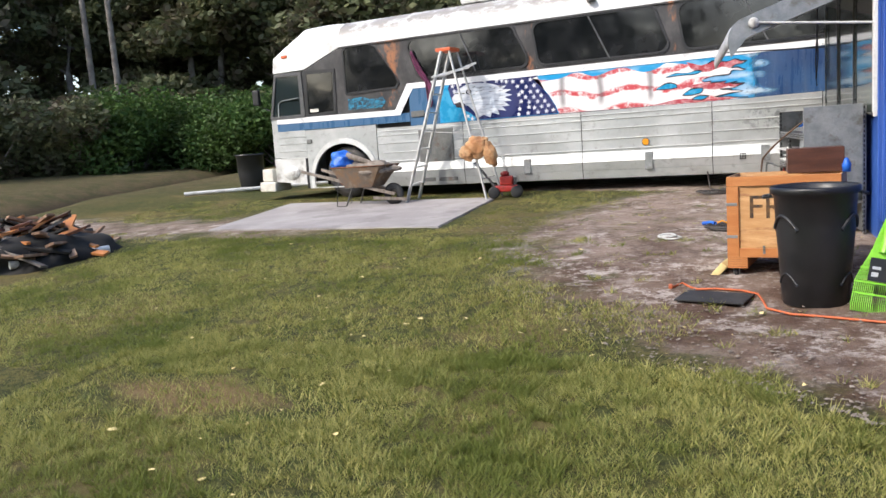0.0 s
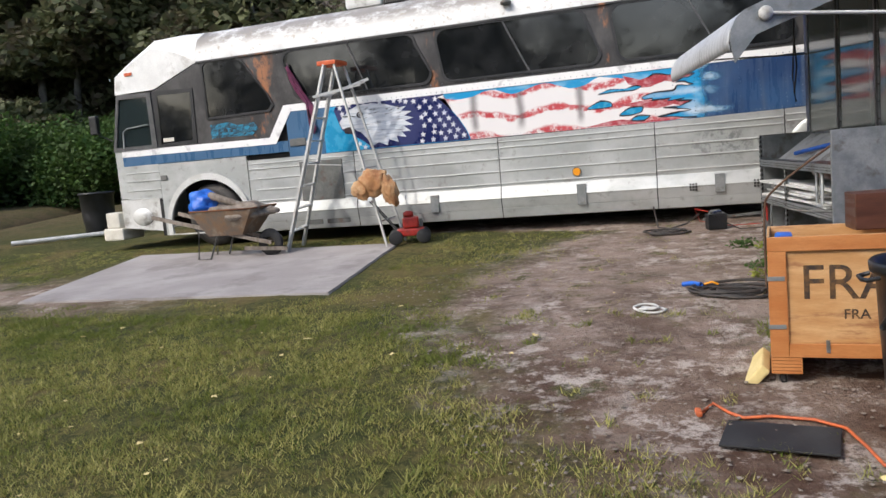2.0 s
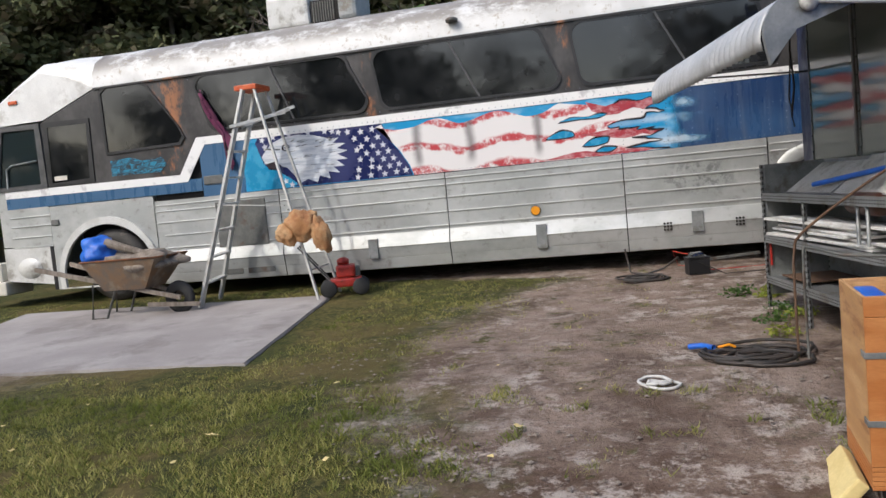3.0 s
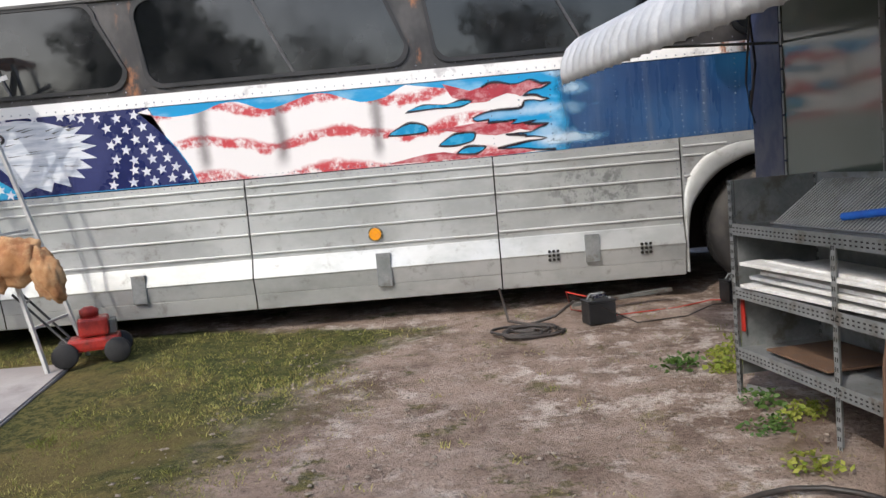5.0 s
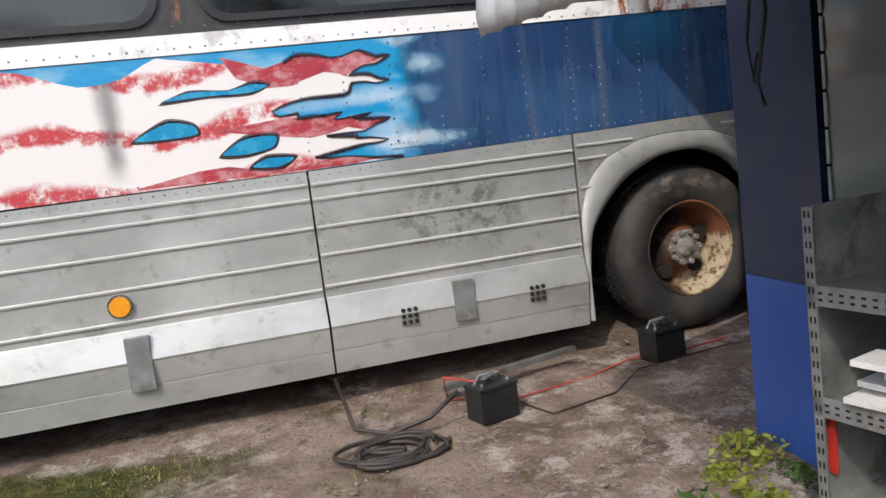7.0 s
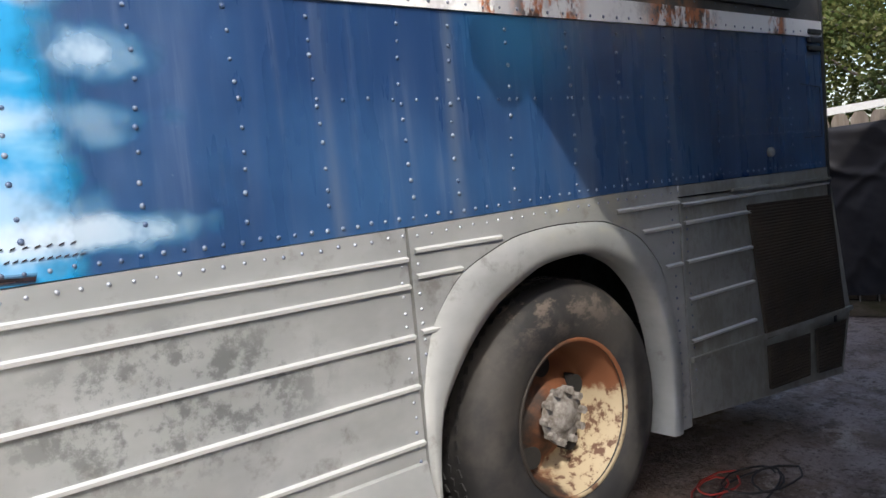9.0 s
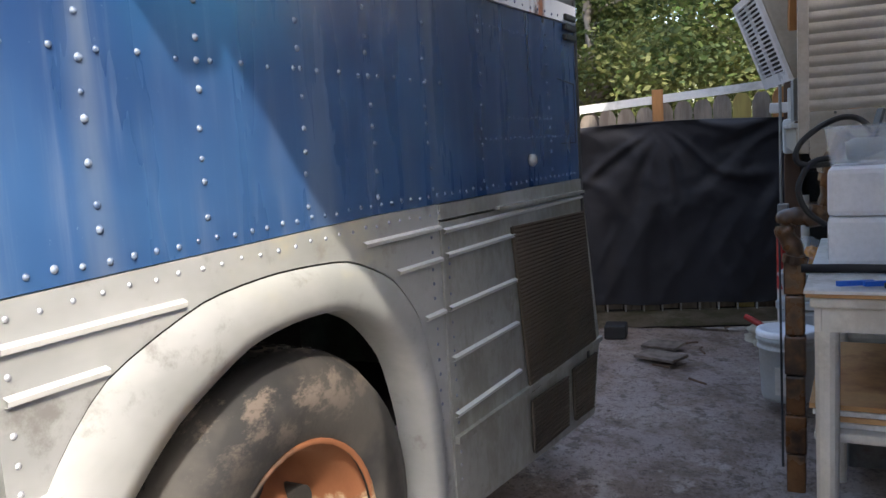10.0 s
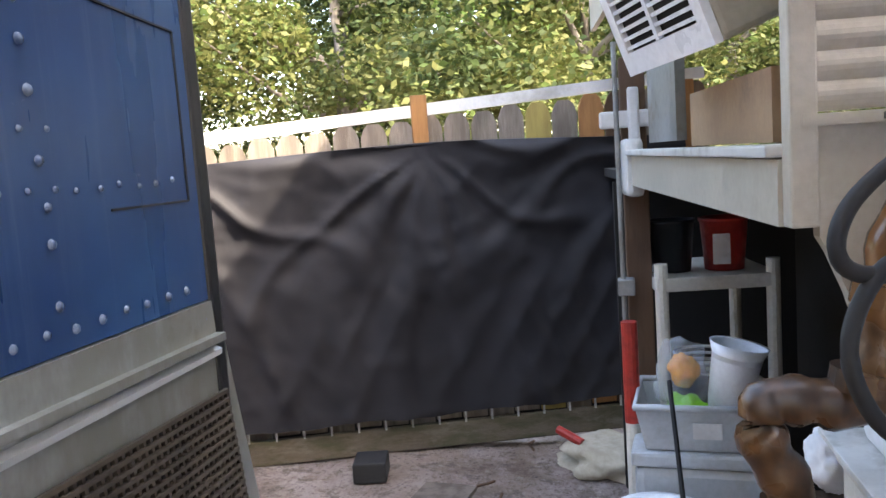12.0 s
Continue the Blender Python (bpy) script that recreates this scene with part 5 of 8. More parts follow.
for i in range(26):  # ribbed sheet, one raised rib each
    y0 = -0.05 - i * 0.2
    bm = box(B(), 0.02, 0.06, y0 - 0.1995, y0, 0.5, 3.2)
    box(bm, 0.006, 0.022, y0 - 0.13, y0 - 0.115, 0.5, 3.2)
    w = part("siding_panel", bm, "blue", shed, "ribbed bright blue metal siding" if i == 0 else "")
    part("rib", box(B(), -0.005, 0.0195, y0 - 0.055, y0 - 0.02, 0.5, 3.2, bevel=0.006), "blue", w)
part("wall", box(B(), 0.02, 0.06, 0.0, 2.7, 0.2, 1.46), "blue", shed)
part("wall", box(B(), 0.02, 0.06, 0.0, 2.7, 2.95, 3.25), "blue", shed)
part("trim", box(B(), -0.03, 0.015, -0.05, -0.01, 1.44, 3.2, bevel=0.004), "white_paint", shed, "white corner trim")
# Walls beyond x 1.3 are unseen, added under the widened roof.
for nm, b in (("end_wall", (0.15, 1.3, 2.9, 2.96)), ("far_wall", (2.2, 2.24, -5.2, 2.55)), ("end_wall", (1.3, 2.2, 2.50, 2.55)), ("far_wall", (1.26, 1.3, 2.55, 2.9))):
    part(nm, box(B(), b[0], b[1], b[2], b[3], 0.3, 3.2), "blue", shed)
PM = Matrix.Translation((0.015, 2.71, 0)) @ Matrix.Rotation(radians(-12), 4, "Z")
# Upper post coloured darker, as it stands in the roof's shade.
part("end_post", box(B(), 0.0, 0.14, 0.0, 0.49, 1.15, 3.25, PM), "shaded_blue", shed, "upper corner post coloured dark navy for the roof's shade")
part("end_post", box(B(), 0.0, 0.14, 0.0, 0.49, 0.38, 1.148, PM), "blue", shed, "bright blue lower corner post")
part("back_wall", box(B(), 0.1, 2.2, -5.2, -5.15, 0.0, 3.2), "blue", shed)
# Roof and gable widened out of view, to shade trailer and bus rear.
bm = B()
box(bm, 0.09, 2.3, -5.5, 3.85, 3.29, 3.36)
part("roof", bm, "galv", shed)
part("fascia", box(B(), 0.06, 0.088, -5.5, 3.85, 3.18, 3.38), "blue", shed, "blue roof fascia")
part("soffit", box(B(), 0.09, 0.7, 3.27, 3.82, 3.262, 3.285), "blue", shed)
part("gable_board", box(B(), 0.09, 2.3, 3.822, 3.85, 3.18, 3.285), "blue", shed)
fl = part("flood_lamp", box(B(), -0.08, 0.05, 3.7, 3.85, 3.14, 3.27, bevel=0.02), "galv_dark", shed, "small grey flood lamp under the eave")
for k in range(3):
    bm = box(B(), 0.07 if k else -0.03, 0.10 if k else 0.0, -5.0, -0.3, 0.12 + 0.13 * k, 0.24 + 0.13 * k, bevel=0.006)
    part("base_board", bm, "grey_wood", shed, "weathered loose base board" if k == 0 else "")
# louvred windows between mullions
for k in range(3):
    y0 = 0.03 + 0.88 * k
    w = part("window", box(B(), -0.02, 0.03, y0, y0 + 0.035, 1.48, 2.95), "white_light" if k == 0 else "galv_dark", shed, "tall louvred window of horizontal glass blades")
    part("sill", box(B(), -0.03, 0.03, y0 + 0.04, y0 + 0.87, 1.465, 1.485), "galv_dark", w)
    for j in range(11):
        z = 1.49 + 0.132 * j
        bm = B()
        m = Matrix.Translation((0.0, y0 + 0.455, z + 0.07)) @ Matrix.Rotation(radians(-1.6), 4, "Y")
        box(bm, -0.003, 0.003, -0.40, 0.40, -0.07, 0.07, m)
        part("pane", bm, "louvre", w)
    bm = B()
    for j in range(11):
        z = 1.49 + 0.132 * j
        box(bm, -0.012, 0.006, y0 + 0.042, y0 + 0.055, z + 0.0, z + 0.12, None)
        box(bm, -0.012, 0.006, y0 + 0.855, y0 + 0.868, z + 0.0, z + 0.12, None)
    part("blade_clip", bm, "galv", w, kind="stuff")
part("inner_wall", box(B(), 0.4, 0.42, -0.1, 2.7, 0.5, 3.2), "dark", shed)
bm = tube(B(), [(-0.06, 2.85, 3.0), (-0.07, 2.87, 2.5), (-0.06, 2.84, 2.2), (-0.08, 2.88, 1.95), (-0.07, 2.86, 1.85)], 0.009)
tube(bm, [(-0.07, 2.86, 2.5), (-0.08, 2.92, 2.1), (-0.07, 2.9, 1.95), (-0.08, 2.87, 2.05)], 0.008)
part("cable", bm, "cable_black", shed, "black cord hanging on the post")


def awning():
    """Curved ribs side by side, running out from the wall and curling down at the lip."""
    aw = thing("metal_awning", SH, "grey ribbed metal awning with a curled lip over the shed window", "awning")
    prof = []
    for k in range(11):
        t = k / 10
        prof.append((-0.02 - 1.10 * t, 2.80 - 0.37 * t - 0.01 * t * t))
    cx, cz = prof[-1]
    for a in (20, 45, 70, 90, 110):
        prof.append((cx - 0.15 * math.sin(radians(a)), cz - 0.15 * (1 - math.cos(radians(a))) - 0.06 * a / 110))
    n_r = 26
    y0, y1 = 0.02, 2.85
    bm = B()
    N = n_r * 6
    rows = []
    for i in range(N + 1):
        y = y0 + (y1 - y0) * i / N
        wv = 0.016 * abs(math.sin(math.pi * i / 6))
        row = []
        for j, (x, z) in enumerate(prof):
            nx, nz = (-0.4, 0.9) if j < 11 else (-0.9, 0.3)
            row.append(bm.verts.new((x + nx * wv, y, z + nz * wv)))
        rows.append(row)
    for a, b in zip(rows, rows[1:]):
        for k in range(len(prof) - 1):
            bm.faces.new((a[k], a[k + 1], b[k + 1], b[k]))
    s = part("panel", bm, "awning", aw, "ribbed grey sheet", smooth=True)
    md = s.modifiers.new("thick", "SOLIDIFY")
    md.thickness = 0.004
    bm = B()
    outer = [(x, z + 0.02) for x, z in prof]
    inner = [(x + 0.02, z - 0.17) for x, z in prof[:11]] + [(prof[-1][0] + 0.02, prof[-1][1] - 0.08)]
    vs = outer + inner[::-1]
    a = [bm.verts.new((x, -0.03, z)) for x, z in vs]
    b = [bm.verts.new((x, 0.005, z)) for x, z in vs]
    bm.faces.new(a), bm.faces.new(b[::-1])
    for i in range(len(vs)):
        bm.faces.new((a[i], b[i], b[(i + 1) % len(vs)], a[(i + 1) % len(vs)]))
    bmesh.ops.recalc_face_normals(bm, faces=bm.faces)
    bmesh.ops.triangulate(bm, faces=[f for f in bm.faces if len(f.verts) > 4])
    part("end_trim", bm, "galv", aw, "broad grey curved end flashing")
    bm = rod(B(), (0.0, -0.02, 2.28), (-1.04, -0.05, 2.38), 0.012)
    part("arm", bm, "white_light", aw, "thin bright support rod")
    part("knob", lathe(B(), [(0.0, -0.02), (0.04, -0.015), (0.05, 0.0), (0.04, 0.015), (0.0, 0.02)], 14, Matrix.Translation((-1.04, -0.05, 2.38)) @ Matrix.Rotation(radians(90), 4, "X")), "white_light", aw, "white round bracket cap", smooth=True)
    part("brace", rod(B(), (-1.15, 2.9, 2.36), (-0.0, 2.7, 2.30), 0.008, seg=6), "galv_dark", aw, "dark thin brace")
    part("brace", rod(B(), (-1.15, 0.5, 2.36), (-1.15, 2.9, 2.36), 0.008, seg=6), "galv_dark", aw)


awning()

# the metal shelf beside it
shelf = thing("metal_shelf_unit", SH @ pose(-0.57, 0.2, 0.33), "dull grey perforated metal shelf unit full of boards beside the shed", "shelf")
W_, D_, H_ = 0.5, 2.12, 1.22
POSTS = [(0, D_), (W_, D_), (0, 1.28), (0.0, 0.02), (W_, 0.02)]
for i, (x, y) in enumerate(POSTS):
    bm, holes = B(), B()
    top_ = H_ if i != 2 else 0.95
    box(bm, x, x + 0.035, y - 0.003, y, 0, top_)
    box(bm, x, x + 0.003, y - 0.035, y, 0, top_)
    for k in range(int(top_ / 0.045)):
        for d0 in (0.008, 0.022):
            box(holes, x - 0.0015, x, y - d0 - 0.006, y - d0, 0.02 + k * 0.045, 0.04 + k * 0.045)
        box(holes, x + 0.012, x + 0.022, y - 0.0045, y - 0.003, 0.02 + k * 0.045, 0.045 + k * 0.045)
    p = part("post", bm, "galv", shelf, "perforated angle post")
    part("slot", holes, "dark", p, "dark punched slots", "stuff")
for z in (0.31, 0.64, 0.98):
    bm = B()
    box(bm, 0.004, W_, 0.0, D_ - 0.003, z - 0.01, z)
    box(bm, 0.0, 0.004, 0.0, D_, z - 0.05, z + 0.012)
    box(bm, W_ - 0.004, W_, 0.0, D_, z - 0.05, z + 0.01)
    holes = B()
    for k in range(60):
        for dz in (0.034, 0.014):
            box(holes, -0.0015, 0.0, 0.03 + k * 0.0345, 0.044 + k * 0.0345, z - dz, z - dz + 0.007)
    p = part("shelf", bm, "galv", shelf, "rust-stained steel shelf")
    part("slot", holes, "dark", p, "dark punched slots", "stuff")
part("back_panel", box(B(), W_ + 0.004, W_ + 0.008, 0.0, D_, 0.02, H_), "galv", shelf, "stained grey back panel")
part("side_panel", box(B(), 0.036, W_, D_ - 0.012, D_ - 0.006, 0.16, H_), "galv", shelf)
part("side_panel", box(B(), -0.02, W_, -0.03, -0.005, 0.40, H_ + 0.02, bevel=0.006), "galv", shelf, "flat pale grey end panel with rivets")
for a, b in (((0.03, D_ - 0.014, 1.0), (0.3, D_ - 0.014, 1.2)), ((0.30, D_ - 0.016, 1.2), (0.48, D_ - 0.016, 1.0)), ((0.02, D_ - 0.06, 0.1), (0.3, D_ - 0.06, 0.0))):
    part("brace", beam(B(), a, b, 0.04, 0.005, (0, 1, 0)), "galv", shelf, "perforated diagonal brace")
rnd = random.Random(11)
SM = SH @ pose(-0.57, 0.2, 0.33)
for k in range(8):
    z = 0.645 + 0.021 * k
    l, wd = rnd.uniform(1.3, 1.9), rnd.uniform(0.12, 0.3)
    x, y = rnd.uniform(0.02, 0.06), 2.02 - l - rnd.uniform(0, 0.15)
    m = SM @ pose(x, max(y, 0.05), z, rnd.uniform(-0.7, 0.7), rnd.uniform(-2, 2), rnd.uniform(-4, 4))
    solo("board", box(B(), 0, wd, 0, l, 0, 0.018, bevel=0.002), "white_board", "long scuffed white trim board stacked on the steel shelf", "board", "boards stacked on the shelf", at=m)
solo("brown_roll", lathe(B(), [(0, 0), (0.06, 0.0), (0.075, 0.1), (0.07, 0.45), (0.05, 0.5), (0, 0.5)], 14, Matrix.Rotation(radians(-90), 4, "X")), "dark_wood", "brown rolled bundle lying on the white boards", "roll", at=SM @ pose(0.14, 0.3, 0.93), smooth=True)
for k in range(2):
    rack = thing("wire_rack", SM @ pose(0.12, 0.2 + 0.88 * k, 0.99, 0, -38 + 6 * k, 0), "white coated wire rack leaning on the top shelf", "wire rack", "wire racks on the top shelf")
    bm = B()
    for i in range(34):
        rod(bm, (0, 0.02 + i * 0.024, 0), (0.36, 0.02 + i * 0.024, 0.02), 0.003, seg=4)
    part("wire_grid", bm, "white_light", rack, kind="stuff")
    bm = rod(B(), (0, 0, 0.0), (0, 0.84, 0), 0.004, seg=5)
    rod(bm, (0.36, 0, 0.02), (0.36, 0.84, 0.02), 0.004, seg=5)
    part("frame", bm, "galv", rack)
solo("blue_pipe", rod(B(), (0, 0, 0), (0.25, -1.15, 0.14), 0.018), M["blue_tarp"], "blue painted pipe lying across the wire racks", "pipe", at=SM @ pose(0.12, 1.35, 1.05))
for x, y in ((0.02, 0.32), (0.02, 0.45)):
    solo("metal_bracket", tube(B(), [(0, 0, 0), (0, 0.0, 0.22), (0.0, 0.03, 0.25), (0.03, 0.06, 0.25)], 0.012), "galv", "bent grey metal bracket standing on the shelf", "bracket", "brackets on the shelf", at=SM @ pose(x, y, 0.69))
solo("red_strip", box(B(), 0, 0.012, 0, 0.03, 0, 0.24, bevel=0.003), "red_paint", "narrow red strip fixed on the shelf post", "strip", at=SM @ pose(0.036, D_ - 0.04, 0.4))
solo("bent_pipe", tube(B(), smooth3([(0, 0, 0.0), (0.0, 0, 0.5), (0.01, 0, 0.70), (0.04, -0.03, 0.80), (0.2, -0.2, 0.98), (0.45, -0.42, 1.2)]), 0.009), "brown_wood", "thin rusty bent pipe leaning on the shelf", "pipe", at=SM @ pose(-0.36, 0.50, -0.02))
solo("straight_pipe", tube(B(), smooth3([(0.0, 0, 0.0), (0.0, 0, 0.65), (0.03, -0.03, 0.72), (0.1, -0.35, 0.70), (0.34, -0.45, 0.68)]), 0.009), "galv_dark", "grey bent pipe leaning on the shelf", "pipe", at=SM @ pose(-0.31, 0.47, -0.02))
solo("stained_cloth", box(B(), 0, 0.4, 0, 0.5, 0, 0.012, bevel=0.004), "brown_wood", "rust-brown stained mat on the lowest shelf", "mat", at=SM @ pose(0.05, 1.4, 0.332))


# the crate on castors
def crate():
    c = thing("plywood_crate", pose(-1.02, 6.95, 0.19, 0, 0, -3), "orange-brown plywood shipping crate with lettering on castors", "crate")
    W, D, z0, z1 = 0.86, 0.55, 0.17, 0.84
    part("front_panel", box(B(), 0.0, W, 0.012, 0.026, z0, z1, bevel=0.002), "ply", c)
    part("back_panel", box(B(), 0.0, W, D - 0.026, D - 0.012, z0, z1, bevel=0.002), "ply", c)
    part("side_panel", box(B(), 0.0, 0.014, 0.027, D - 0.027, z0, z1, bevel=0.002), "ply", c)
    part("side_panel", box(B(), W - 0.014, W, 0.027, D - 0.027, z0, z1, bevel=0.002), "ply", c)
    part("bottom_panel", box(B(), 0.015, W - 0.015, 0.027, D - 0.027, z0, z0 + 0.015), "ply", c)
    for a in ((0.0, 0.095, z0, z1 - 0.08), (W - 0.095, W, z0, z1 - 0.08), (0.0, W, z1 - 0.078, z1)):
        part("batten", box(B(), a[0], a[1], -0.008, 0.011, a[2], a[3], bevel=0.003), "ply_dark", c, "orange-brown batten")
    part("batten", box(B(), 0.096, W - 0.096, -0.008, 0.011, z0, z0 + 0.075, bevel=0.003), "ply_dark", c)
    for x in (0.02, 0.68):
        for k in range(5):
            part("skid_board", box(B(), x - 0.02, x + 0.14, -0.005, D, 0.075 + k * 0.019, 0.092 + k * 0.019, bevel=0.002), "ply_dark", c)
    for x in (0.06, 0.68):
        for y in (0.06, D - 0.08):
            w = part("castor", lathe(B(), [(0, -0.015), (0.033, -0.015), (0.036, 0), (0.033, 0.015), (0, 0.015)], 16, Matrix.Translation((x, y, 0.036)) @ Matrix.Rotation(radians(80), 4, "Y")), "black_rubber", c, "small black castor wheel")
            bm = B()
            box(bm, x - 0.024, x - 0.02, y - 0.02, y + 0.02, 0.02, 0.074)
            box(bm, x + 0.02, x + 0.024, y - 0.02, y + 0.02, 0.02, 0.074)
            box(bm, x - 0.03, x + 0.03, y - 0.03, y + 0.03, 0.07, 0.0745)
            part("fork", bm, "galv", w)
    for z in (0.33, 0.6):
        part("strap_bracket", box(B(), -0.006, 0.085, -0.0115, -0.0085, z, z + 0.025, bevel=0.001), "galv", c, "grey metal corner bracket")
        part("strap_bracket", box(B(), -0.0065, -0.002, -0.0115, 0.06, z, z + 0.025), "galv", c)
    part("strap_bracket", box(B(), 0.28, 0.30, -0.0125, -0.0085, 0.2, 0.27), "galv", c)
    for txt, x, z, s in (("FRA", 0.16, 0.495, 0.27), ("FRA", 0.37, 0.385, 0.075)):
        cu = bpy.data.curves.new("lettering", "FONT")
        cu.body, cu.size, cu.extrude, cu.offset = txt, s, 0.0006, 0.001
        t = tagged(new("lettering", cu), "black sprayed lettering" if s > 0.1 else "small black stencilled word")
        t.parent = c
        t.matrix_basis = pose(x, 0.0108, z, 90, 0, 0)
        cu.materials.append(M["spray_ink"])
    return c


crate()
solo("blue_padding", box(B(), 0, 0.10, 0, 0.45, 0, 0.1, bevel=0.02), "blue_tarp", "blue padding folded in the crate", "padding", at=pose(-0.98, 7.0, 0.90, 0, 0, -3))
solo("cardboard_sheet", box(B(), 0, 0.6, 0, 0.38, 0, 0.02, bevel=0.003), "ply_dark", "brown stained sheet lying in the crate", "sheet", at=pose(-0.83, 7.06, 0.80, -8, 4, -3))
solo("foam_block", box(B(), 0, 0.06, 0, 0.42, 0, 0.15, bevel=0.012), "foam", "yellow foam slab leaning on the crate", "foam", at=pose(-1.17, 6.96, 0.20, 0, 42, -3))
solo("wooden_box", box(B(), 0, 0.42, 0, 0.2, 0, 0.2, bevel=0.006), "dark_wood", "dark brown wooden box standing on the crate", "box", at=pose(-0.56, 7.1, 1.03, 0, 0, 8))
solo("blue_bottle", lathe(B(), [(0, 0), (0.03, 0), (0.033, 0.06), (0.02, 0.09), (0.012, 0.11), (0, 0.11)], 12), "blue_tarp", "small blue plastic bottle on the crate", "bottle", at=pose(-0.13, 7.1, 1.03), smooth=True)


# the trash can
def trash_can():
    c = thing("trash_can", pose(-0.32, 6.27, 0.135, 0, 0, 10), "large black plastic trash can without a lid, on the bare dirt", "trash can")
    prof = [(0.0, 0.0), (0.21, 0.0), (0.222, 0.012), (0.262, 0.55), (0.275, 0.80), (0.298, 0.81), (0.303, 0.85), (0.293, 0.862), (0.27, 0.85), (0.262, 0.80), (0.212, 0.03), (0.0, 0.025)]
    part("body", lathe(B(), prof, 40), "black_plastic", c, "tapered black body with a rolled rim")
    for a in (-150, -30, 90):
        bm = B()
        pts = []
        for k in range(11):
            t = k / 10
            an = radians(a - 28 + 56 * t)
            z = 0.56 + 0.10 * math.sin(math.pi * t)
            r = 0.262 + 0.004
            pts.append((r * math.cos(an), r * math.sin(an), z))
        tube(bm, pts, 0.014, 6)
        part("moulded_ridge", bm, "black_plastic", c)
        pts = [(0.236 * math.cos(radians(a - 24 + 48 * k / 10)), 0.236 * math.sin(radians(a - 24 + 48 * k / 10)), 0.16 + 0.08 * math.sin(math.pi * k / 10)) for k in range(11)]
        part("moulded_ridge", tube(B(), pts, 0.010, 6), "black_plastic", c)
    for s in (-1, 1):
        bm = tube(B(), [(s * 0.29, -0.07, 0.80), (s * 0.34, -0.06, 0.79), (s * 0.345, 0.0, 0.785), (s * 0.34, 0.06, 0.79), (s * 0.29, 0.07, 0.80)], 0.011)
        part("handle", bm, "black_plastic", c, "moulded carrying handle")


trash_can()


def rake():
    r = thing("leaf_rake", pose(0.05, 6.05, 0.12, -12, 10, 6) @ Matrix.Diagonal((0.6, 1, 1, 1)), "bright green plastic leaf rake leaning on the blue shed", "rake")
    part("handle", rod(B(), (0, 0, 0.62), (0.0, 0.0, 1.75), 0.012), "galv", r, "grey metal handle")
    bm = B()
    n = 25
    plate(bm, [(-0.035, 0.66), (0.035, 0.66), (0.10, 0.50), (0.14, 0.36), (-0.14, 0.36), (-0.10, 0.50)], -0.004, 0.004)
    for i in range(n):
        t = (i - (n - 1) / 2) / ((n - 1) / 2)
        x1 = 0.24 * t
        tube(bm, [(0.02 * t, 0, 0.62), (x1 * 0.45, 0.0, 0.45), (x1, 0.0, 0.22), (x1 * 1.02, 0.0, 0.05), (x1 * 1.02, -0.03, 0.0)], 0.0055, 4)
    for z, w in ((0.2, 0.25), (0.12, 0.25), (0.3, 0.21), (0.42, 0.13)):
        box(bm, -w, w, -0.005, 0.005, z, z + 0.012)
    part("head", bm, "green_plastic", r, "fan-shaped bright green head")
    part("neck", rod(B(), (0, 0, 0.42), (0, 0, 0.72), 0.05, 0.02), "green_plastic", r)
    part("tag", box(B(), -0.12, 0.08, -0.012, -0.007, 0.22, 0.38), "black_plastic", r, "black cardboard tag")
    part("tag", box(B(), -0.09, 0.0, -0.015, -0.0125, 0.30, 0.32), "grey_plastic", r, "pale printed line")
    part("tag", box(B(), -0.09, -0.02, -0.015, -0.0125, 0.25, 0.28), "grey_plastic", r)


rake()
solo("floor_mat", box(B(), -0.26, 0.26, -0.16, 0.16, 0, 0.012, bevel=0.004), "black_rubber", "black rubber mat lying on the dirt", "mat", at=pose(-1.02, 6.22, 0.16, 2, 0, -8))
solo("extension_cord", tube(B(), [(x, y, gz(y) + 0.015) for x, y in ((-1.38, 6.5), (-1.33, 6.62), (-1.25, 6.5), (-1.18, 6.44), (-1.05, 6.47), (-0.85, 6.44), (-0.72, 6.35), (-0.66, 6.15), (-0.62, 5.98), (-0.45, 5.86), (-0.25, 5.83), (0.1, 5.75), (0.35, 5.7))], 0.009, 6), "cable_orange",
     "orange extension cord snaking over the dirt", "cord", smooth=True)
solo("cord_plug", box(B(), -0.04, 0.04, -0.016, 0.016, 0, 0.03, bevel=0.01), "cable_orange", "orange moulded cord socket on the dirt", "plug", at=pose(-1.4, 6.48, 0.175, 0, 0, 100))


def coil(name, cx, cy, r0, r1, n, thick, mat, label, seed, sq=1.0):
    rnd = random.Random(seed)
    pts = []
    for k in range(n * 18):
        a = math.tau * k / 18
        r = r0 + (r1 - r0) * (0.5 + 0.5 * math.sin(a * 0.37 + seed)) + rnd.uniform(-0.008, 0.008)
        r *= 1 + 0.6 * noise.noise(Vector((a * 0.45, seed, 0)))
        x = cx + r * math.cos(a) + 0.95 * r1 * noise.noise(Vector((a * 0.17, seed, 3)))
        y = cy + r * sq * math.sin(a) + 0.8 * r1 * noise.noise(Vector((a * 0.17, seed, 7)))
        pts.append((x, y, gz(y) + 0.02 + 0.018 * (0.5 + 0.5 * math.sin(a * 0.6 + seed))))
    return solo(name, tube(B(), pts, thick, 6), mat, label, "hose" if thick > 0.011 else "cable", smooth=True)


coil("hose_coil", -1.2, 8.95, 0.16, 0.30, 7, 0.012, "cable_black", "dark brown cable coiled loosely on the dirt", 2, 0.75)
bm = tube(B(), [(-1.45, 9.08, gz(9.0) + 0.05), (-1.52, 9.15, gz(9.1) + 0.05), (-1.60, 9.2, gz(9.2) + 0.03)], 0.02, 8)
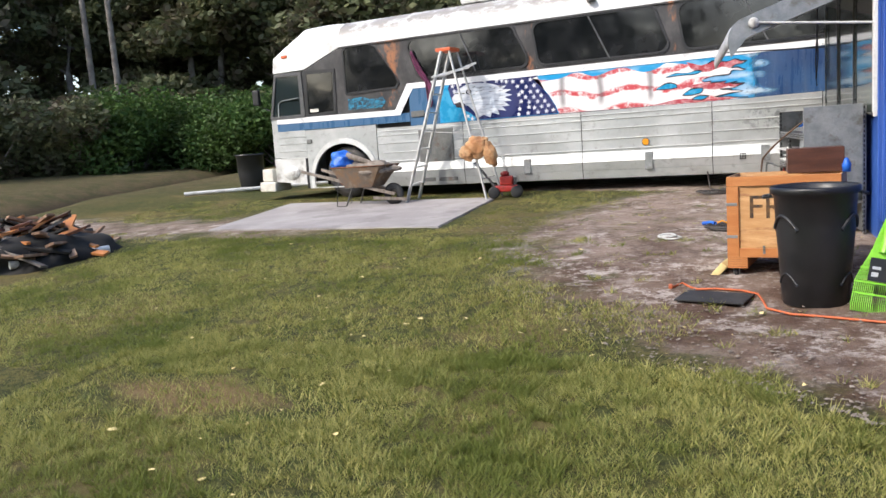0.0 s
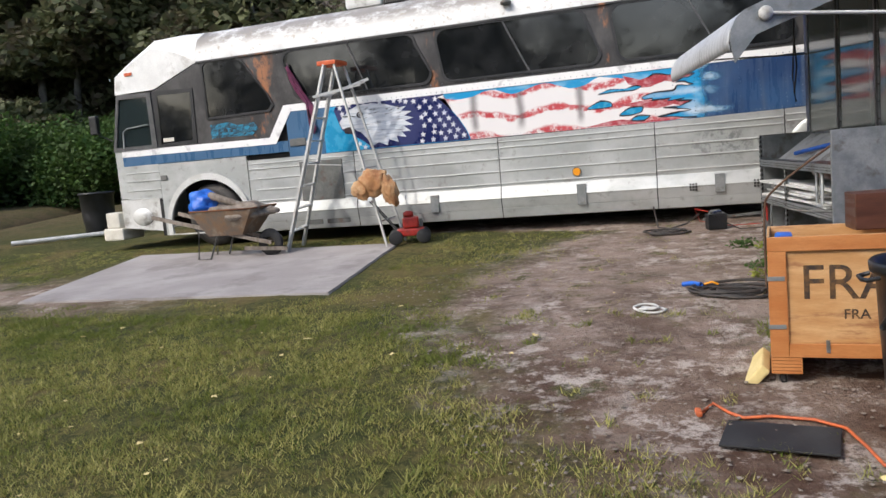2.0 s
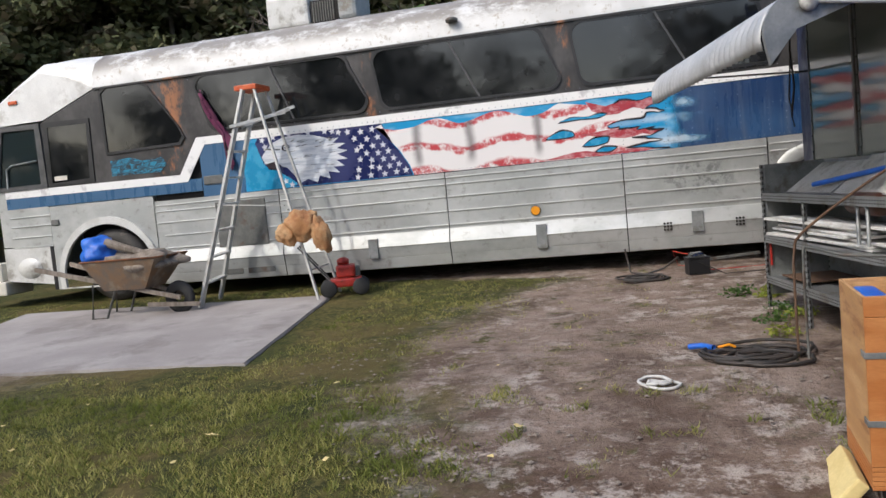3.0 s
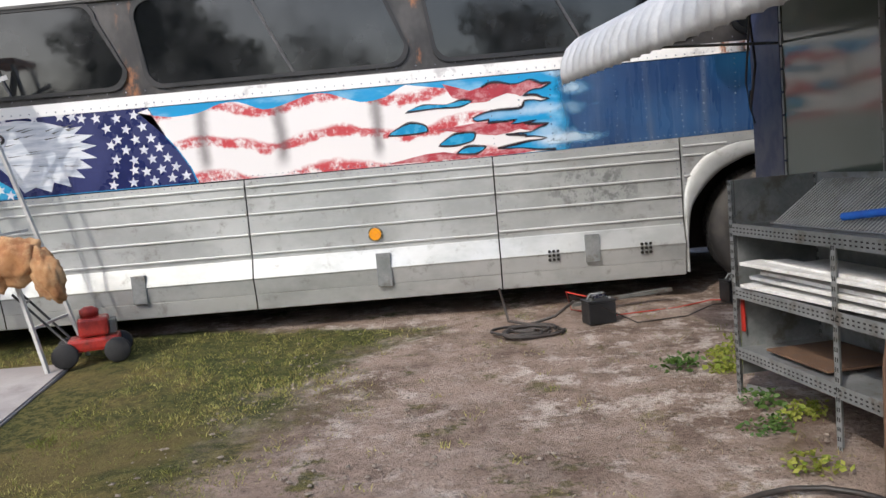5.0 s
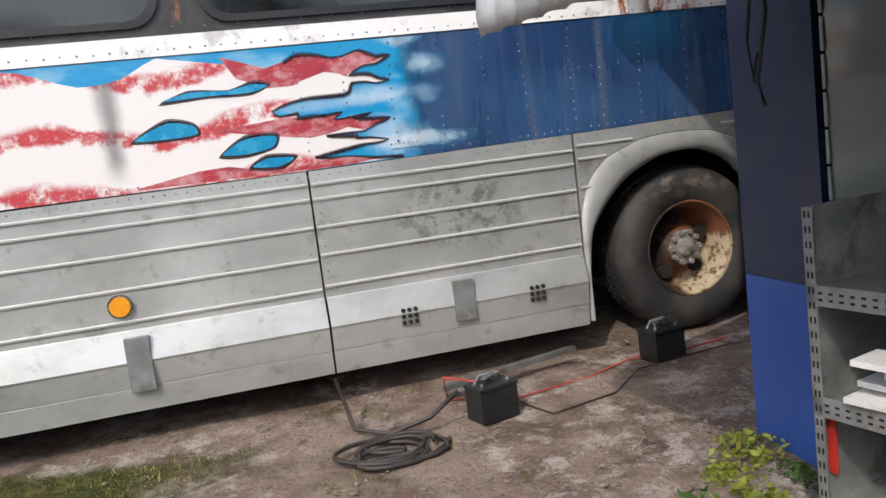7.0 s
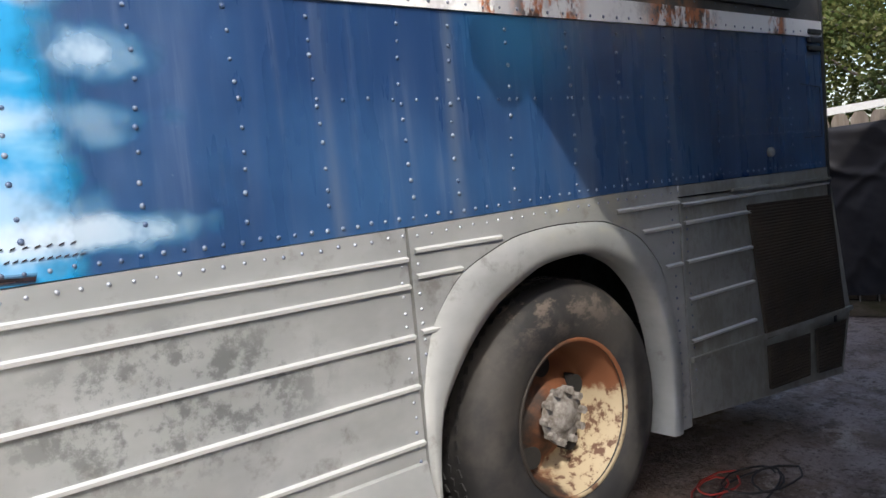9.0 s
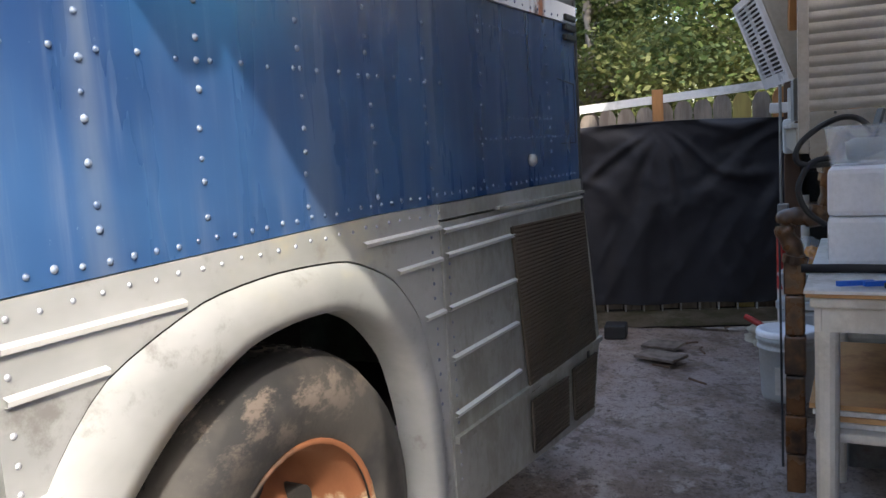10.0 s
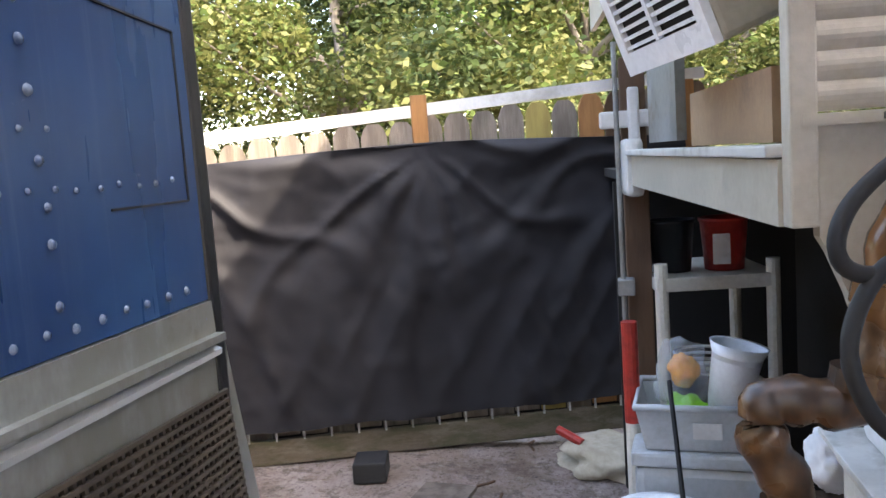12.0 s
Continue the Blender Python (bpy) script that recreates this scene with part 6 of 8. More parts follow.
solo("blue_connector", bm, "blue_tarp", "blue and black cable connector on the dirt", "plug", smooth=True)
solo("yellow_ribbon", tube(B(), [(-1.42, 9.05, gz(9) + 0.06), (-1.36, 8.98, gz(9) + 0.09), (-1.32, 9.04, gz(9) + 0.06)], 0.01, 5), M["amber"], "yellow tie on the coiled cable", "tie")
coil("crumpled_wrapper", -1.82, 8.42, 0.04, 0.10, 3, 0.010, "white_light", "crumpled pale wrapper on the dirt", 4)
coil("cable_coil", -1.95, 12.15, 0.1, 0.25, 6, 0.011, "cable_black", "black cable coiled on the ground by the bus", 7, 0.6)
solo("battery_cable", tube(B(), [(-2.1, 12.6, 0.75), (-2.05, 12.5, 0.5), (-1.9, 12.35, 0.49), (-1.7, 12.3, 0.55), (-1.55, 12.28, 0.66)], 0.012, 6), "cable_black", "black cable from the bus to the battery", "cable", smooth=True)
solo("battery_cable", tube(B(), [(-1.45, 12.3, 0.68), (-1.6, 12.35, 0.72), (-1.55, 12.5, 0.55), (-1.2, 12.5, 0.48), (-0.7, 12.6, 0.48), (-0.4, 12.7, 0.5), (-0.1, 12.7, 0.48), (0.3, 12.75, 0.5)], 0.005, 5), "cable_red", "thin red cable between the batteries", "cable", smooth=True)
solo("battery_cable", tube(B(), [(-1.35, 12.25, 0.6), (-1.1, 12.2, 0.47), (-0.7, 12.3, 0.47), (-0.45, 12.5, 0.5), (0.2, 12.6, 0.5), (0.6, 12.5, 0.5)], 0.005, 5), "cable_black", "thin dark cable between the batteries", "cable", smooth=True)
solo("metal_bar", box(B(), -0.42, 0.42, -0.02, 0.02, 0, 0.03), "galv_dark", "grey metal bar under the bus side", "bar", at=pose(-1.1, 12.75, 0.56, 0, -3, 8))


coil("loose_cable", 1.20, 12.81, 0.12, 0.3, 3, 0.005, "cable_black", "thin black cable looping over the dirt by the rear wheel", 12, 0.5)
coil("loose_cable", 1.05, 12.93, 0.08, 0.2, 2, 0.005, "cable_red", "thin red cable looping over the dirt by the rear wheel", 15, 0.5)


def battery(x, y, rz):
    b = thing("car_battery", pose(x, y, gz(y) + 0.005, 0, 0, rz) @ Matrix.Scale(0.85, 4), "black car battery with cables standing on the dirt beside the bus", "battery", "batteries beside the bus")
    part("case", box(B(), -0.13, 0.13, -0.09, 0.09, 0, 0.19, bevel=0.008), "black_plastic", b)
    part("lid", box(B(), -0.135, 0.135, -0.095, 0.095, 0.192, 0.215, bevel=0.006), "black_plastic", b)
    for s in (-1, 1):
        part("terminal", rod(B(), (s * 0.09, -0.05, 0.215), (s * 0.09, -0.05, 0.235), 0.01), "galv", b)
    part("clamp", beam(B(), (-0.06, 0, 0.235), (0.07, 0.02, 0.25), 0.05, 0.03), "chrome", b, "bright metal clamp")
    part("carry_strap", tube(B(), [(-0.1, 0.03, 0.21), (-0.06, 0.03, 0.26), (0.06, 0.03, 0.265), (0.1, 0.03, 0.21)], 0.008), "galv", b)


battery(-1.36, 12.35, 15)
battery(-0.2, 12.66, 12)


# ladder, wheelbarrow, mower and the jacket on the ladder
def ladder():
    A1, A2 = Vector((-7.06, 12.03, gz(12.05))), Vector((-7.16, 12.66, gz(12.6)))
    C1, C2 = Vector((-5.55, 12.08, gz(12.1))), Vector((-5.50, 12.62, gz(12.6)))
    T1, T2 = Vector((-6.28, 12.2, 2.97)), Vector((-6.28, 12.5, 2.97))
    l = thing("step_ladder", pose(-6.4, 12.3, 0.45), "tall aluminium step ladder with an orange top standing on the slab", "ladder")
    for a, b in ((A1, T1), (A2, T2)):
        part("rail", beam(B(), a, b + Vector((0.0, 0, 0)), 0.03, 0.075, (0, 1, 0)), "alu", l, world=True)
    for a, b in ((C1, T1), (C2, T2)):
        part("rear_rail", beam(B(), a, b + Vector((0.14, 0, 0)), 0.025, 0.035, (0, 1, 0)), "alu", l, world=True)
    for k in range(1, 8):
        t = k / 8.3
        a, b = A1.lerp(T1, t), A2.lerp(T2, t)
        part("step", beam(B(), a, b, 0.09, 0.02), "alu", l, world=True)
    for k in (1, 3, 5):
        t = k / 7
        part("rear_brace", beam(B(), C1.lerp(T1, t), C2.lerp(T2, t), 0.02, 0.02), "alu", l, world=True)
    part("top_cap", box(B(), -6.38, -6.10, 12.17, 12.54, 2.96, 3.02, bevel=0.012), "orange_plastic", l, "orange plastic top cap", world=True)
    part("spreader", beam(B(), A1.lerp(T1, 0.48), C1.lerp(T1, 0.45), 0.01, 0.03, (0, 1, 0)), "alu", l, world=True)
    for k in range(3):
        t = Vector((-6.45 + 0.02 * k, 12.1 + 0.1 * k, 2.55))
        solo("wood_strip", beam(B(), t, t + Vector((0.6, 0.25, 0.12 + 0.04 * k)), 0.02, 0.035), "white_light", "pale strip laid across the ladder steps", "strip", "strips on the ladder")


ladder()


def crumpled(name, m, sx, sy, sz, mat, label, cat, seed, strength=0.35, sub=4):
    bm = B()
    bmesh.ops.create_icosphere(bm, subdivisions=sub, radius=1.0)
    for v in bm.verts:
        p = v.co.copy()
        k = 1 + strength * noise.noise(p * 1.7 + Vector((seed, 0, 0))) + strength * 0.5 * abs(noise.noise(p * 4.5 + Vector((0, seed, 0))))
        v.co = Vector((p.x * sx * k, p.y * sy * k, p.z * sz * k))
    return solo(name, bm, mat, label, cat, at=m, smooth=True)


M["tan_cloth"] = worn("stained_tan_cloth", (0.34, 0.16, 0.06), (0.5, 0.33, 0.18), 5, 0.9, bump=0.6, fine=30, dirt=(0.22, 0.08, 0.03), amount=0.8)


def jacket():
    j = thing("stained_jacket", pose(-5.62, 12.0, 1.30), "orange-brown stained jacket hung over the ladder rail", "jacket")
    for nm, c, s, r in (("body", (0, 0, 0.04), (0.21, 0.10, 0.16), 0), ("sleeve", (0.22, -0.02, -0.07), (0.10, 0.08, 0.20), -18), ("sleeve", (-0.2, 0, -0.05), (0.13, 0.08, 0.12), 30)):
        bm = B()
        bmesh.ops.create_icosphere(bm, subdivisions=4, radius=1.0)
        for v in bm.verts:
            p = v.co.copy()
            k = 1 + 0.35 * noise.noise(p * 2.1 + Vector(c) * 9) + 0.25 * abs(noise.noise(p * 5 + Vector(c) * 3))
            v.co = Vector((p.x * s[0] * k, p.y * s[1] * k, p.z * s[2] * k))
        bm.transform(Matrix.Translation(c) @ Matrix.Rotation(radians(r), 4, "Y"))
        part(nm, bm, "tan_cloth", j, smooth=True)


jacket()
bm = B()
rows = []
for i in range(15):
    t = i / 14
    rows.append([bm.verts.new((-7.22 + 0.36 * t + 0.03 * math.sin(k * 2), YS - 0.03 - 0.03 * abs(math.sin(k * 1.9 + 4 * t)), 3.15 - 0.62 * t ** 0.8 - 0.03 * k * (1 + 2.0 * (t > 0.75)))) for k in range(6)])
for a, b in zip(rows, rows[1:]):
    for k in range(5):
        bm.faces.new((a[k], a[k + 1], b[k + 1], b[k]))
cl = solo("purple_curtain", bm, "purple_cloth", "dark purple curtain hanging out of the bus window", "curtain", smooth=True)
cl.modifiers.new("thick", "SOLIDIFY").thickness = 0.008


def wheelbarrow():
    w = thing("wheelbarrow", pose(-7.75, 11.85, gz(11.85)), "rusty wheelbarrow with wooden handles and a full tray", "wheelbarrow")
    def tray(t, sc):
        return [(-0.62 * sc, -0.30 * sc, t), (0.58 * sc, -0.30 * sc, t), (0.58 * sc, 0.30 * sc, t), (-0.62 * sc, 0.30 * sc, t)]
    bm = B()
    lo = [(-0.30, -0.22, 0.34), (0.24, -0.2, 0.34), (0.24, 0.2, 0.34), (-0.30, 0.22, 0.34)]
    hi = [(-0.50, -0.33, 0.70), (0.50, -0.33, 0.70), (0.50, 0.33, 0.70), (-0.50, 0.33, 0.70)]
    a, b = [bm.verts.new(p) for p in lo], [bm.verts.new(p) for p in hi]
    bm.faces.new(a)
    for i in range(4):
        bm.faces.new((a[i], a[(i + 1) % 4], b[(i + 1) % 4], b[i]))
    M["barrow_paint"] = worn("rusted_grey_brown_steel", (0.13, 0.10, 0.075), (0.2, 0.12, 0.065), 7, 0.8, bump=0.4, dirt=(0.24, 0.2, 0.15), amount=0.7)
    t = part("tray", bm, "barrow_paint", w, "rusty steel tray")
    t.modifiers.new("thick", "SOLIDIFY").thickness = 0.008
    part("rim", tube(B(), hi, 0.012, 6, True), "rust", w)
    for s in (-1, 1):
        part("handle", beam(B(), (-1.15, s * 0.3, 0.66), (0.62, s * 0.1, 0.2), 0.04, 0.05), "grey_wood", w, "weathered wooden handle")
        part("leg", tube(B(), [(-0.45, s * 0.22, 0.42), (-0.5, s * 0.22, 0.02), (-0.3, s * 0.22, 0.02), (-0.15, s * 0.2, 0.38)], 0.014), "galv_dark", w)
    t = part("wheel", lathe(B(), [(0.08, -0.03), (0.14, -0.035), (0.18, -0.03), (0.195, 0), (0.18, 0.03), (0.14, 0.035), (0.08, 0.03)], 24, Matrix.Translation((0.55, 0, 0.195)) @ Matrix.Rotation(radians(90), 4, "X")), "black_rubber", w, "black wheel")
    part("front_guard", beam(B(), (0.25, -0.2, 0.15), (0.8, 0.0, 0.1), 0.03, 0.05), "grey_wood", w)


wheelbarrow()
crumpled("blue_bag", pose(-8.2, 11.8, 1.24), 0.22, 0.18, 0.17, "blue_tarp", "crumpled bright blue tarp bag on the wheelbarrow load", "bag", 3)
crumpled("rubble", pose(-7.7, 11.85, 1.08), 0.5, 0.26, 0.13, "grey_wood", "heap of pale rubble in the wheelbarrow tray", "debris", 5, 0.5)
solo("log", rod(B(), (-0.3, 0, 0.05), (0.3, 0.05, -0.05), 0.055, 0.04), "grey_wood", "short pale log on the wheelbarrow load", "log", at=pose(-7.75, 11.75, 1.24, 0, 10, 0))


def mower():
    m = thing("red_mower", pose(-5.33, 12.42, gz(12.42), 0, 0, 20) @ Matrix.Scale(0.86, 4), "small red push tiller with black wheels on the grass", "tiller")
    part("deck", box(B(), -0.22, 0.22, -0.15, 0.15, 0.12, 0.24, bevel=0.03), "red_paint", m)
    part("engine", box(B(), -0.12, 0.14, -0.12, 0.12, 0.25, 0.42, bevel=0.03), "red_paint", m, "red engine block")
    part("fuel_tank", lathe(B(), [(0, 0), (0.08, 0), (0.085, 0.06), (0.04, 0.09), (0, 0.09)], 14, Matrix.Translation((-0.02, 0, 0.425))), "red_paint", m)
    part("engine_fins", box(B(), 0.145, 0.2, -0.08, 0.08, 0.26, 0.38), "galv_dark", m)
    for x, y in ((-0.24, -0.19), (-0.24, 0.19), (0.2, -0.19), (0.2, 0.19)):
        part("wheel", lathe(B(), [(0, -0.025), (0.10, -0.025), (0.115, -0.015), (0.115, 0.015), (0.10, 0.025), (0, 0.025)], 18, Matrix.Translation((x, y, 0.115)) @ Matrix.Rotation(radians(90), 4, "X")), "black_rubber", m)
    for s in (-1, 1):
        part("handle", tube(B(), [(-0.2, s * 0.13, 0.2), (-0.52, s * 0.14, 0.62), (-0.6, s * 0.14, 0.72)], 0.012), "black_plastic", m, "black tube handle")
    part("handle_bar", rod(B(), (-0.52, -0.14, 0.62), (-0.52, 0.14, 0.62), 0.012), "black_plastic", m)


mower()
# things by the bus front
d = thing("black_drum", pose(-13.4, 15.4, gz(15.4, -13.4) + 0.0), "black plastic barrel standing on the grass beyond the bus", "barrel")
part("body", lathe(B(), [(0, 0), (0.26, 0), (0.28, 0.05), (0.32, 0.45), (0.33, 0.85), (0.36, 0.86), (0.36, 0.9), (0.3, 0.9), (0, 0.88)], 28), "black_plastic", d)
solo("white_pole", rod(B(), (0, 0, 0.03), (2.6, 2.3, 0.05), 0.045), "white_light", "long white pole lying on the grass", "pole", at=pose(-14.2, 13.9, gz(14, -14) + 0.02))


# the burn pile
rnd = random.Random(21)
for k in range(80):
    a, r = rnd.uniform(0, math.tau), 1.15 * rnd.random() ** 0.7
    m = pose(-10.35 + r * math.cos(a) * 0.9, 7.05 + r * math.sin(a), gz(7.0) + 0.05 + (1.2 - r) * 0.58 * rnd.uniform(0.7, 1.0), rnd.uniform(-22, 22), rnd.uniform(-25, 25), rnd.uniform(0, 180))
    l, w = rnd.uniform(0.3, 0.9), rnd.uniform(0.06, 0.17)
    mat, lab = rnd.choice((("ply_dark", "splintered orange-brown board on the burn pile"), ("cardwood", "pale brown broken board on the burn pile"), ("cardwood", "pale brown broken board on the burn pile"), ("dark_wood", "charred dark board on the burn pile"), ("dark", "burnt black wood on the burn pile"), ("grey_wood", "grey weathered board on the burn pile")))
    solo("scrap_board", box(B(), -l / 2, l / 2, -w / 2, w / 2, 0, 0.035, bevel=0.003), mat, lab, "board", "scrap boards on the burn pile", at=m)
crumpled("ash_mound", pose(-10.3, 7.2, gz(7.0)), 1.0, 1.15, 0.45, "dark", "black heap of ash under the scrap boards", "ash", 9)
solo("white_pipe", rod(B(), (-0.35, 0, 0.03), (0.35, 0.1, 0.05), 0.03), "white_light", "pale pipe lying beside the burn pile", "pipe", at=pose(-9.45, 6.95, gz(7) + 0.01, 0, 0, 62) @ Matrix.Scale(1.8, 4))


# the fence with its black sheeting
FD = pose(5.42, 12.1, 0, 0, 0, 18)  # its y runs along the fence
fence = thing("wooden_fence", FD, "weathered picket fence with a white cap strip behind the yard", "fence")
M["yellow_wood"] = worn("yellowed_wood", (0.42, 0.33, 0.1), (0.3, 0.22, 0.08), 6, 0.9, stretch=(3, 3, 0.4))
M["fresh_wood"] = worn("orange_wood", (0.42, 0.2, 0.07), (0.3, 0.14, 0.06), 6, 0.9, stretch=(3, 3, 0.4))
meshes = {}
ends = lambda i: -0.32 + i * 0.142


def picket_mesh(mat):
    bm = B()
    pts = [(-0.066, 0.0), (0.066, 0.0), (0.066, 1.62), (0.05, 1.665), (0.03, 1.69), (-0.03, 1.69), (-0.05, 1.665), (-0.066, 1.62)]
    a = [bm.verts.new((0.0, x, z)) for x, z in pts]
    b = [bm.verts.new((0.016, x, z)) for x, z in pts]
    bm.faces.new(a), bm.faces.new(b[::-1])
    for i in range(len(pts)):
        bm.faces.new((a[i], b[i], b[(i + 1) % len(pts)], a[(i + 1) % len(pts)]))
    bmesh.ops.recalc_face_normals(bm, faces=bm.faces)
    me = bpy.data.meshes.new("picket")
    bm.to_mesh(me)
    bm.free()
    me.materials.append(M[mat])
    return me


for k in ("grey_wood", "yellow_wood", "fresh_wood", "brown_wood"):
    meshes[k] = picket_mesh(k)
for i in range(42):
    kind_ = {4: "fresh_wood", 3: "brown_wood", 6: "yellow_wood", 2: "grey_wood"}.get(i, "grey_wood")
    o = new("picket", meshes[kind_])
    o.parent = fence
    o.matrix_basis = pose(0.0 + 0.002 * (i % 2), ends(i), 0.66 + 0.008 * math.sin(i * 2.1), 0, 0, 0.8 * math.sin(i * 3.3)) @ Matrix.Diagonal((1, 1, 1 - 0.0058 * i, 1))
part("rail", box(B(), 0.02, 0.06, -0.4, 5.6, 1.6, 1.69), "grey_wood", fence)
part("cap_strip", beam(B(), (0.09, -0.4, 2.40), (0.09, 5.6, 1.98), 0.06, 0.06), "white_paint", fence, "bright white cap strip")
M["mossy_wood"] = worn("mossy_wood", (0.13, 0.105, 0.075), (0.075, 0.075, 0.04), 5, 0.9, stretch=(1, 1, 3), bump=0.7, fine=40, dirt=(0.2, 0.17, 0.14))
part("bottom_board", box(B(), -0.05, -0.01, -0.4, 5.6, 0.53, 0.66, bevel=0.008), "mossy_wood", fence, "mossy brown bottom board")
part("bottom_backing", box(B(), 0.03, 0.05, -0.4, 5.6, 0.5, 0.8), "dark", fence)
for y in (-0.25, 1.15, 3.5):
    part("fence_post", box(B(), -0.055, -0.012, y - 0.04, y + 0.04, 1.95, 2.36, bevel=0.004), "fresh_wood", fence, "orange-brown fence post")


def sheeting():
    bm = B()
    NY, NZ = 150, 60
    y0, y1, z0, z1 = -0.22, 3.1, 0.72, 2.12
    rows = []
    for i in range(NY + 1):
        y = y0 + (y1 - y0) * i / NY
        row = []
        for j in range(NZ + 1):
            t = j / NZ
            zt = z1 + 0.05 * math.cos((y - 1.15) * 2.2) * 0.4 - 0.02
            z = z0 + (zt - z0) * t + 0.008 * math.sin(y * 9) * (1 - t)
            u, v = y - 1.15, 1 - t
            fold = 0.0
            wb = 0.22 * noise.noise(Vector((y * 1.7, z * 1.7, 9)))
            for ua, sg, amp in ((0.0, 1, 0.028), (0.0, -1, 0.028), (-1.37, 1, 0.024), (1.2, -1, 0.028), (1.9, -1, 0.02)):
                du, dv = (u - ua) * sg, 1.4 * v + 0.03
                if du > -0.1:
                    r_ = math.hypot(du, dv)
                    ph = math.atan2(dv, du + 0.1 + 0.5 * dv * du) + wb * 0.9
                    s_ = 0.5 + 0.5 * math.sin(ph * 17 + 3 * ua + 3.5 * noise.noise(Vector((ph * 3, ua, r_ * 0.7))))
                    fold += amp * s_ ** 2.5 * min(1, r_ * 3) * math.exp(-(r_ / 1.5) ** 2) * min(1, (du + 0.1) * 5)
            rg = noise.noise(Vector(((y + 0.5 * z) * 2.6 + wb * 2, (z - 0.45 * abs(u)) * 5.5, 2)))
            fold += 0.005 * max(0, 1 - 4 * abs(rg)) + 0.003 * max(0, 1 - 5 * abs(noise.noise(Vector((y * 5 - z * 3, z * 9 + y * 2, 4)))))
            n = 0.030 * noise.noise(Vector((y * 2.2, z * 1.6 - y, 0))) + 0.014 * noise.noise(Vector((y * 6 + z * 4, z * 4, 5)))
            drape = 0.0
            for ua, slope in ((0.0, 0.55), (0.0, -0.5), (-1.3, 0.6), (1.9, -0.7), (0.95, 0.15)):
                along = (u - ua) - slope * v * 1.4
                drape += 0.016 * math.exp(-(((along * 5.0) % 1.0 - 0.5) / 0.16) ** 2) * math.exp(-(along / 0.55) ** 2) * min(1, v * 4 + 0.15) * (0.4 + noise.noise(Vector((along * 4, v * 2, ua + 2))))
            row.append(bm.verts.new((-0.075 - fold * 1.4 - drape * 1.2 - n * 0.25, y, z)))
        rows.append(row)
    for a, b in zip(rows, rows[1:]):
        for k in range(NZ):
            bm.faces.new((a[k], b[k], b[k + 1], a[k + 1]))
    s = part("sheet", bm, "black_cloth", cloth, smooth=True)


cloth = thing("black_sheeting", FD, "wrinkled black sheeting stretched over the wooden fence", "sheet")
sheeting()
bm = B()
tube(bm, [(-0.085, y, 2.12 + 0.05 * math.cos((y - 1.15) * 2.2) * 0.4 - 0.025) for y in np.linspace(-0.22, 3.1, 40)], 0.008, 5)
part("hem", bm, "black_cloth", cloth)
bm = B()
for k in range(22):
    part("tie", rod(B(), (-0.06, -0.1 + 0.14 * k, 0.66), (-0.06, -0.1 + 0.14 * k, 0.74), 0.006, seg=5), "white_light", cloth)

# the beige trailer at the end, with its window air conditioner
RVM = pose(2.28, 12.01, 0, 0, 0, 6)  # x runs along its north wall, -y along its west wall
rv = thing("beige_trailer", RVM, "old beige ribbed metal camper trailer with a curved skirt", "trailer")
bm = B()
prof = [(0.006 * abs(math.sin(math.pi * k / 6)), 2.065 + 0.042 * k / 6) for k in range(40 * 6 + 1)]
for (d0, z0), (d1, z1) in zip(prof, prof[1:]):
    bm.faces.new([bm.verts.new(p) for p in ((-d0, -0.035, z0), (-d0, -3.5, z0), (-d1, -3.5, z1), (-d1, -0.035, z1))])
bmesh.ops.remove_doubles(bm, verts=bm.verts, dist=1e-5)
part("wall", bm, "beige", rv, "ribbed beige metal wall")
part("wall", box(B(), 0.004, 0.03, -3.5, 0.0, 2.065, 3.8), "beige", rv)
part("wall", box(B(), 0.87, 1.3, -0.03, -0.005, 2.04, 2.62), "galv", rv)
part("wall", box(B(), 0.03, 3.0, -0.03, -0.005, 2.62, 3.8), "beige", rv)
part("wall", box(B(), 0.01, 3.0, -3.5, -3.47, 1.4, 3.8), "beige", rv)
part("roof", box(B(), -0.03, 3.0, -3.5, 0.0, 3.8, 3.86), "white_light", rv)
part("corner_trim", box(B(), -0.010, 0.03, -0.034, 0.006, 1.90, 3.8, bevel=0.004), "beige", rv)
edge_ = [(-0.036, 1.885), (-0.05, 1.86), (-0.075, 1.80), (-0.10, 1.72), (-0.13, 1.60), (-0.20, 1.48), (-0.34, 1.36), (-0.6, 1.25)]
bm = B()
va = [bm.verts.new((0.0, y, z)) for y, z in [(-0.036, 2.06), *edge_, (-3.5, 1.1), (-3.5, 2.06)]]
vb = [bm.verts.new((0.025, v.co.y, v.co.z)) for v in va]
bm.faces.new(va), bm.faces.new(vb[::-1])
for i in range(len(va)):
    bm.faces.new((va[i], vb[i], vb[(i + 1) % len(va)], va[(i + 1) % len(va)]))
bmesh.ops.recalc_face_normals(bm, faces=bm.faces)
part("skirt", bm, "beige", rv, "smooth beige lower skirt with a curved cut")
part("bump_strip", box(B(), -0.012, 0.0, -3.4, -0.01, 2.045, 2.062), "beige", rv)
for k in range(9):
    part("screw", box(B(), -0.0155, -0.0125, -0.13 - 0.16 * k, -0.12 - 0.16 * k, 2.048, 2.058, bevel=0.001), "galv_dark", rv)
part("side_sill", box(B(), 0.03, 1.75, -0.02, 0.012, 1.90, 2.0), "beige", rv, "grey-beige side sill")
part("moulding", box(B(), 0.03, 1.6, -0.02, 0.03, 2.003, 2.022, bevel=0.004), "white_light", rv, "dull white ledge")
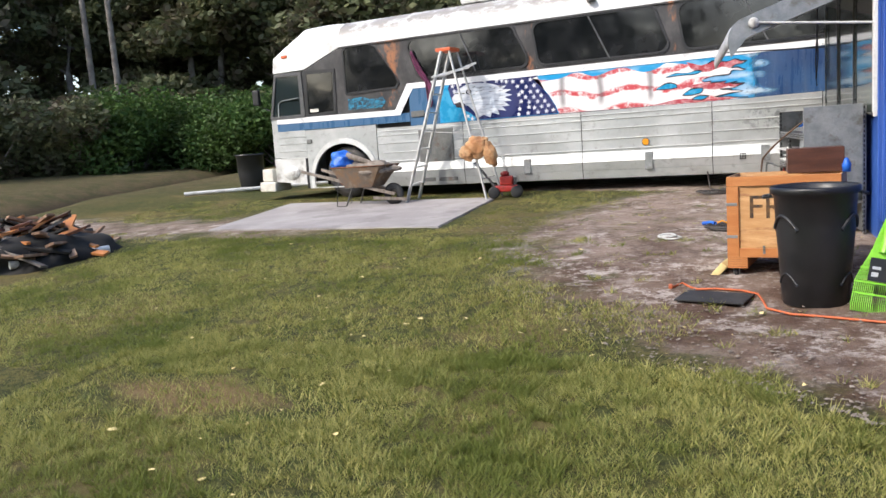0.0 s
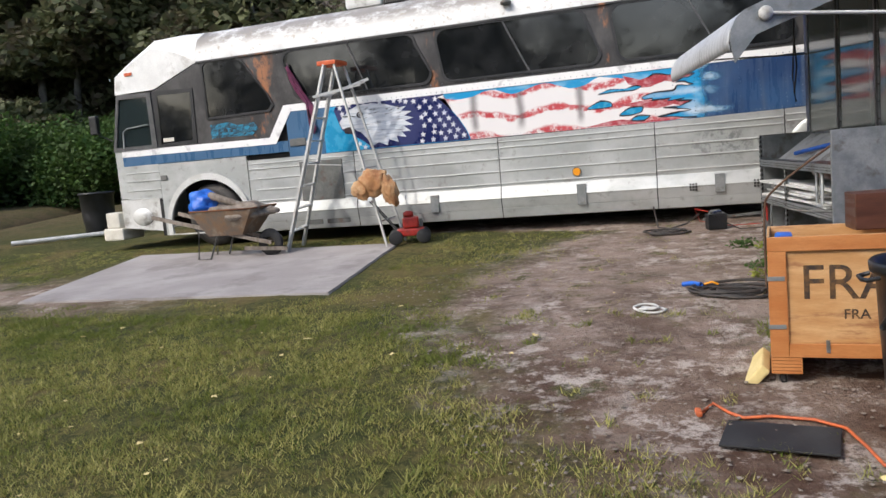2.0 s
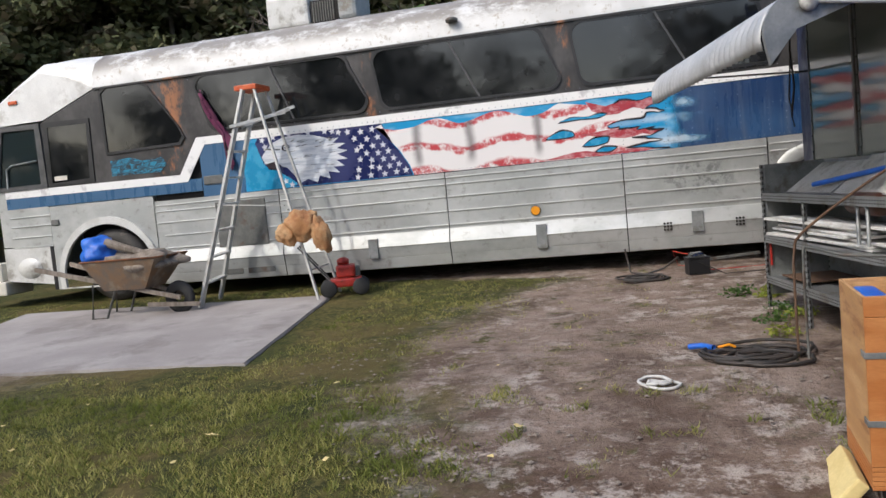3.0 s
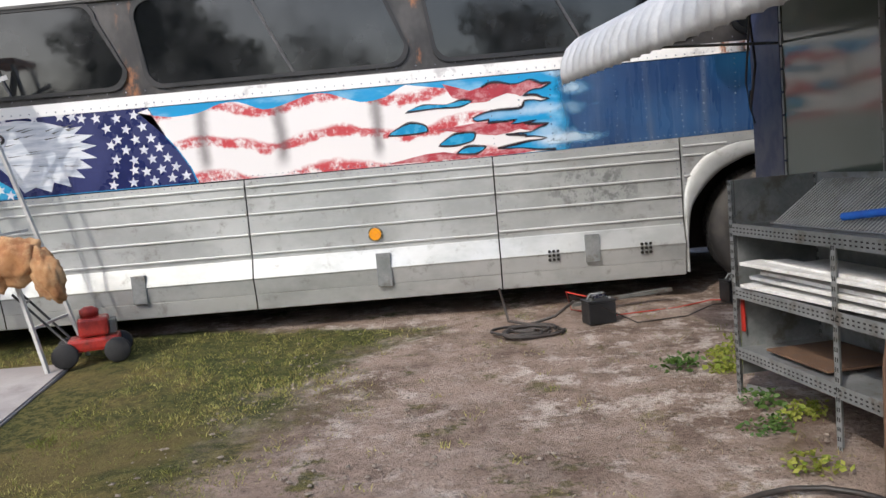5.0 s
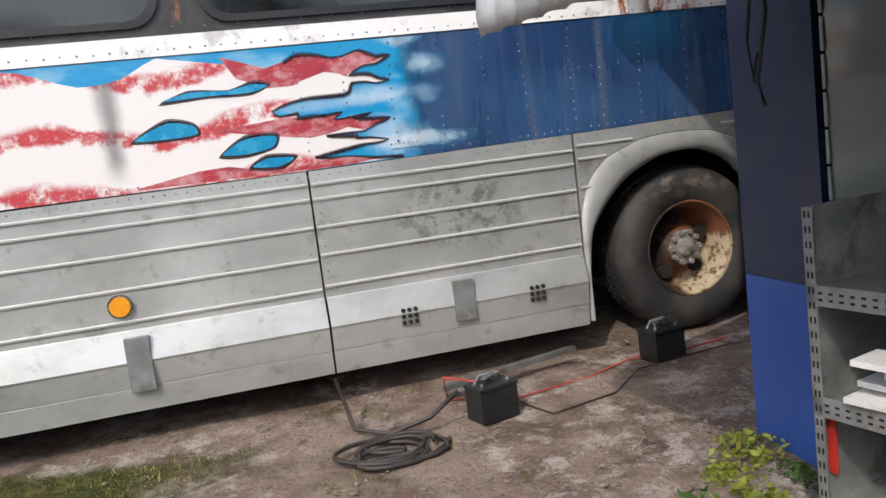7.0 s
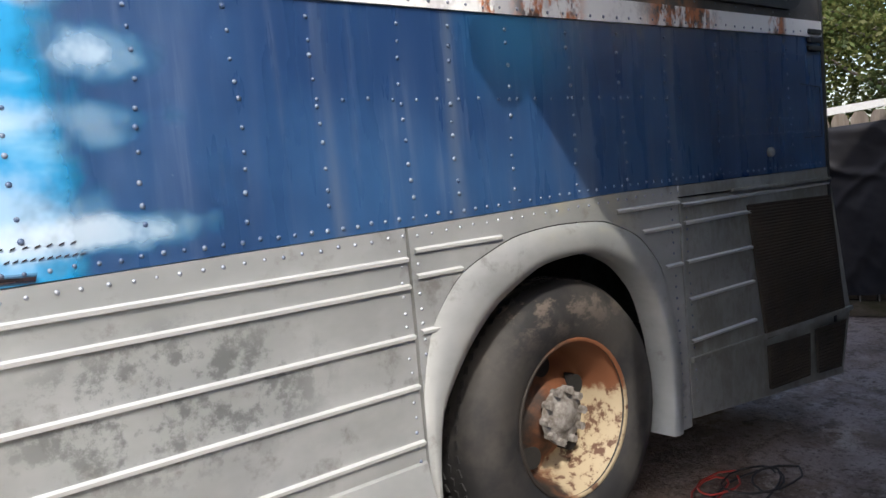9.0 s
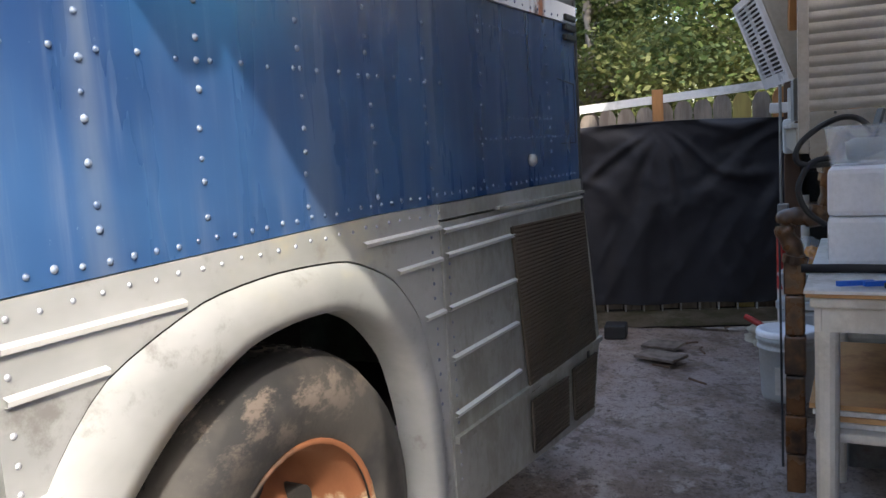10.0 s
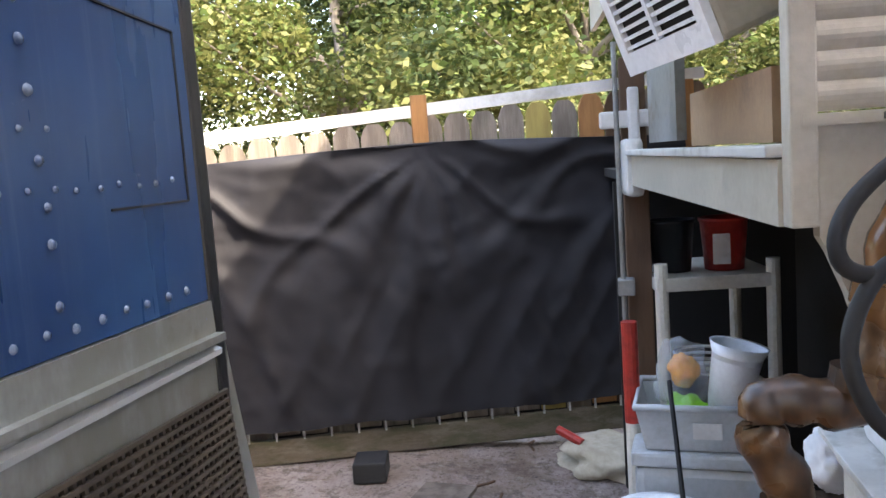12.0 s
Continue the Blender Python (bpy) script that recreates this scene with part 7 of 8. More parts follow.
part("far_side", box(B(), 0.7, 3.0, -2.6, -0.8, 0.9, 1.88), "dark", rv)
# Added dark sheet, no trailer part: hides the bright background below the floor.
part("dark_blocker", box(B(), 2.45, 2.48, -1.3, -0.02, 0.3, 1.88), "dark", rv)
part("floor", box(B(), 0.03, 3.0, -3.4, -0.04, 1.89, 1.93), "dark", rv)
M["cardboard"] = worn("stained_brown_board", (0.26, 0.15, 0.08), (0.36, 0.23, 0.13), 5, 0.85, dirt=(0.1, 0.06, 0.04))
part("cardboard_panel", box(B(), 0.2, 0.84, -0.05, -0.034, 2.024, 2.15), "cardboard", rv, "brown cardboard panel")
part("end_cap", box(B(), 1.58, 1.76, -0.03, 0.03, 1.86, 2.06, bevel=0.02), "white_light", rv, "torn white end cap")

ex = Vector((-0.94, -0.34, 0.03)).normalized()
ez = Vector((-0.40, 0.20, 0.89))
ez = (ez - ez.dot(ex) * ex).normalized()
ey = ez.cross(ex)
ACM = Matrix(((ex.x, ey.x, ez.x, 2.99), (ex.y, ey.y, ez.y, 12.19), (ex.z, ey.z, ez.z, 2.20), (0, 0, 0, 1)))
acu = thing("window_air_conditioner", ACM, "tilted white window air conditioner with dark louvres on the trailer wall", "air conditioner")
part("case", box(B(), 0.0, 0.41, 0.0, 0.3, 0, 0.42, bevel=0.012), "beige", acu, "white metal case")
part("grille_frame", ring_plate(B(), [(0.035, 0.05), (0.375, 0.05), (0.375, 0.39), (0.035, 0.39)], [(0.0, 0.0), (0.41, 0.0), (0.41, 0.42), (0.0, 0.42)], -0.02, -0.002), "white_plastic", acu, "white grille frame")
part("grille_backing", box(B(), 0.036, 0.374, -0.005, -0.001, 0.051, 0.389), "dark", acu)
for k in range(16):
    for x0, x1 in ((0.036, 0.19), (0.205, 0.374)):
        part("slat", box(B(), x0, x1, -0.017, -0.007, 0.056 + k * 0.021, 0.064 + k * 0.021), "white_plastic", acu)
part("centre_bar", box(B(), 0.19, 0.205, -0.019, -0.006, 0.051, 0.389), "white_plastic", acu)
solo("wood_blocking", box(B(), 0, 0.07, 0, 0.05, 0, 0.34, bevel=0.003), "fresh_wood", "orange-brown wooden block propping the air conditioner", "block", at=RVM @ pose(0.20, -0.02, 2.40, 0, -12, 4))

# the dark gate post with its latch
gp = thing("gate_post", pose(4.07, 12.17, 0.5), "dark brown wooden post with a white bracket beside the trailer", "post")
part("post", box(B(), -0.045, 0.045, -0.045, 0.045, 0, 1.85, bevel=0.006), "brown_wood", gp)
part("latch", box(B(), -0.09, -0.05, -0.12, 0.12, 1.60, 1.66, bevel=0.01), "white_light", gp, "white bracket")
part("latch_arm", box(B(), -0.10, -0.06, -0.02, 0.02, 1.54, 1.74, bevel=0.01), "white_light", gp)
part("pipe", rod(B(), (-0.09, 0.06, 0.1), (-0.09, 0.06, 1.90), 0.009), "galv", gp, "thin white pipe")
part("clamp", box(B(), -0.12, -0.05, 0.02, 0.08, 1.0, 1.06, bevel=0.006), "galv", gp)
solo("red_tube", rod(B(), (0, 0, 0), (0, 0, 0.36), 0.028, seg=14), "red_paint", "red tube standing by the gate post", "tube", at=pose(3.85, 12.22, 1.07))
solo("tube_stand", rod(B(), (0, 0, 0), (0, 0, 0.56), 0.026, seg=12), "cream_plastic", "cream pipe under the red tube", "pipe", at=pose(3.85, 12.22, 0.51))


def plastic_table(name, m, w, d, h, mat, label, leg=0.03, lower=None, cat="table"):
    t = thing(name, m, label, cat)
    part("tabletop", box(B(), 0, w, 0, d, h - 0.03, h, bevel=0.008), mat, t)
    part("apron", box(B(), 0.01, w - 0.01, d - 0.03, d - 0.012, h - 0.10, h - 0.031), mat, t)
    part("apron", box(B(), 0.012, 0.03, 0.01, d - 0.031, h - 0.10, h - 0.031), mat, t)
    for x in (leg + 0.01, w - leg - 0.01):
        for y in (leg + 0.01, d - leg - 0.01):
            part("leg", rod(B(), (x, y, 0), (x, y, h - 0.10), leg * 0.8, leg, seg=14), mat, t)
    if lower:
        part("lower_shelf", box(B(), 0.08, w + 0.05, 0.02, d - 0.005, lower - 0.03, lower, bevel=0.01), mat, t)
    return t


TM = pose(1.26, 11.36, 0.52)
plastic_table("work_table", TM, 1.18, 0.56, 1.0, "cream_plastic", "cream plastic work table loaded with a cooler and tools", 0.034, 0.58)
for k in range(2):
    solo("board", box(B(), 0.0, 1.2, 0.0, 0.58, 0, 0.010, bevel=0.002), "ply" if k == 0 else "white_board", "thin worn board laid on the work table", "board", "boards on the table", at=TM @ pose(-0.01, -0.01 + 0.005 * k, 1.002 + 0.011 * k, 0, 0, 0.4 * k))
for k in range(4):
    solo("board", box(B(), 0.0, 0.8, 0.0, 0.44, 0, 0.016, bevel=0.002), "ply" if k % 2 else "white_board", "flat board stored on the lower table shelf", "board", "boards under the table", at=TM @ pose(0.12, 0.1 + 0.01 * k, 0.583 + 0.018 * k))


def cooler():
    c = thing("foam_cooler", TM @ pose(0.42, 0.05, 1.0255), "white foam cooler in two stacked halves on the work table", "cooler")
    for z0, z1 in ((0.0, 0.16), (0.162, 0.318)):
        part("shell", box(B(), 0, 0.72, 0, 0.48, z0, z1, bevel=0.018), "white_plastic", c)
    for z0, z1 in ((0.02, 0.13), (0.19, 0.29)):
        part("raised_panel", box(B(), -0.006, 0.0, 0.12, 0.30, z0, z1, bevel=0.002), "white_plastic", c)
        part("raised_panel", box(B(), 0.15, 0.65, 0.48, 0.485, z0, z1, bevel=0.002), "white_plastic", c)


cooler()
M["sack_tan"] = worn("tan_sack_cloth", (0.5, 0.45, 0.35), (0.36, 0.31, 0.23), 9, 0.85)


def open_box(w, d, h, k):
    bm = B()
    lo = [(k, k, 0), (w - k, k, 0), (w - k, d - k, 0), (k, d - k, 0)]
    hi = [(0, 0, h), (w, 0, h), (w, d, h), (0, d, h)]
    a, b = [bm.verts.new(p) for p in lo], [bm.verts.new(p) for p in hi]
    bm.faces.new(a)
    for i in range(4):
        bm.faces.new((a[i], a[(i + 1) % 4], b[(i + 1) % 4], b[i]))
    return bm, hi


cb = thing("clear_bin", pose(1.84, 11.56, 1.865, 0, 0, 4), "clear plastic bin of small parts on the cooler", "bin")
bm, hi = open_box(0.26, 0.34, 0.13, 0.02)
part("bin_body", bm, "clear", cb).modifiers.new("thick", "SOLIDIFY").thickness = 0.003
part("rim", tube(B(), hi, 0.006, 6, True), "clear", cb)
solo("metal_fitting", lathe(B(), [(0, 0), (0.03, 0), (0.04, 0.03), (0.028, 0.09), (0.015, 0.16), (0, 0.16)], 16, Matrix.Rotation(radians(80), 4, "X")), "galv", "grey metal fitting in the clear bin", "fitting", at=pose(1.93, 11.84, 1.91), smooth=True)
solo("putty_knife", beam(B(), (0, 0, 0), (0.04, -0.05, 0.17), 0.03, 0.012), "galv_dark", "dark putty knife standing in the clear bin", "knife", at=pose(2.0, 11.78, 1.88))
solo("black_hose", tube(B(), smooth3([(1.98, 11.76, 1.9), (2.05, 11.76, 1.97), (2.10, 11.80, 2.02), (2.11, 11.86, 2.03), (2.09, 11.93, 2.0), (2.07, 11.99, 1.95), (2.06, 12.01, 1.90), (2.06, 11.99, 1.868), (2.08, 11.92, 1.862), (2.1, 11.80, 1.875)]), 0.011, 8), "black_rubber", "thick black hose looping over the cooler", "hose", smooth=True)
solo("black_hose", tube(B(), smooth3([(2.10, 11.88, 1.885), (2.07, 11.95, 1.875), (2.055, 11.99, 1.82), (2.045, 12.0, 1.76), (2.05, 11.97, 1.69), (2.06, 11.91, 1.64)]), 0.011, 8), "black_rubber", "thick black hose hanging beside the cooler", "hose", smooth=True)
rnd = random.Random(4)
for k in range(11):
    x, y = rnd.uniform(0.03, 0.2), rnd.uniform(0.05, 0.42)
    solo("hand_tool", beam(B(), (0, 0, 0.012), (rnd.uniform(-0.05, 0.05), rnd.uniform(0.04, 0.12), 0.014), 0.014, 0.014), rnd.choice(("black_plastic", "galv", "blue_tarp", "galv_dark")), "small worn hand tool on the work table", "tool", "tools on the work table", at=TM @ pose(x, y, 1.0235))
solo("black_bar", tube(B(), [(0.28, 0.60, 1.04), (0.29, 0.45, 1.04), (0.28, 0.25, 1.04), (0.29, 0.02, 1.04)], 0.014, 8), "black_rubber", "black rubber bar on the work table", "bar", at=TM, smooth=True)
solo("white_tube", rod(B(), (0, 0, 0), (0.0, 0.5, 0.0), 0.028, seg=12), "cream_plastic", "cream plastic tube end under the table", "tube", at=TM @ pose(1.2, 0.08, 0.61))

# rack by the fence, buckets, tubs and the downpipe
RM = pose(4.0, 11.69, 0.5, 0, 0, 8)
rack = thing("plastic_rack", RM, "cream plastic rack holding buckets beside the trailer", "rack")
for z in (1.06, 0.62):
    part("shelf", box(B(), 0, 0.5, 0, 0.43, z - 0.05, z, bevel=0.006), "cream_plastic", rack)
for x in (0.02, 0.48):
    for y in (0.02, 0.41):
        part("leg", rod(B(), (x, y, 0), (x, y, 1.11), 0.024, seg=12), "cream_plastic", rack)
BUCK = [(0, 0), (0.07, 0), (0.085, 0.18), (0.09, 0.18), (0.09, 0.192), (0.08, 0.192), (0.066, 0.02), (0, 0.02)]
for nm, x, y, mat, lab in (("black_bucket", 4.12, 12.05, "black_plastic", "small black bucket on the cream rack"), ("red_tub", 4.13, 11.86, "red_paint", "red paint tub on the cream rack")):
    solo(nm, lathe(B(), BUCK, 24), mat, lab, "bucket", at=pose(x, y, 1.562))
solo("pale_label", box(B(), -0.002, 0, -0.03, 0.03, 0, 0.11), "white_board", "pale paper label on the red tub", "label", at=pose(4.042, 11.88, 1.59))
b = thing("white_bucket", pose(3.44, 12.16, 0.54), "white plastic bucket with a lid standing on the dirt", "bucket")
part("body", lathe(B(), [(0, 0), (0.13, 0), (0.135, 0.02), (0.148, 0.28), (0.157, 0.285), (0.157, 0.295), (0.15, 0.30), (0.152, 0.325), (0.162, 0.33), (0.16, 0.345), (0.153, 0.35), (0.155, 0.37)], 32), "grey_plastic", b)
part("lid", lathe(B(), [(0, 0.372), (0.12, 0.372), (0.13, 0.385), (0.155, 0.385), (0.162, 0.37), (0.162, 0.355)], 32), "white_plastic", b, "pale ribbed lid")
part("paper_label", box(B(), -0.155, -0.146, -0.05, 0.05, 0.05, 0.2), "white_board", b)
gt = thing("grey_tub", pose(3.60, 11.83, 1.04, 0, 0, -6), "pale grey plastic tub full of bottles and bags", "storage tub")
bm, hi = open_box(0.34, 0.39, 0.15, 0.03)
part("tub_body", bm, "grey_plastic", gt).modifiers.new("thick", "SOLIDIFY").thickness = 0.005
part("rim", tube(B(), hi, 0.012, 6, True), "grey_plastic", gt)
lt = thing("lower_tub", pose(3.6, 11.80, 0.515, 0, 0, -6), "large grey lidded tub under the smaller tub", "storage tub")
part("tub_body", box(B(), 0.01, 0.39, 0.01, 0.43, 0, 0.47, bevel=0.03), "grey_plastic", lt)
part("lid", box(B(), 0, 0.4, 0, 0.44, 0.471, 0.52, bevel=0.012), "grey_plastic", lt)
solo("paper_tag", box(B(), -0.003, 0, 0, 0.09, 0, 0.055), "white_board", "small red and white paper tag on the tub", "tag", at=pose(3.615, 11.95, 1.09, 0, -8, -6))
crumpled("plastic_bag", pose(3.76, 12.06, 1.26), 0.09, 0.08, 0.12, M["clear"], "clear plastic bag with yellow contents in the tub", "bag", 6)
crumpled("yellow_packet", pose(3.76, 12.05, 1.28), 0.045, 0.045, 0.05, "amber", "yellow packet inside the clear bag", "packet", 8)
crumpled("green_bottle", pose(3.74, 12.04, 1.15), 0.07, 0.07, 0.05, "green_plastic", "crushed bright green bottle in the tub", "bottle", 12)
crumpled("dark_bag", pose(3.80, 11.99, 1.16), 0.08, 0.1, 0.08, "black_plastic", "crumpled dark bag in the tub", "bag", 13)
solo("white_pitcher", lathe(B(), [(0, 0), (0.06, 0), (0.08, 0.22), (0.095, 0.26), (0.085, 0.255), (0.055, 0.02), (0, 0.02)], 24), "white_plastic", "white plastic pitcher tilted in the tub", "pitcher", at=pose(3.72, 11.93, 1.12, 12, 0, 0), smooth=True)
solo("coiled_wire", tube(B(), [(4.16 + 0.12 * math.cos(a), 11.93 + 0.12 * math.sin(a), 1.13 + 0.004 * a) for a in np.linspace(0, 30, 90)], 0.006, 5), "white_light", "coil of pale wire on the rack", "wire")
crumpled("cream_sack", pose(4.95, 12.28, 0.50), 0.20, 0.28, 0.11, "sack_tan", "slumped cream sack on the dirt by the fence", "sack", 14, 0.5)
crumpled("white_sack", pose(3.1, 11.75, 1.23), 0.06, 0.06, 0.08, "white_plastic", "small crumpled white plastic bag", "bag", 15)
solo("red_fitting", rod(B(), (0, 0, 0), (0.06, 0.12, 0.05), 0.022), "red_paint", "red fitting on the cream sack", "fitting", at=pose(4.9, 12.45, 0.60))


def gutter():
    g = thing("brown_downpipe", pose(2.24, 12.03, 0.52), "mottled brown downpipe with an elbow standing beside the trailer", "downpipe")
    for k in range(6):
        w = 0.036 + (0.004 if k % 2 else 0)
        part("pipe_section", box(B(), -0.03, 0.03, -w, w, 0.165 * k, 0.165 * (k + 1) - 0.004, bevel=0.008), "brown_gutter", g)
    path = smooth3([(0, 0, 0.93), (0, 0, 1.0), (0, 0.035, 1.07), (0, 0.03, 1.13), (0, -0.03, 1.135), (0, -0.085, 1.13), (0, -0.12, 1.18), (0, -0.13, 1.28), (0, -0.15, 1.38), (0, -0.2, 1.45)])
    bm = B()
    tube(bm, path, [0.034 + 0.005 * (k // 2 % 2) for k in range(len(path))], 9)
    part("elbow", bm, "brown_gutter", g, "brown ribbed elbow")
    for z, y in ((0.95, 0.0), (1.15, -0.10), (1.27, -0.13)):
        part("collar", rod(B(), (0, y, z), (0, y - 0.005, z + 0.03), 0.049, seg=16), "brown_gutter", g)


gutter()
solo("thin_rod", rod(B(), (2.95, 12.15, 1.48), (2.45, 12.1, 0.53), 0.006, seg=6), "black_plastic", "thin dark rod leaning beside the bucket", "rod")
solo("wire_crate", box(B(), 0, 0.3, 0, 0.3, 0, 0.5, bevel=0.01), "galv_dark", "dark wire crate under the work table", "crate", at=pose(2.6, 11.55, 0.52, 0, 0, 8))
for x, y, l, a in ((4.3, 12.75, 0.16, 20), (3.9, 12.9, 0.12, 80), (4.6, 12.85, 0.1, 140), (3.6, 12.62, 0.14, 60), (5.0, 12.7, 0.12, 10)):
    solo("broken_stick", tube(B(), [(0, 0, 0), (l * 0.5, 0.02, 0.012), (l, -0.01, 0.004)], 0.007, 5), "brown_wood", "short broken brown stick on the dirt", "stick", "sticks on the dirt", at=pose(x, y, 0.525, 0, 0, a))
solo("black_block", box(B(), -0.09, 0.09, -0.08, 0.08, 0, 0.10, bevel=0.012), "black_rubber", "black block on the dirt by the fence", "block", at=pose(4.62, 13.45, 0.53, 0, 0, 10))
for k, (x, y, w) in enumerate(((4.1, 13.0, 0.3), (4.4, 13.05, 0.25))):
    solo("scrap_plank", box(B(), -w / 2, w / 2, -0.1, 0.1, 0, 0.02, bevel=0.004), "dirty_plank", "thin dirty plank on the dirt", "board", "planks on the dirt", at=pose(x, y, 0.535, 0, 0, 70 + 10 * k))


# trees
def leaf_cloud(rnd, blobs, n, size, flat=0.6):
    """Small leaf quads scattered through ellipsoid clumps."""
    verts, faces = [], []
    for _ in range(n):
        cx, cy, cz, r = blobs[rnd.randrange(len(blobs))]
        while True:
            p = Vector((rnd.uniform(-1, 1), rnd.uniform(-1, 1), rnd.uniform(-1, 1)))
            if 0.25 < p.length < 1:
                break
        c = Vector((cx + p.x * r, cy + p.y * r, cz + p.z * r * flat))
        s = size * rnd.uniform(0.6, 1.4)
        u = Vector((rnd.gauss(0, 1), rnd.gauss(0, 1), rnd.gauss(0, 0.5))).normalized() * s
        v = u.cross(Vector((rnd.gauss(0, 1), rnd.gauss(0, 1), rnd.gauss(0, 1)))).normalized() * s * 0.55
        b = len(verts)
        verts += [c - u, c + v, c + u, c - v]
        faces.append((b, b + 1, b + 2, b + 3))
    return verts, faces


def tree(name, seed, h, spread, trunk_r, mat, n, leaf, label, crown0=0.45, bare=False):
    rnd = random.Random(seed)
    t = thing(name, pose(0, 0, -50), label, "tree")
    pts, x, y = [], 0.0, 0.0
    for k in range(9):
        pts.append((x, y, h * 0.85 * k / 8 - 0.1))
        x, y = x + rnd.uniform(-0.12, 0.12) * h / 9, y + rnd.uniform(-0.12, 0.12) * h / 9
    bm = tube(B(), pts, [trunk_r * (1 - 0.75 * k / 8) for k in range(9)], 9)
    blobs = []
    for k in range(16 if not bare else 40):
        t0 = crown0 + (0.95 - crown0) * rnd.random()
        base = Vector(pts[min(8, int(t0 * 8))])
        a = rnd.uniform(0, math.tau)
        l = spread * rnd.uniform(0.5, 1.0) * (1.15 - 0.6 * t0)
        tip = base + Vector((l * math.cos(a), l * math.sin(a), l * rnd.uniform(0.15, 0.7)))
        mid = base.lerp(tip, 0.5) + Vector((0, 0, rnd.uniform(-0.1, 0.2) * l))
        rr = trunk_r * 0.35
        tube(bm, [base, mid, tip], [rr, rr * 0.6, rr * 0.2], 5)
        blobs.append((*tip, spread * rnd.uniform(0.28, 0.45)))
        blobs.append((*mid, spread * rnd.uniform(0.2, 0.35)))
        if bare:
            for _ in range(9):
                s0 = mid.lerp(tip, rnd.random())
                e = s0 + Vector((rnd.gauss(0, 1), rnd.gauss(0, 1), abs(rnd.gauss(0.3, 0.8)))) * l * 0.28
                tube(bm, [s0, s0.lerp(e, 0.5) + Vector((0, 0, 0.08)), e], [0.02, 0.013, 0.006], 3)
    part("trunk", bm, "twig" if bare else "bark", t)
    v, f = leaf_cloud(rnd, blobs, n, leaf)
    me = bpy.data.meshes.new("crown")
    me.from_pydata(v, [], f)
    me.materials.append(M[mat])
    c = new("crown", me)
    c.parent = t
    return t


def bush(name, seed, w, h, mat, n, leaf, label):
    rnd = random.Random(seed)
    t = thing(name, pose(0, 0, -50), label, "bush")
    blobs = [(rnd.uniform(-w, w), rnd.uniform(-w * 0.5, w * 0.5), h * rnd.uniform(0.15, 0.75), h * rnd.uniform(0.25, 0.5)) for _ in range(14)]
    bm = B()
    for b in blobs:
        tube(bm, [(b[0] * 0.3, b[1] * 0.3, -0.1), (b[0] * 0.8, b[1] * 0.8, b[2] * 0.6), b[:3]], [0.05, 0.03, 0.01], 4)
    part("stem", bm, "bark", t, kind="stuff")
    v, f = leaf_cloud(rnd, blobs, n, leaf, 0.9)
    me = bpy.data.meshes.new("foliage")
    me.from_pydata(v, [], f)
    me.materials.append(M[mat])
    c = new("foliage", me)
    c.parent = t
    return t


protos = []


def plant(proto, places, group):
    for i, (x, y, s, rz) in enumerate(places):
        m = pose(x, y, gz(y, x) - 0.02, 0, 0, rz) @ Matrix.Scale(s, 4)
        if i == 0:
            proto.matrix_basis = m
            proto["group"] = group
        else:
            o = copy_thing(proto, Matrix.Identity(4))
            o.matrix_basis = m


R2 = random.Random(77)
dark1 = tree("oak_tree", 1, 13, 4.2, 0.26, "leaf_dark", 9000, 0.22, "tall dark green tree in the dense wood", 0.2)
dark2 = tree("pine_tree", 2, 15, 3.6, 0.2, "leaf_dark", 9000, 0.2, "tall dark tree with a bare lower trunk in the wood", 0.35)
mid1 = tree("broadleaf_tree", 3, 10, 3.8, 0.2, "leaf_mid", 10000, 0.17, "mid-green leafy tree behind the yard", 0.25)
bare1 = tree("bare_tree", 4, 10, 3.6, 0.16, "leaf_dark", 1200, 0.12, "bare grey-brown twiggy tree behind the bus", 0.25, True)
bright = tree("yellow_green_tree", 5, 8, 3.4, 0.16, "leaf_bright", 36000, 0.055, "sunlit yellow-green leafy tree behind the fence", 0.2)
bush1 = bush("wild_bush", 6, 2.6, 3.6, "leaf_mid", 14000, 0.10, "dense mid-green wild bush at the wood's edge")
bush2 = bush("dark_bush", 7, 2.6, 3.4, "leaf_dark", 9000, 0.14, "dense dark green bush at the wood's edge")

wood = []
for i in range(34):  # the wood to the north-west, past the ditch
    t = i / 33
    wood.append((-44 + 40 * t + R2.uniform(-1, 1), 22 + 22 * t ** 0.7 + R2.uniform(0, 10), R2.uniform(0.85, 1.25), R2.uniform(0, 360)))
wood += [(-36 - R2.uniform(0, 8), R2.uniform(2, 26), R2.uniform(0.9, 1.2), R2.uniform(0, 360)) for _ in range(12)]
plant(dark1, wood[::2], "trees of the wood")
plant(dark2, wood[1::2], "trees of the wood")
edge = [(-34 + 26 * k / 13 + R2.uniform(-1, 1), 25 + 12 * k / 13 + R2.uniform(-1, 1.5), R2.uniform(0.75, 1.1), R2.uniform(0, 360)) for k in range(14)]
for x, y, h in ((-33.0, 27.2, 15), (-31.4, 27.3, 14)):
    t = thing("pale_tree", pose(x, y, gz(y, x)), "slender pale grey tree trunk at the wood's edge", "tree", "pale trunks at the wood's edge")
    part("trunk", tube(B(), [(0, 0, -0.1), (0.1, 0, h * 0.3), (-0.1, 0.1, h * 0.6), (0.1, 0, h)], [0.17, 0.15, 0.12, 0.06], 9), "bark", t)
    part("branch", tube(B(), [(-0.05, 0.1, h * 0.55), (0.8, 0.3, h * 0.7), (1.3, 0.3, h * 0.85)], [0.07, 0.045, 0.02], 5), "bark", t)
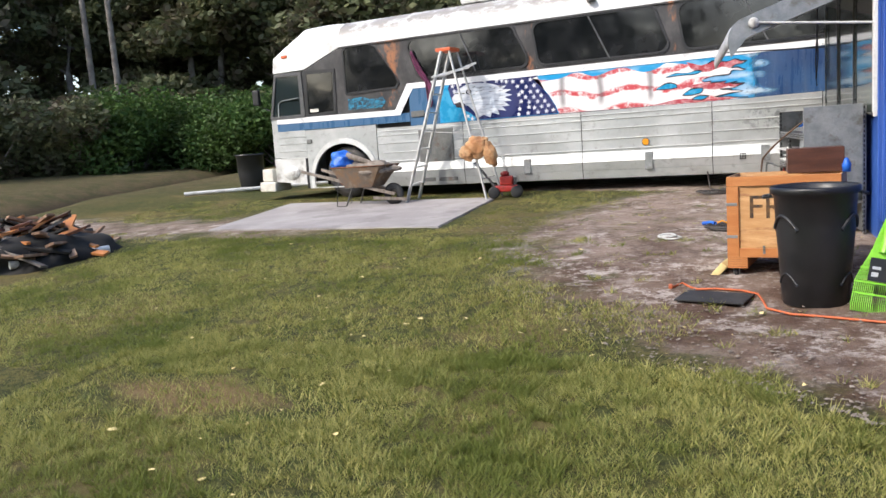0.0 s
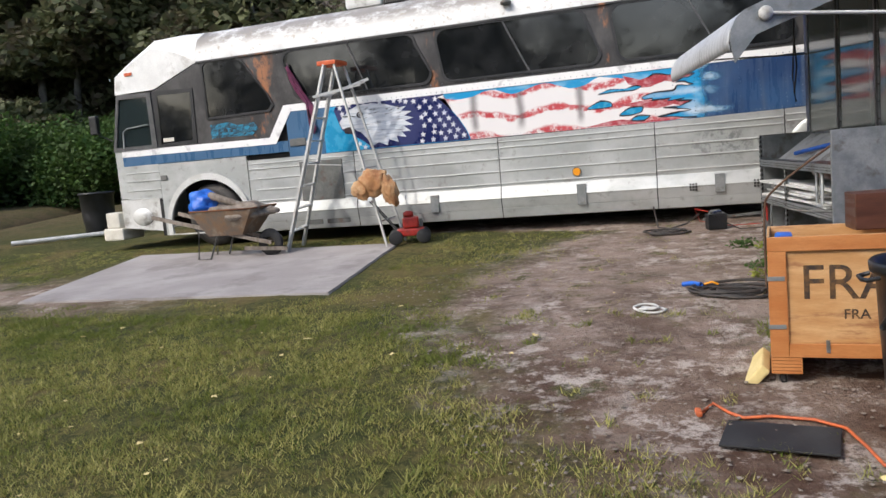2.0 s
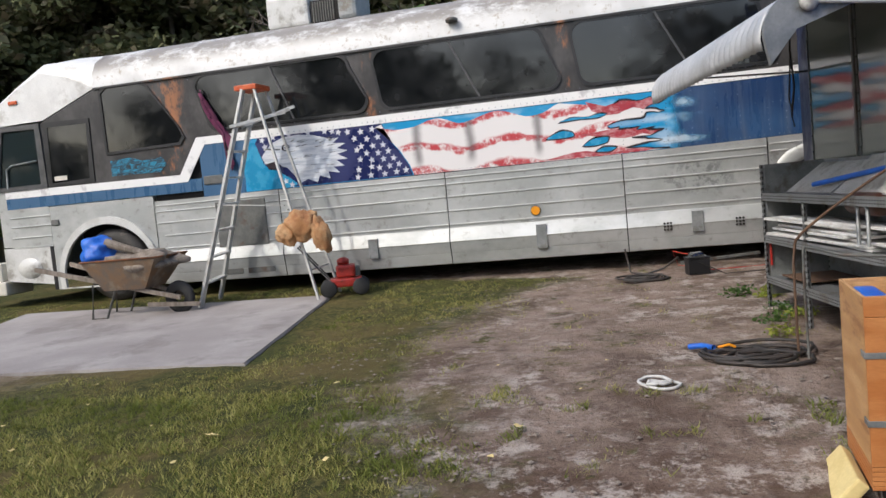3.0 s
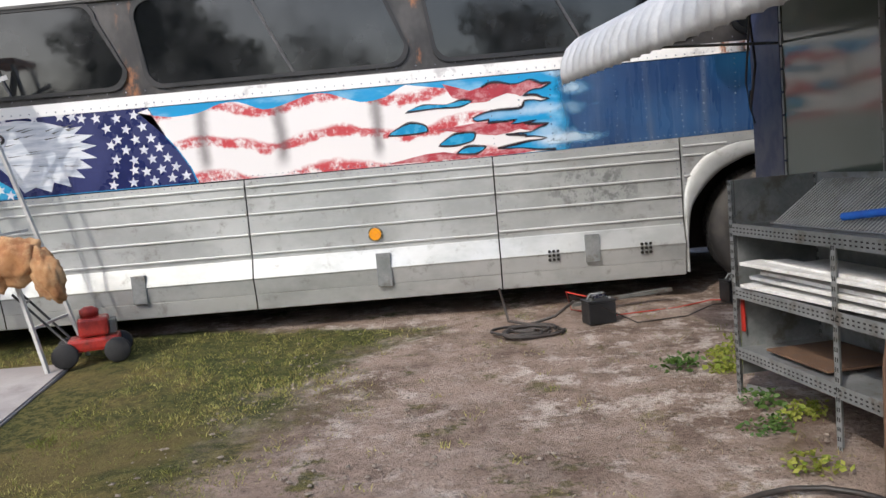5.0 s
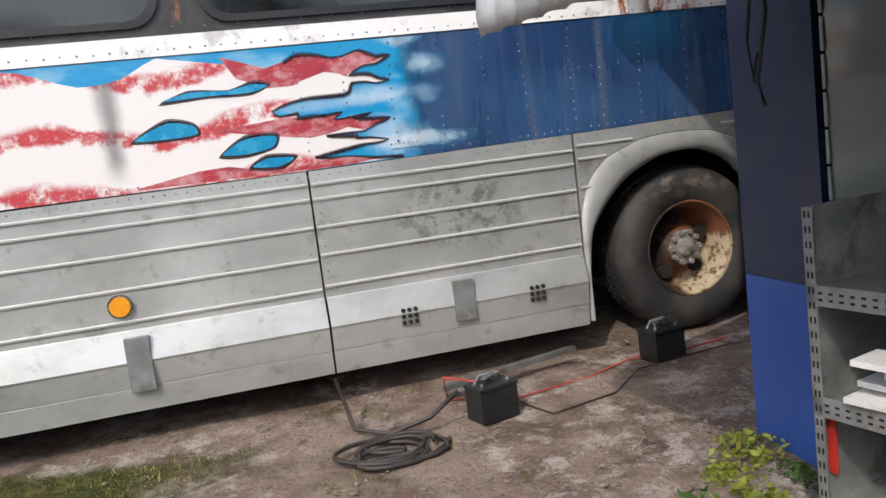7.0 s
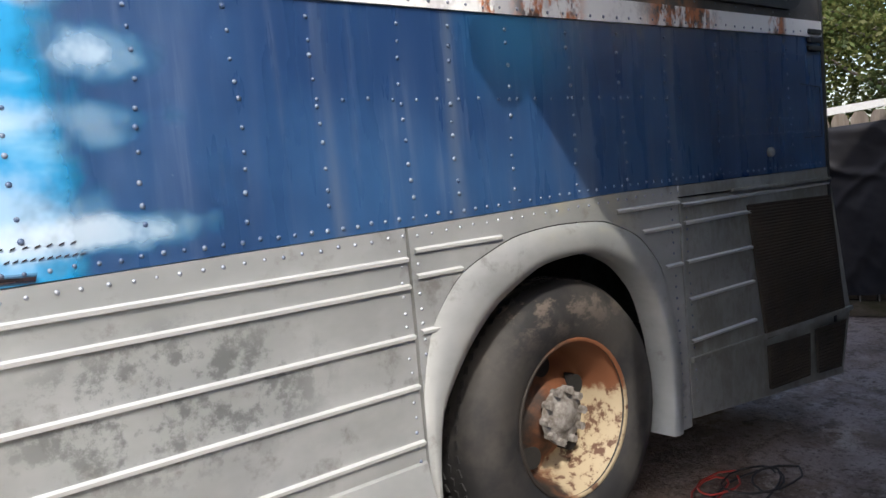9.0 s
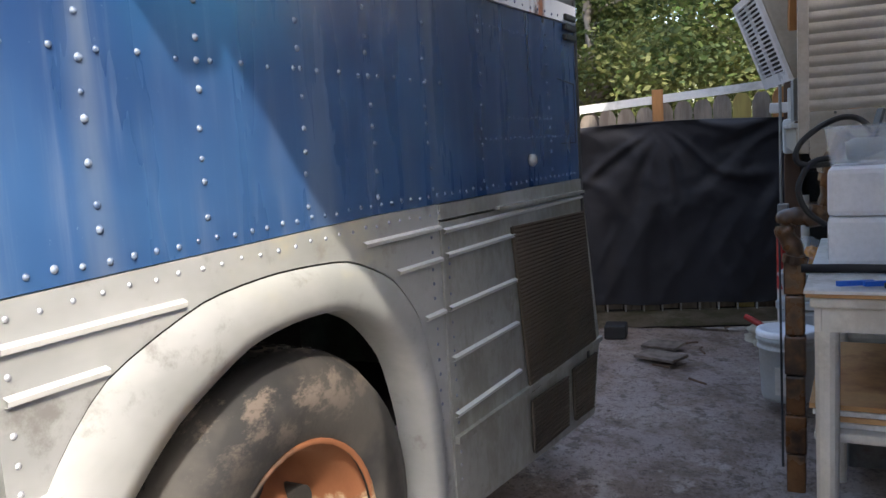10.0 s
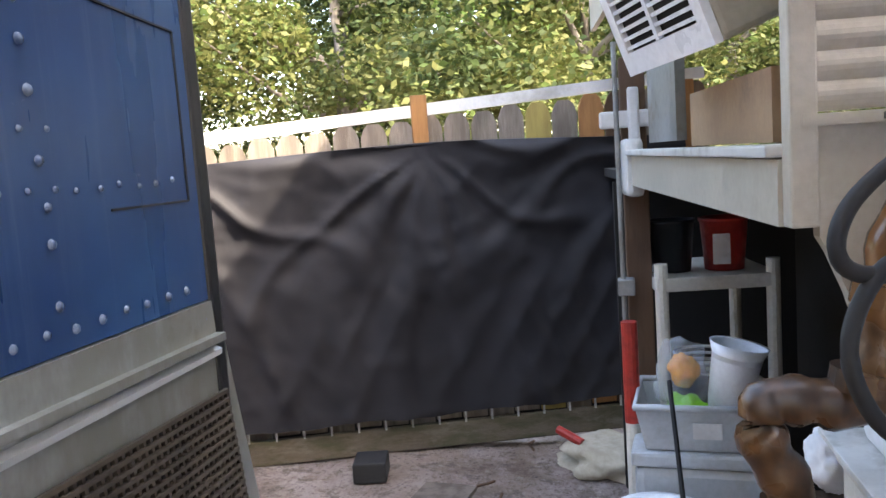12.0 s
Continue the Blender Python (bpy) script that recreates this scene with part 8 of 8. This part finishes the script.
plant(bush1, edge, "bushes at the wood's edge")
plant(bush2, [(x - 2.5, y + 3.5, s * 1.2, r) for x, y, s, r in edge] + [(-31 - k, 24 - 4 * k, 1.0, 40 * k) for k in range(5)], "bushes at the wood's edge")
plant(bare1, [(-12 + 3.4 * k + R2.uniform(-1, 1), 25 + R2.uniform(0, 4), R2.uniform(0.75, 1.0), R2.uniform(0, 360)) for k in range(6)], "bare trees behind the bus")
plant(mid1, [(-11 + 4.2 * k + R2.uniform(-1, 1), 33 + R2.uniform(0, 4), R2.uniform(0.7, 0.95), R2.uniform(0, 360)) for k in range(6)] + [(18 + 3 * k, 13 - 5 * k, 1.0, 50 * k) for k in range(5)], "trees behind the bus")
plant(bright, [(11.5, 15.5, 0.85, 10), (12.5, 18.5, 0.9, 80), (11.0, 12.6, 0.8, 160), (14.5, 21, 1.0, 200), (13.5, 10.5, 0.9, 260), (16, 16, 1.1, 300), (10.5, 21.5, 0.8, 33)], "sunlit trees behind the fence")
south = copy_thing(dark1, Matrix.Identity(4))
south["group"], south["label"] = "trees south of the yard", "tall dark green tree across the yard"
south.matrix_basis = pose(-16, -16, 0)
for k in range(15):
    copy_thing(south, pose(-48 + 5.5 * k + R2.uniform(-2.5, 2.5), -21 + R2.uniform(-5, 3), -1.5 - 2.0 * (k % 3), 0, 0, 50 * k))
leafless = copy_thing(bare1, Matrix.Identity(4))
leafless["group"], leafless["label"] = "bare trees south of the yard", "bare twiggy tree across the yard"
leafless.matrix_basis = pose(-13, -20, 0)
for k in range(7):
    copy_thing(leafless, pose(-44 + 9 * k + R2.uniform(-2, 2), -18 + R2.uniform(-3, 3), 0, 0, 0, 70 * k))

# weeds by the shelf
rnd = random.Random(31)
weed_protos = []
for k in range(14):
    x, y = rnd.uniform(-1.1, -0.45), rnd.uniform(10.9, 12.0)
    if k > 8:
        x, y = rnd.uniform(-1.0, -0.6), rnd.uniform(9.4, 10.5)
    v, f = leaf_cloud(rnd, [(0, 0, 0.04, 0.09), (0.05, 0.04, 0.05, 0.07), (-0.06, 0.03, 0.03, 0.08)], 130, 0.016, 0.6)
    o = rows_mesh("weed", v, f, "leaf_weed" if k % 3 else "leaf_mid", "low yellow-green weed in the dirt by the metal shelf", "weed", "")
    o["group"] = "weeds by the shelf"
    o.matrix_basis = pose(x, y, gz(y) - 0.01, 0, 0, 40 * k) @ Matrix.Scale(rnd.uniform(0.7, 1.4), 4)


# grass blades
def edge_x(y):
    return float(np.interp(y, [0, 4, 4.8, 5.6, 6.5, 7.7, 9, 10.3, 11.5, 12.6, 13.2, 16], [1.6, 0.6, -0.9, -1.7, -2.5, -3.2, -4.0, -3.6, -3.2, -2.9, -5.5, -5.5]))


def grass(name, n, x0, x1, y0, y1, h0, h1, w, mat, label, seed, dry=False):
    rs = np.random.RandomState(seed)
    x, y = rs.uniform(x0, x1, n), rs.uniform(y0, y1, n)
    e = np.interp(y, [0, 4, 4.8, 5.6, 6.5, 7.7, 9, 10.3, 11.5, 12.6, 13.2, 16], [1.6, 0.6, -0.9, -1.7, -2.5, -3.2, -4.0, -3.6, -3.2, -2.9, -5.5, -5.5])
    nz = np.array([noise.noise(Vector((a * 1.3, b * 1.3, 0))) for a, b in zip(x, y)])
    nz2 = np.array([noise.noise(Vector((a * 4.5, b * 4.5, 7))) for a, b in zip(x, y)])
    d = x - e + nz * 1.5
    keep = (d + rs.uniform(-0.3, 0.5, n) < 0.0) | ((nz2 > 0.34) & (rs.uniform(0, 1, n) < 0.5))
    keep &= nz2 > -0.42
    keep &= (((x + 3.7) / 1.1) ** 2 + ((y - 3.5) / 0.35) ** 2 > 1.0) | (rs.uniform(0, 1, n) < 0.25)
    keep &= ~((x < -4.9) & (y > 9.1) & (y < 12.45) & (x > -9.9)) & ~((x < -5.5) & (np.abs(y - 9.6 + nz) < 0.8))
    keep &= ~((x < -9.3) & (x > -11.4) & (y > 5.9) & (y < 8.2))
    x, y = x[keep], y[keep]
    n = len(x)
    z = np.array([gz(b, a) for a, b in zip(x, y)]) - 0.012
    a = rs.uniform(0, math.tau, n)
    clump = np.array([noise.noise(Vector((a_ * 11, b_ * 11, 4))) for a_, b_ in zip(x, y)])
    h = rs.uniform(h0, h1, n) * np.clip(1.0 + 1.3 * clump, 0.35, 1.9)
    lean = rs.uniform(0.3, 1.3, n) * h
    b = rs.uniform(0, math.tau, n)
    ux, uy = np.cos(a) * w, np.sin(a) * w
    lx, ly = np.cos(b) * lean, np.sin(b) * lean
    V = np.stack([np.stack([x - ux, y - uy, z], 1), np.stack([x + ux, y + uy, z], 1), np.stack([x + lx, y + ly, z + h], 1)], 1).reshape(-1, 3)
    F = np.arange(n)[:, None] * 3 + [0, 1, 2]
    rows_mesh(name, V.tolist(), F.tolist(), mat, label, "grass")


grass("grass", 230000, -5.0, 1.2, 1.6, 4.6, 0.02, 0.06, 0.0038, "grass", "short green lawn grass", 1)
grass("grass", 200000, -9, 0.0, 3.6, 8.5, 0.018, 0.055, 0.0046, "grass", "short green lawn grass further out", 4)
grass("grass", 150000, -13, -1.5, 6.5, 13.0, 0.014, 0.034, 0.0045, "grass", "short green lawn grass further out", 2)
grass("dry_grass", 110000, -6.5, 0.8, 1.6, 12.9, 0.012, 0.04, 0.0036, "dry_grass", "dry straw-coloured grass", 3)
rnd = random.Random(8)
V, F = [], []
for _ in range(2600):  # leaves, twigs and pebbles strewn on the dirt
    y = rnd.uniform(4, 13.6)
    x = rnd.uniform(-4.2, 4.8) if y > 11.8 else rnd.uniform(edge_x(y) - 0.5, 0.0)
    s = rnd.uniform(0.006, 0.022)
    z = gz(y) + 0.012
    b = len(V)
    a = rnd.uniform(0, math.tau)
    for k in range(4):
        t = a + k * math.pi / 2
        V.append((x + s * math.cos(t) * (1 if k % 2 else 0.6), y + s * math.sin(t), z + rnd.uniform(0, 0.006)))
    V.append((x, y, z + s * 0.5))
    F += [(b + k, b + (k + 1) % 4, b + 4) for k in range(4)]
rows_mesh("litter", V, F, "grey_wood", "small leaves and chips strewn over the dirt", "litter")
rnd = random.Random(18)
V, F = [], []
for _ in range(120):  # pale fallen leaves on the lawn
    x, y, s = rnd.uniform(-7, 1), rnd.uniform(1.3, 9), rnd.uniform(0.012, 0.035)
    z, a, b = gz(y) + rnd.uniform(0.02, 0.04), rnd.uniform(0, math.tau), len(V)
    for k in range(6):
        t = a + k * math.tau / 6
        V.append((x + s * math.cos(t) * (0.55 if k % 3 else 1.0), y + s * math.sin(t) * (0.6 if k % 2 else 0.9), z + rnd.uniform(-0.006, 0.008)))
    F.append(tuple(range(b, b + 6)))
rows_mesh("fallen_leaf", V, F, "foam", "small pale fallen leaves on the lawn", "leaf")
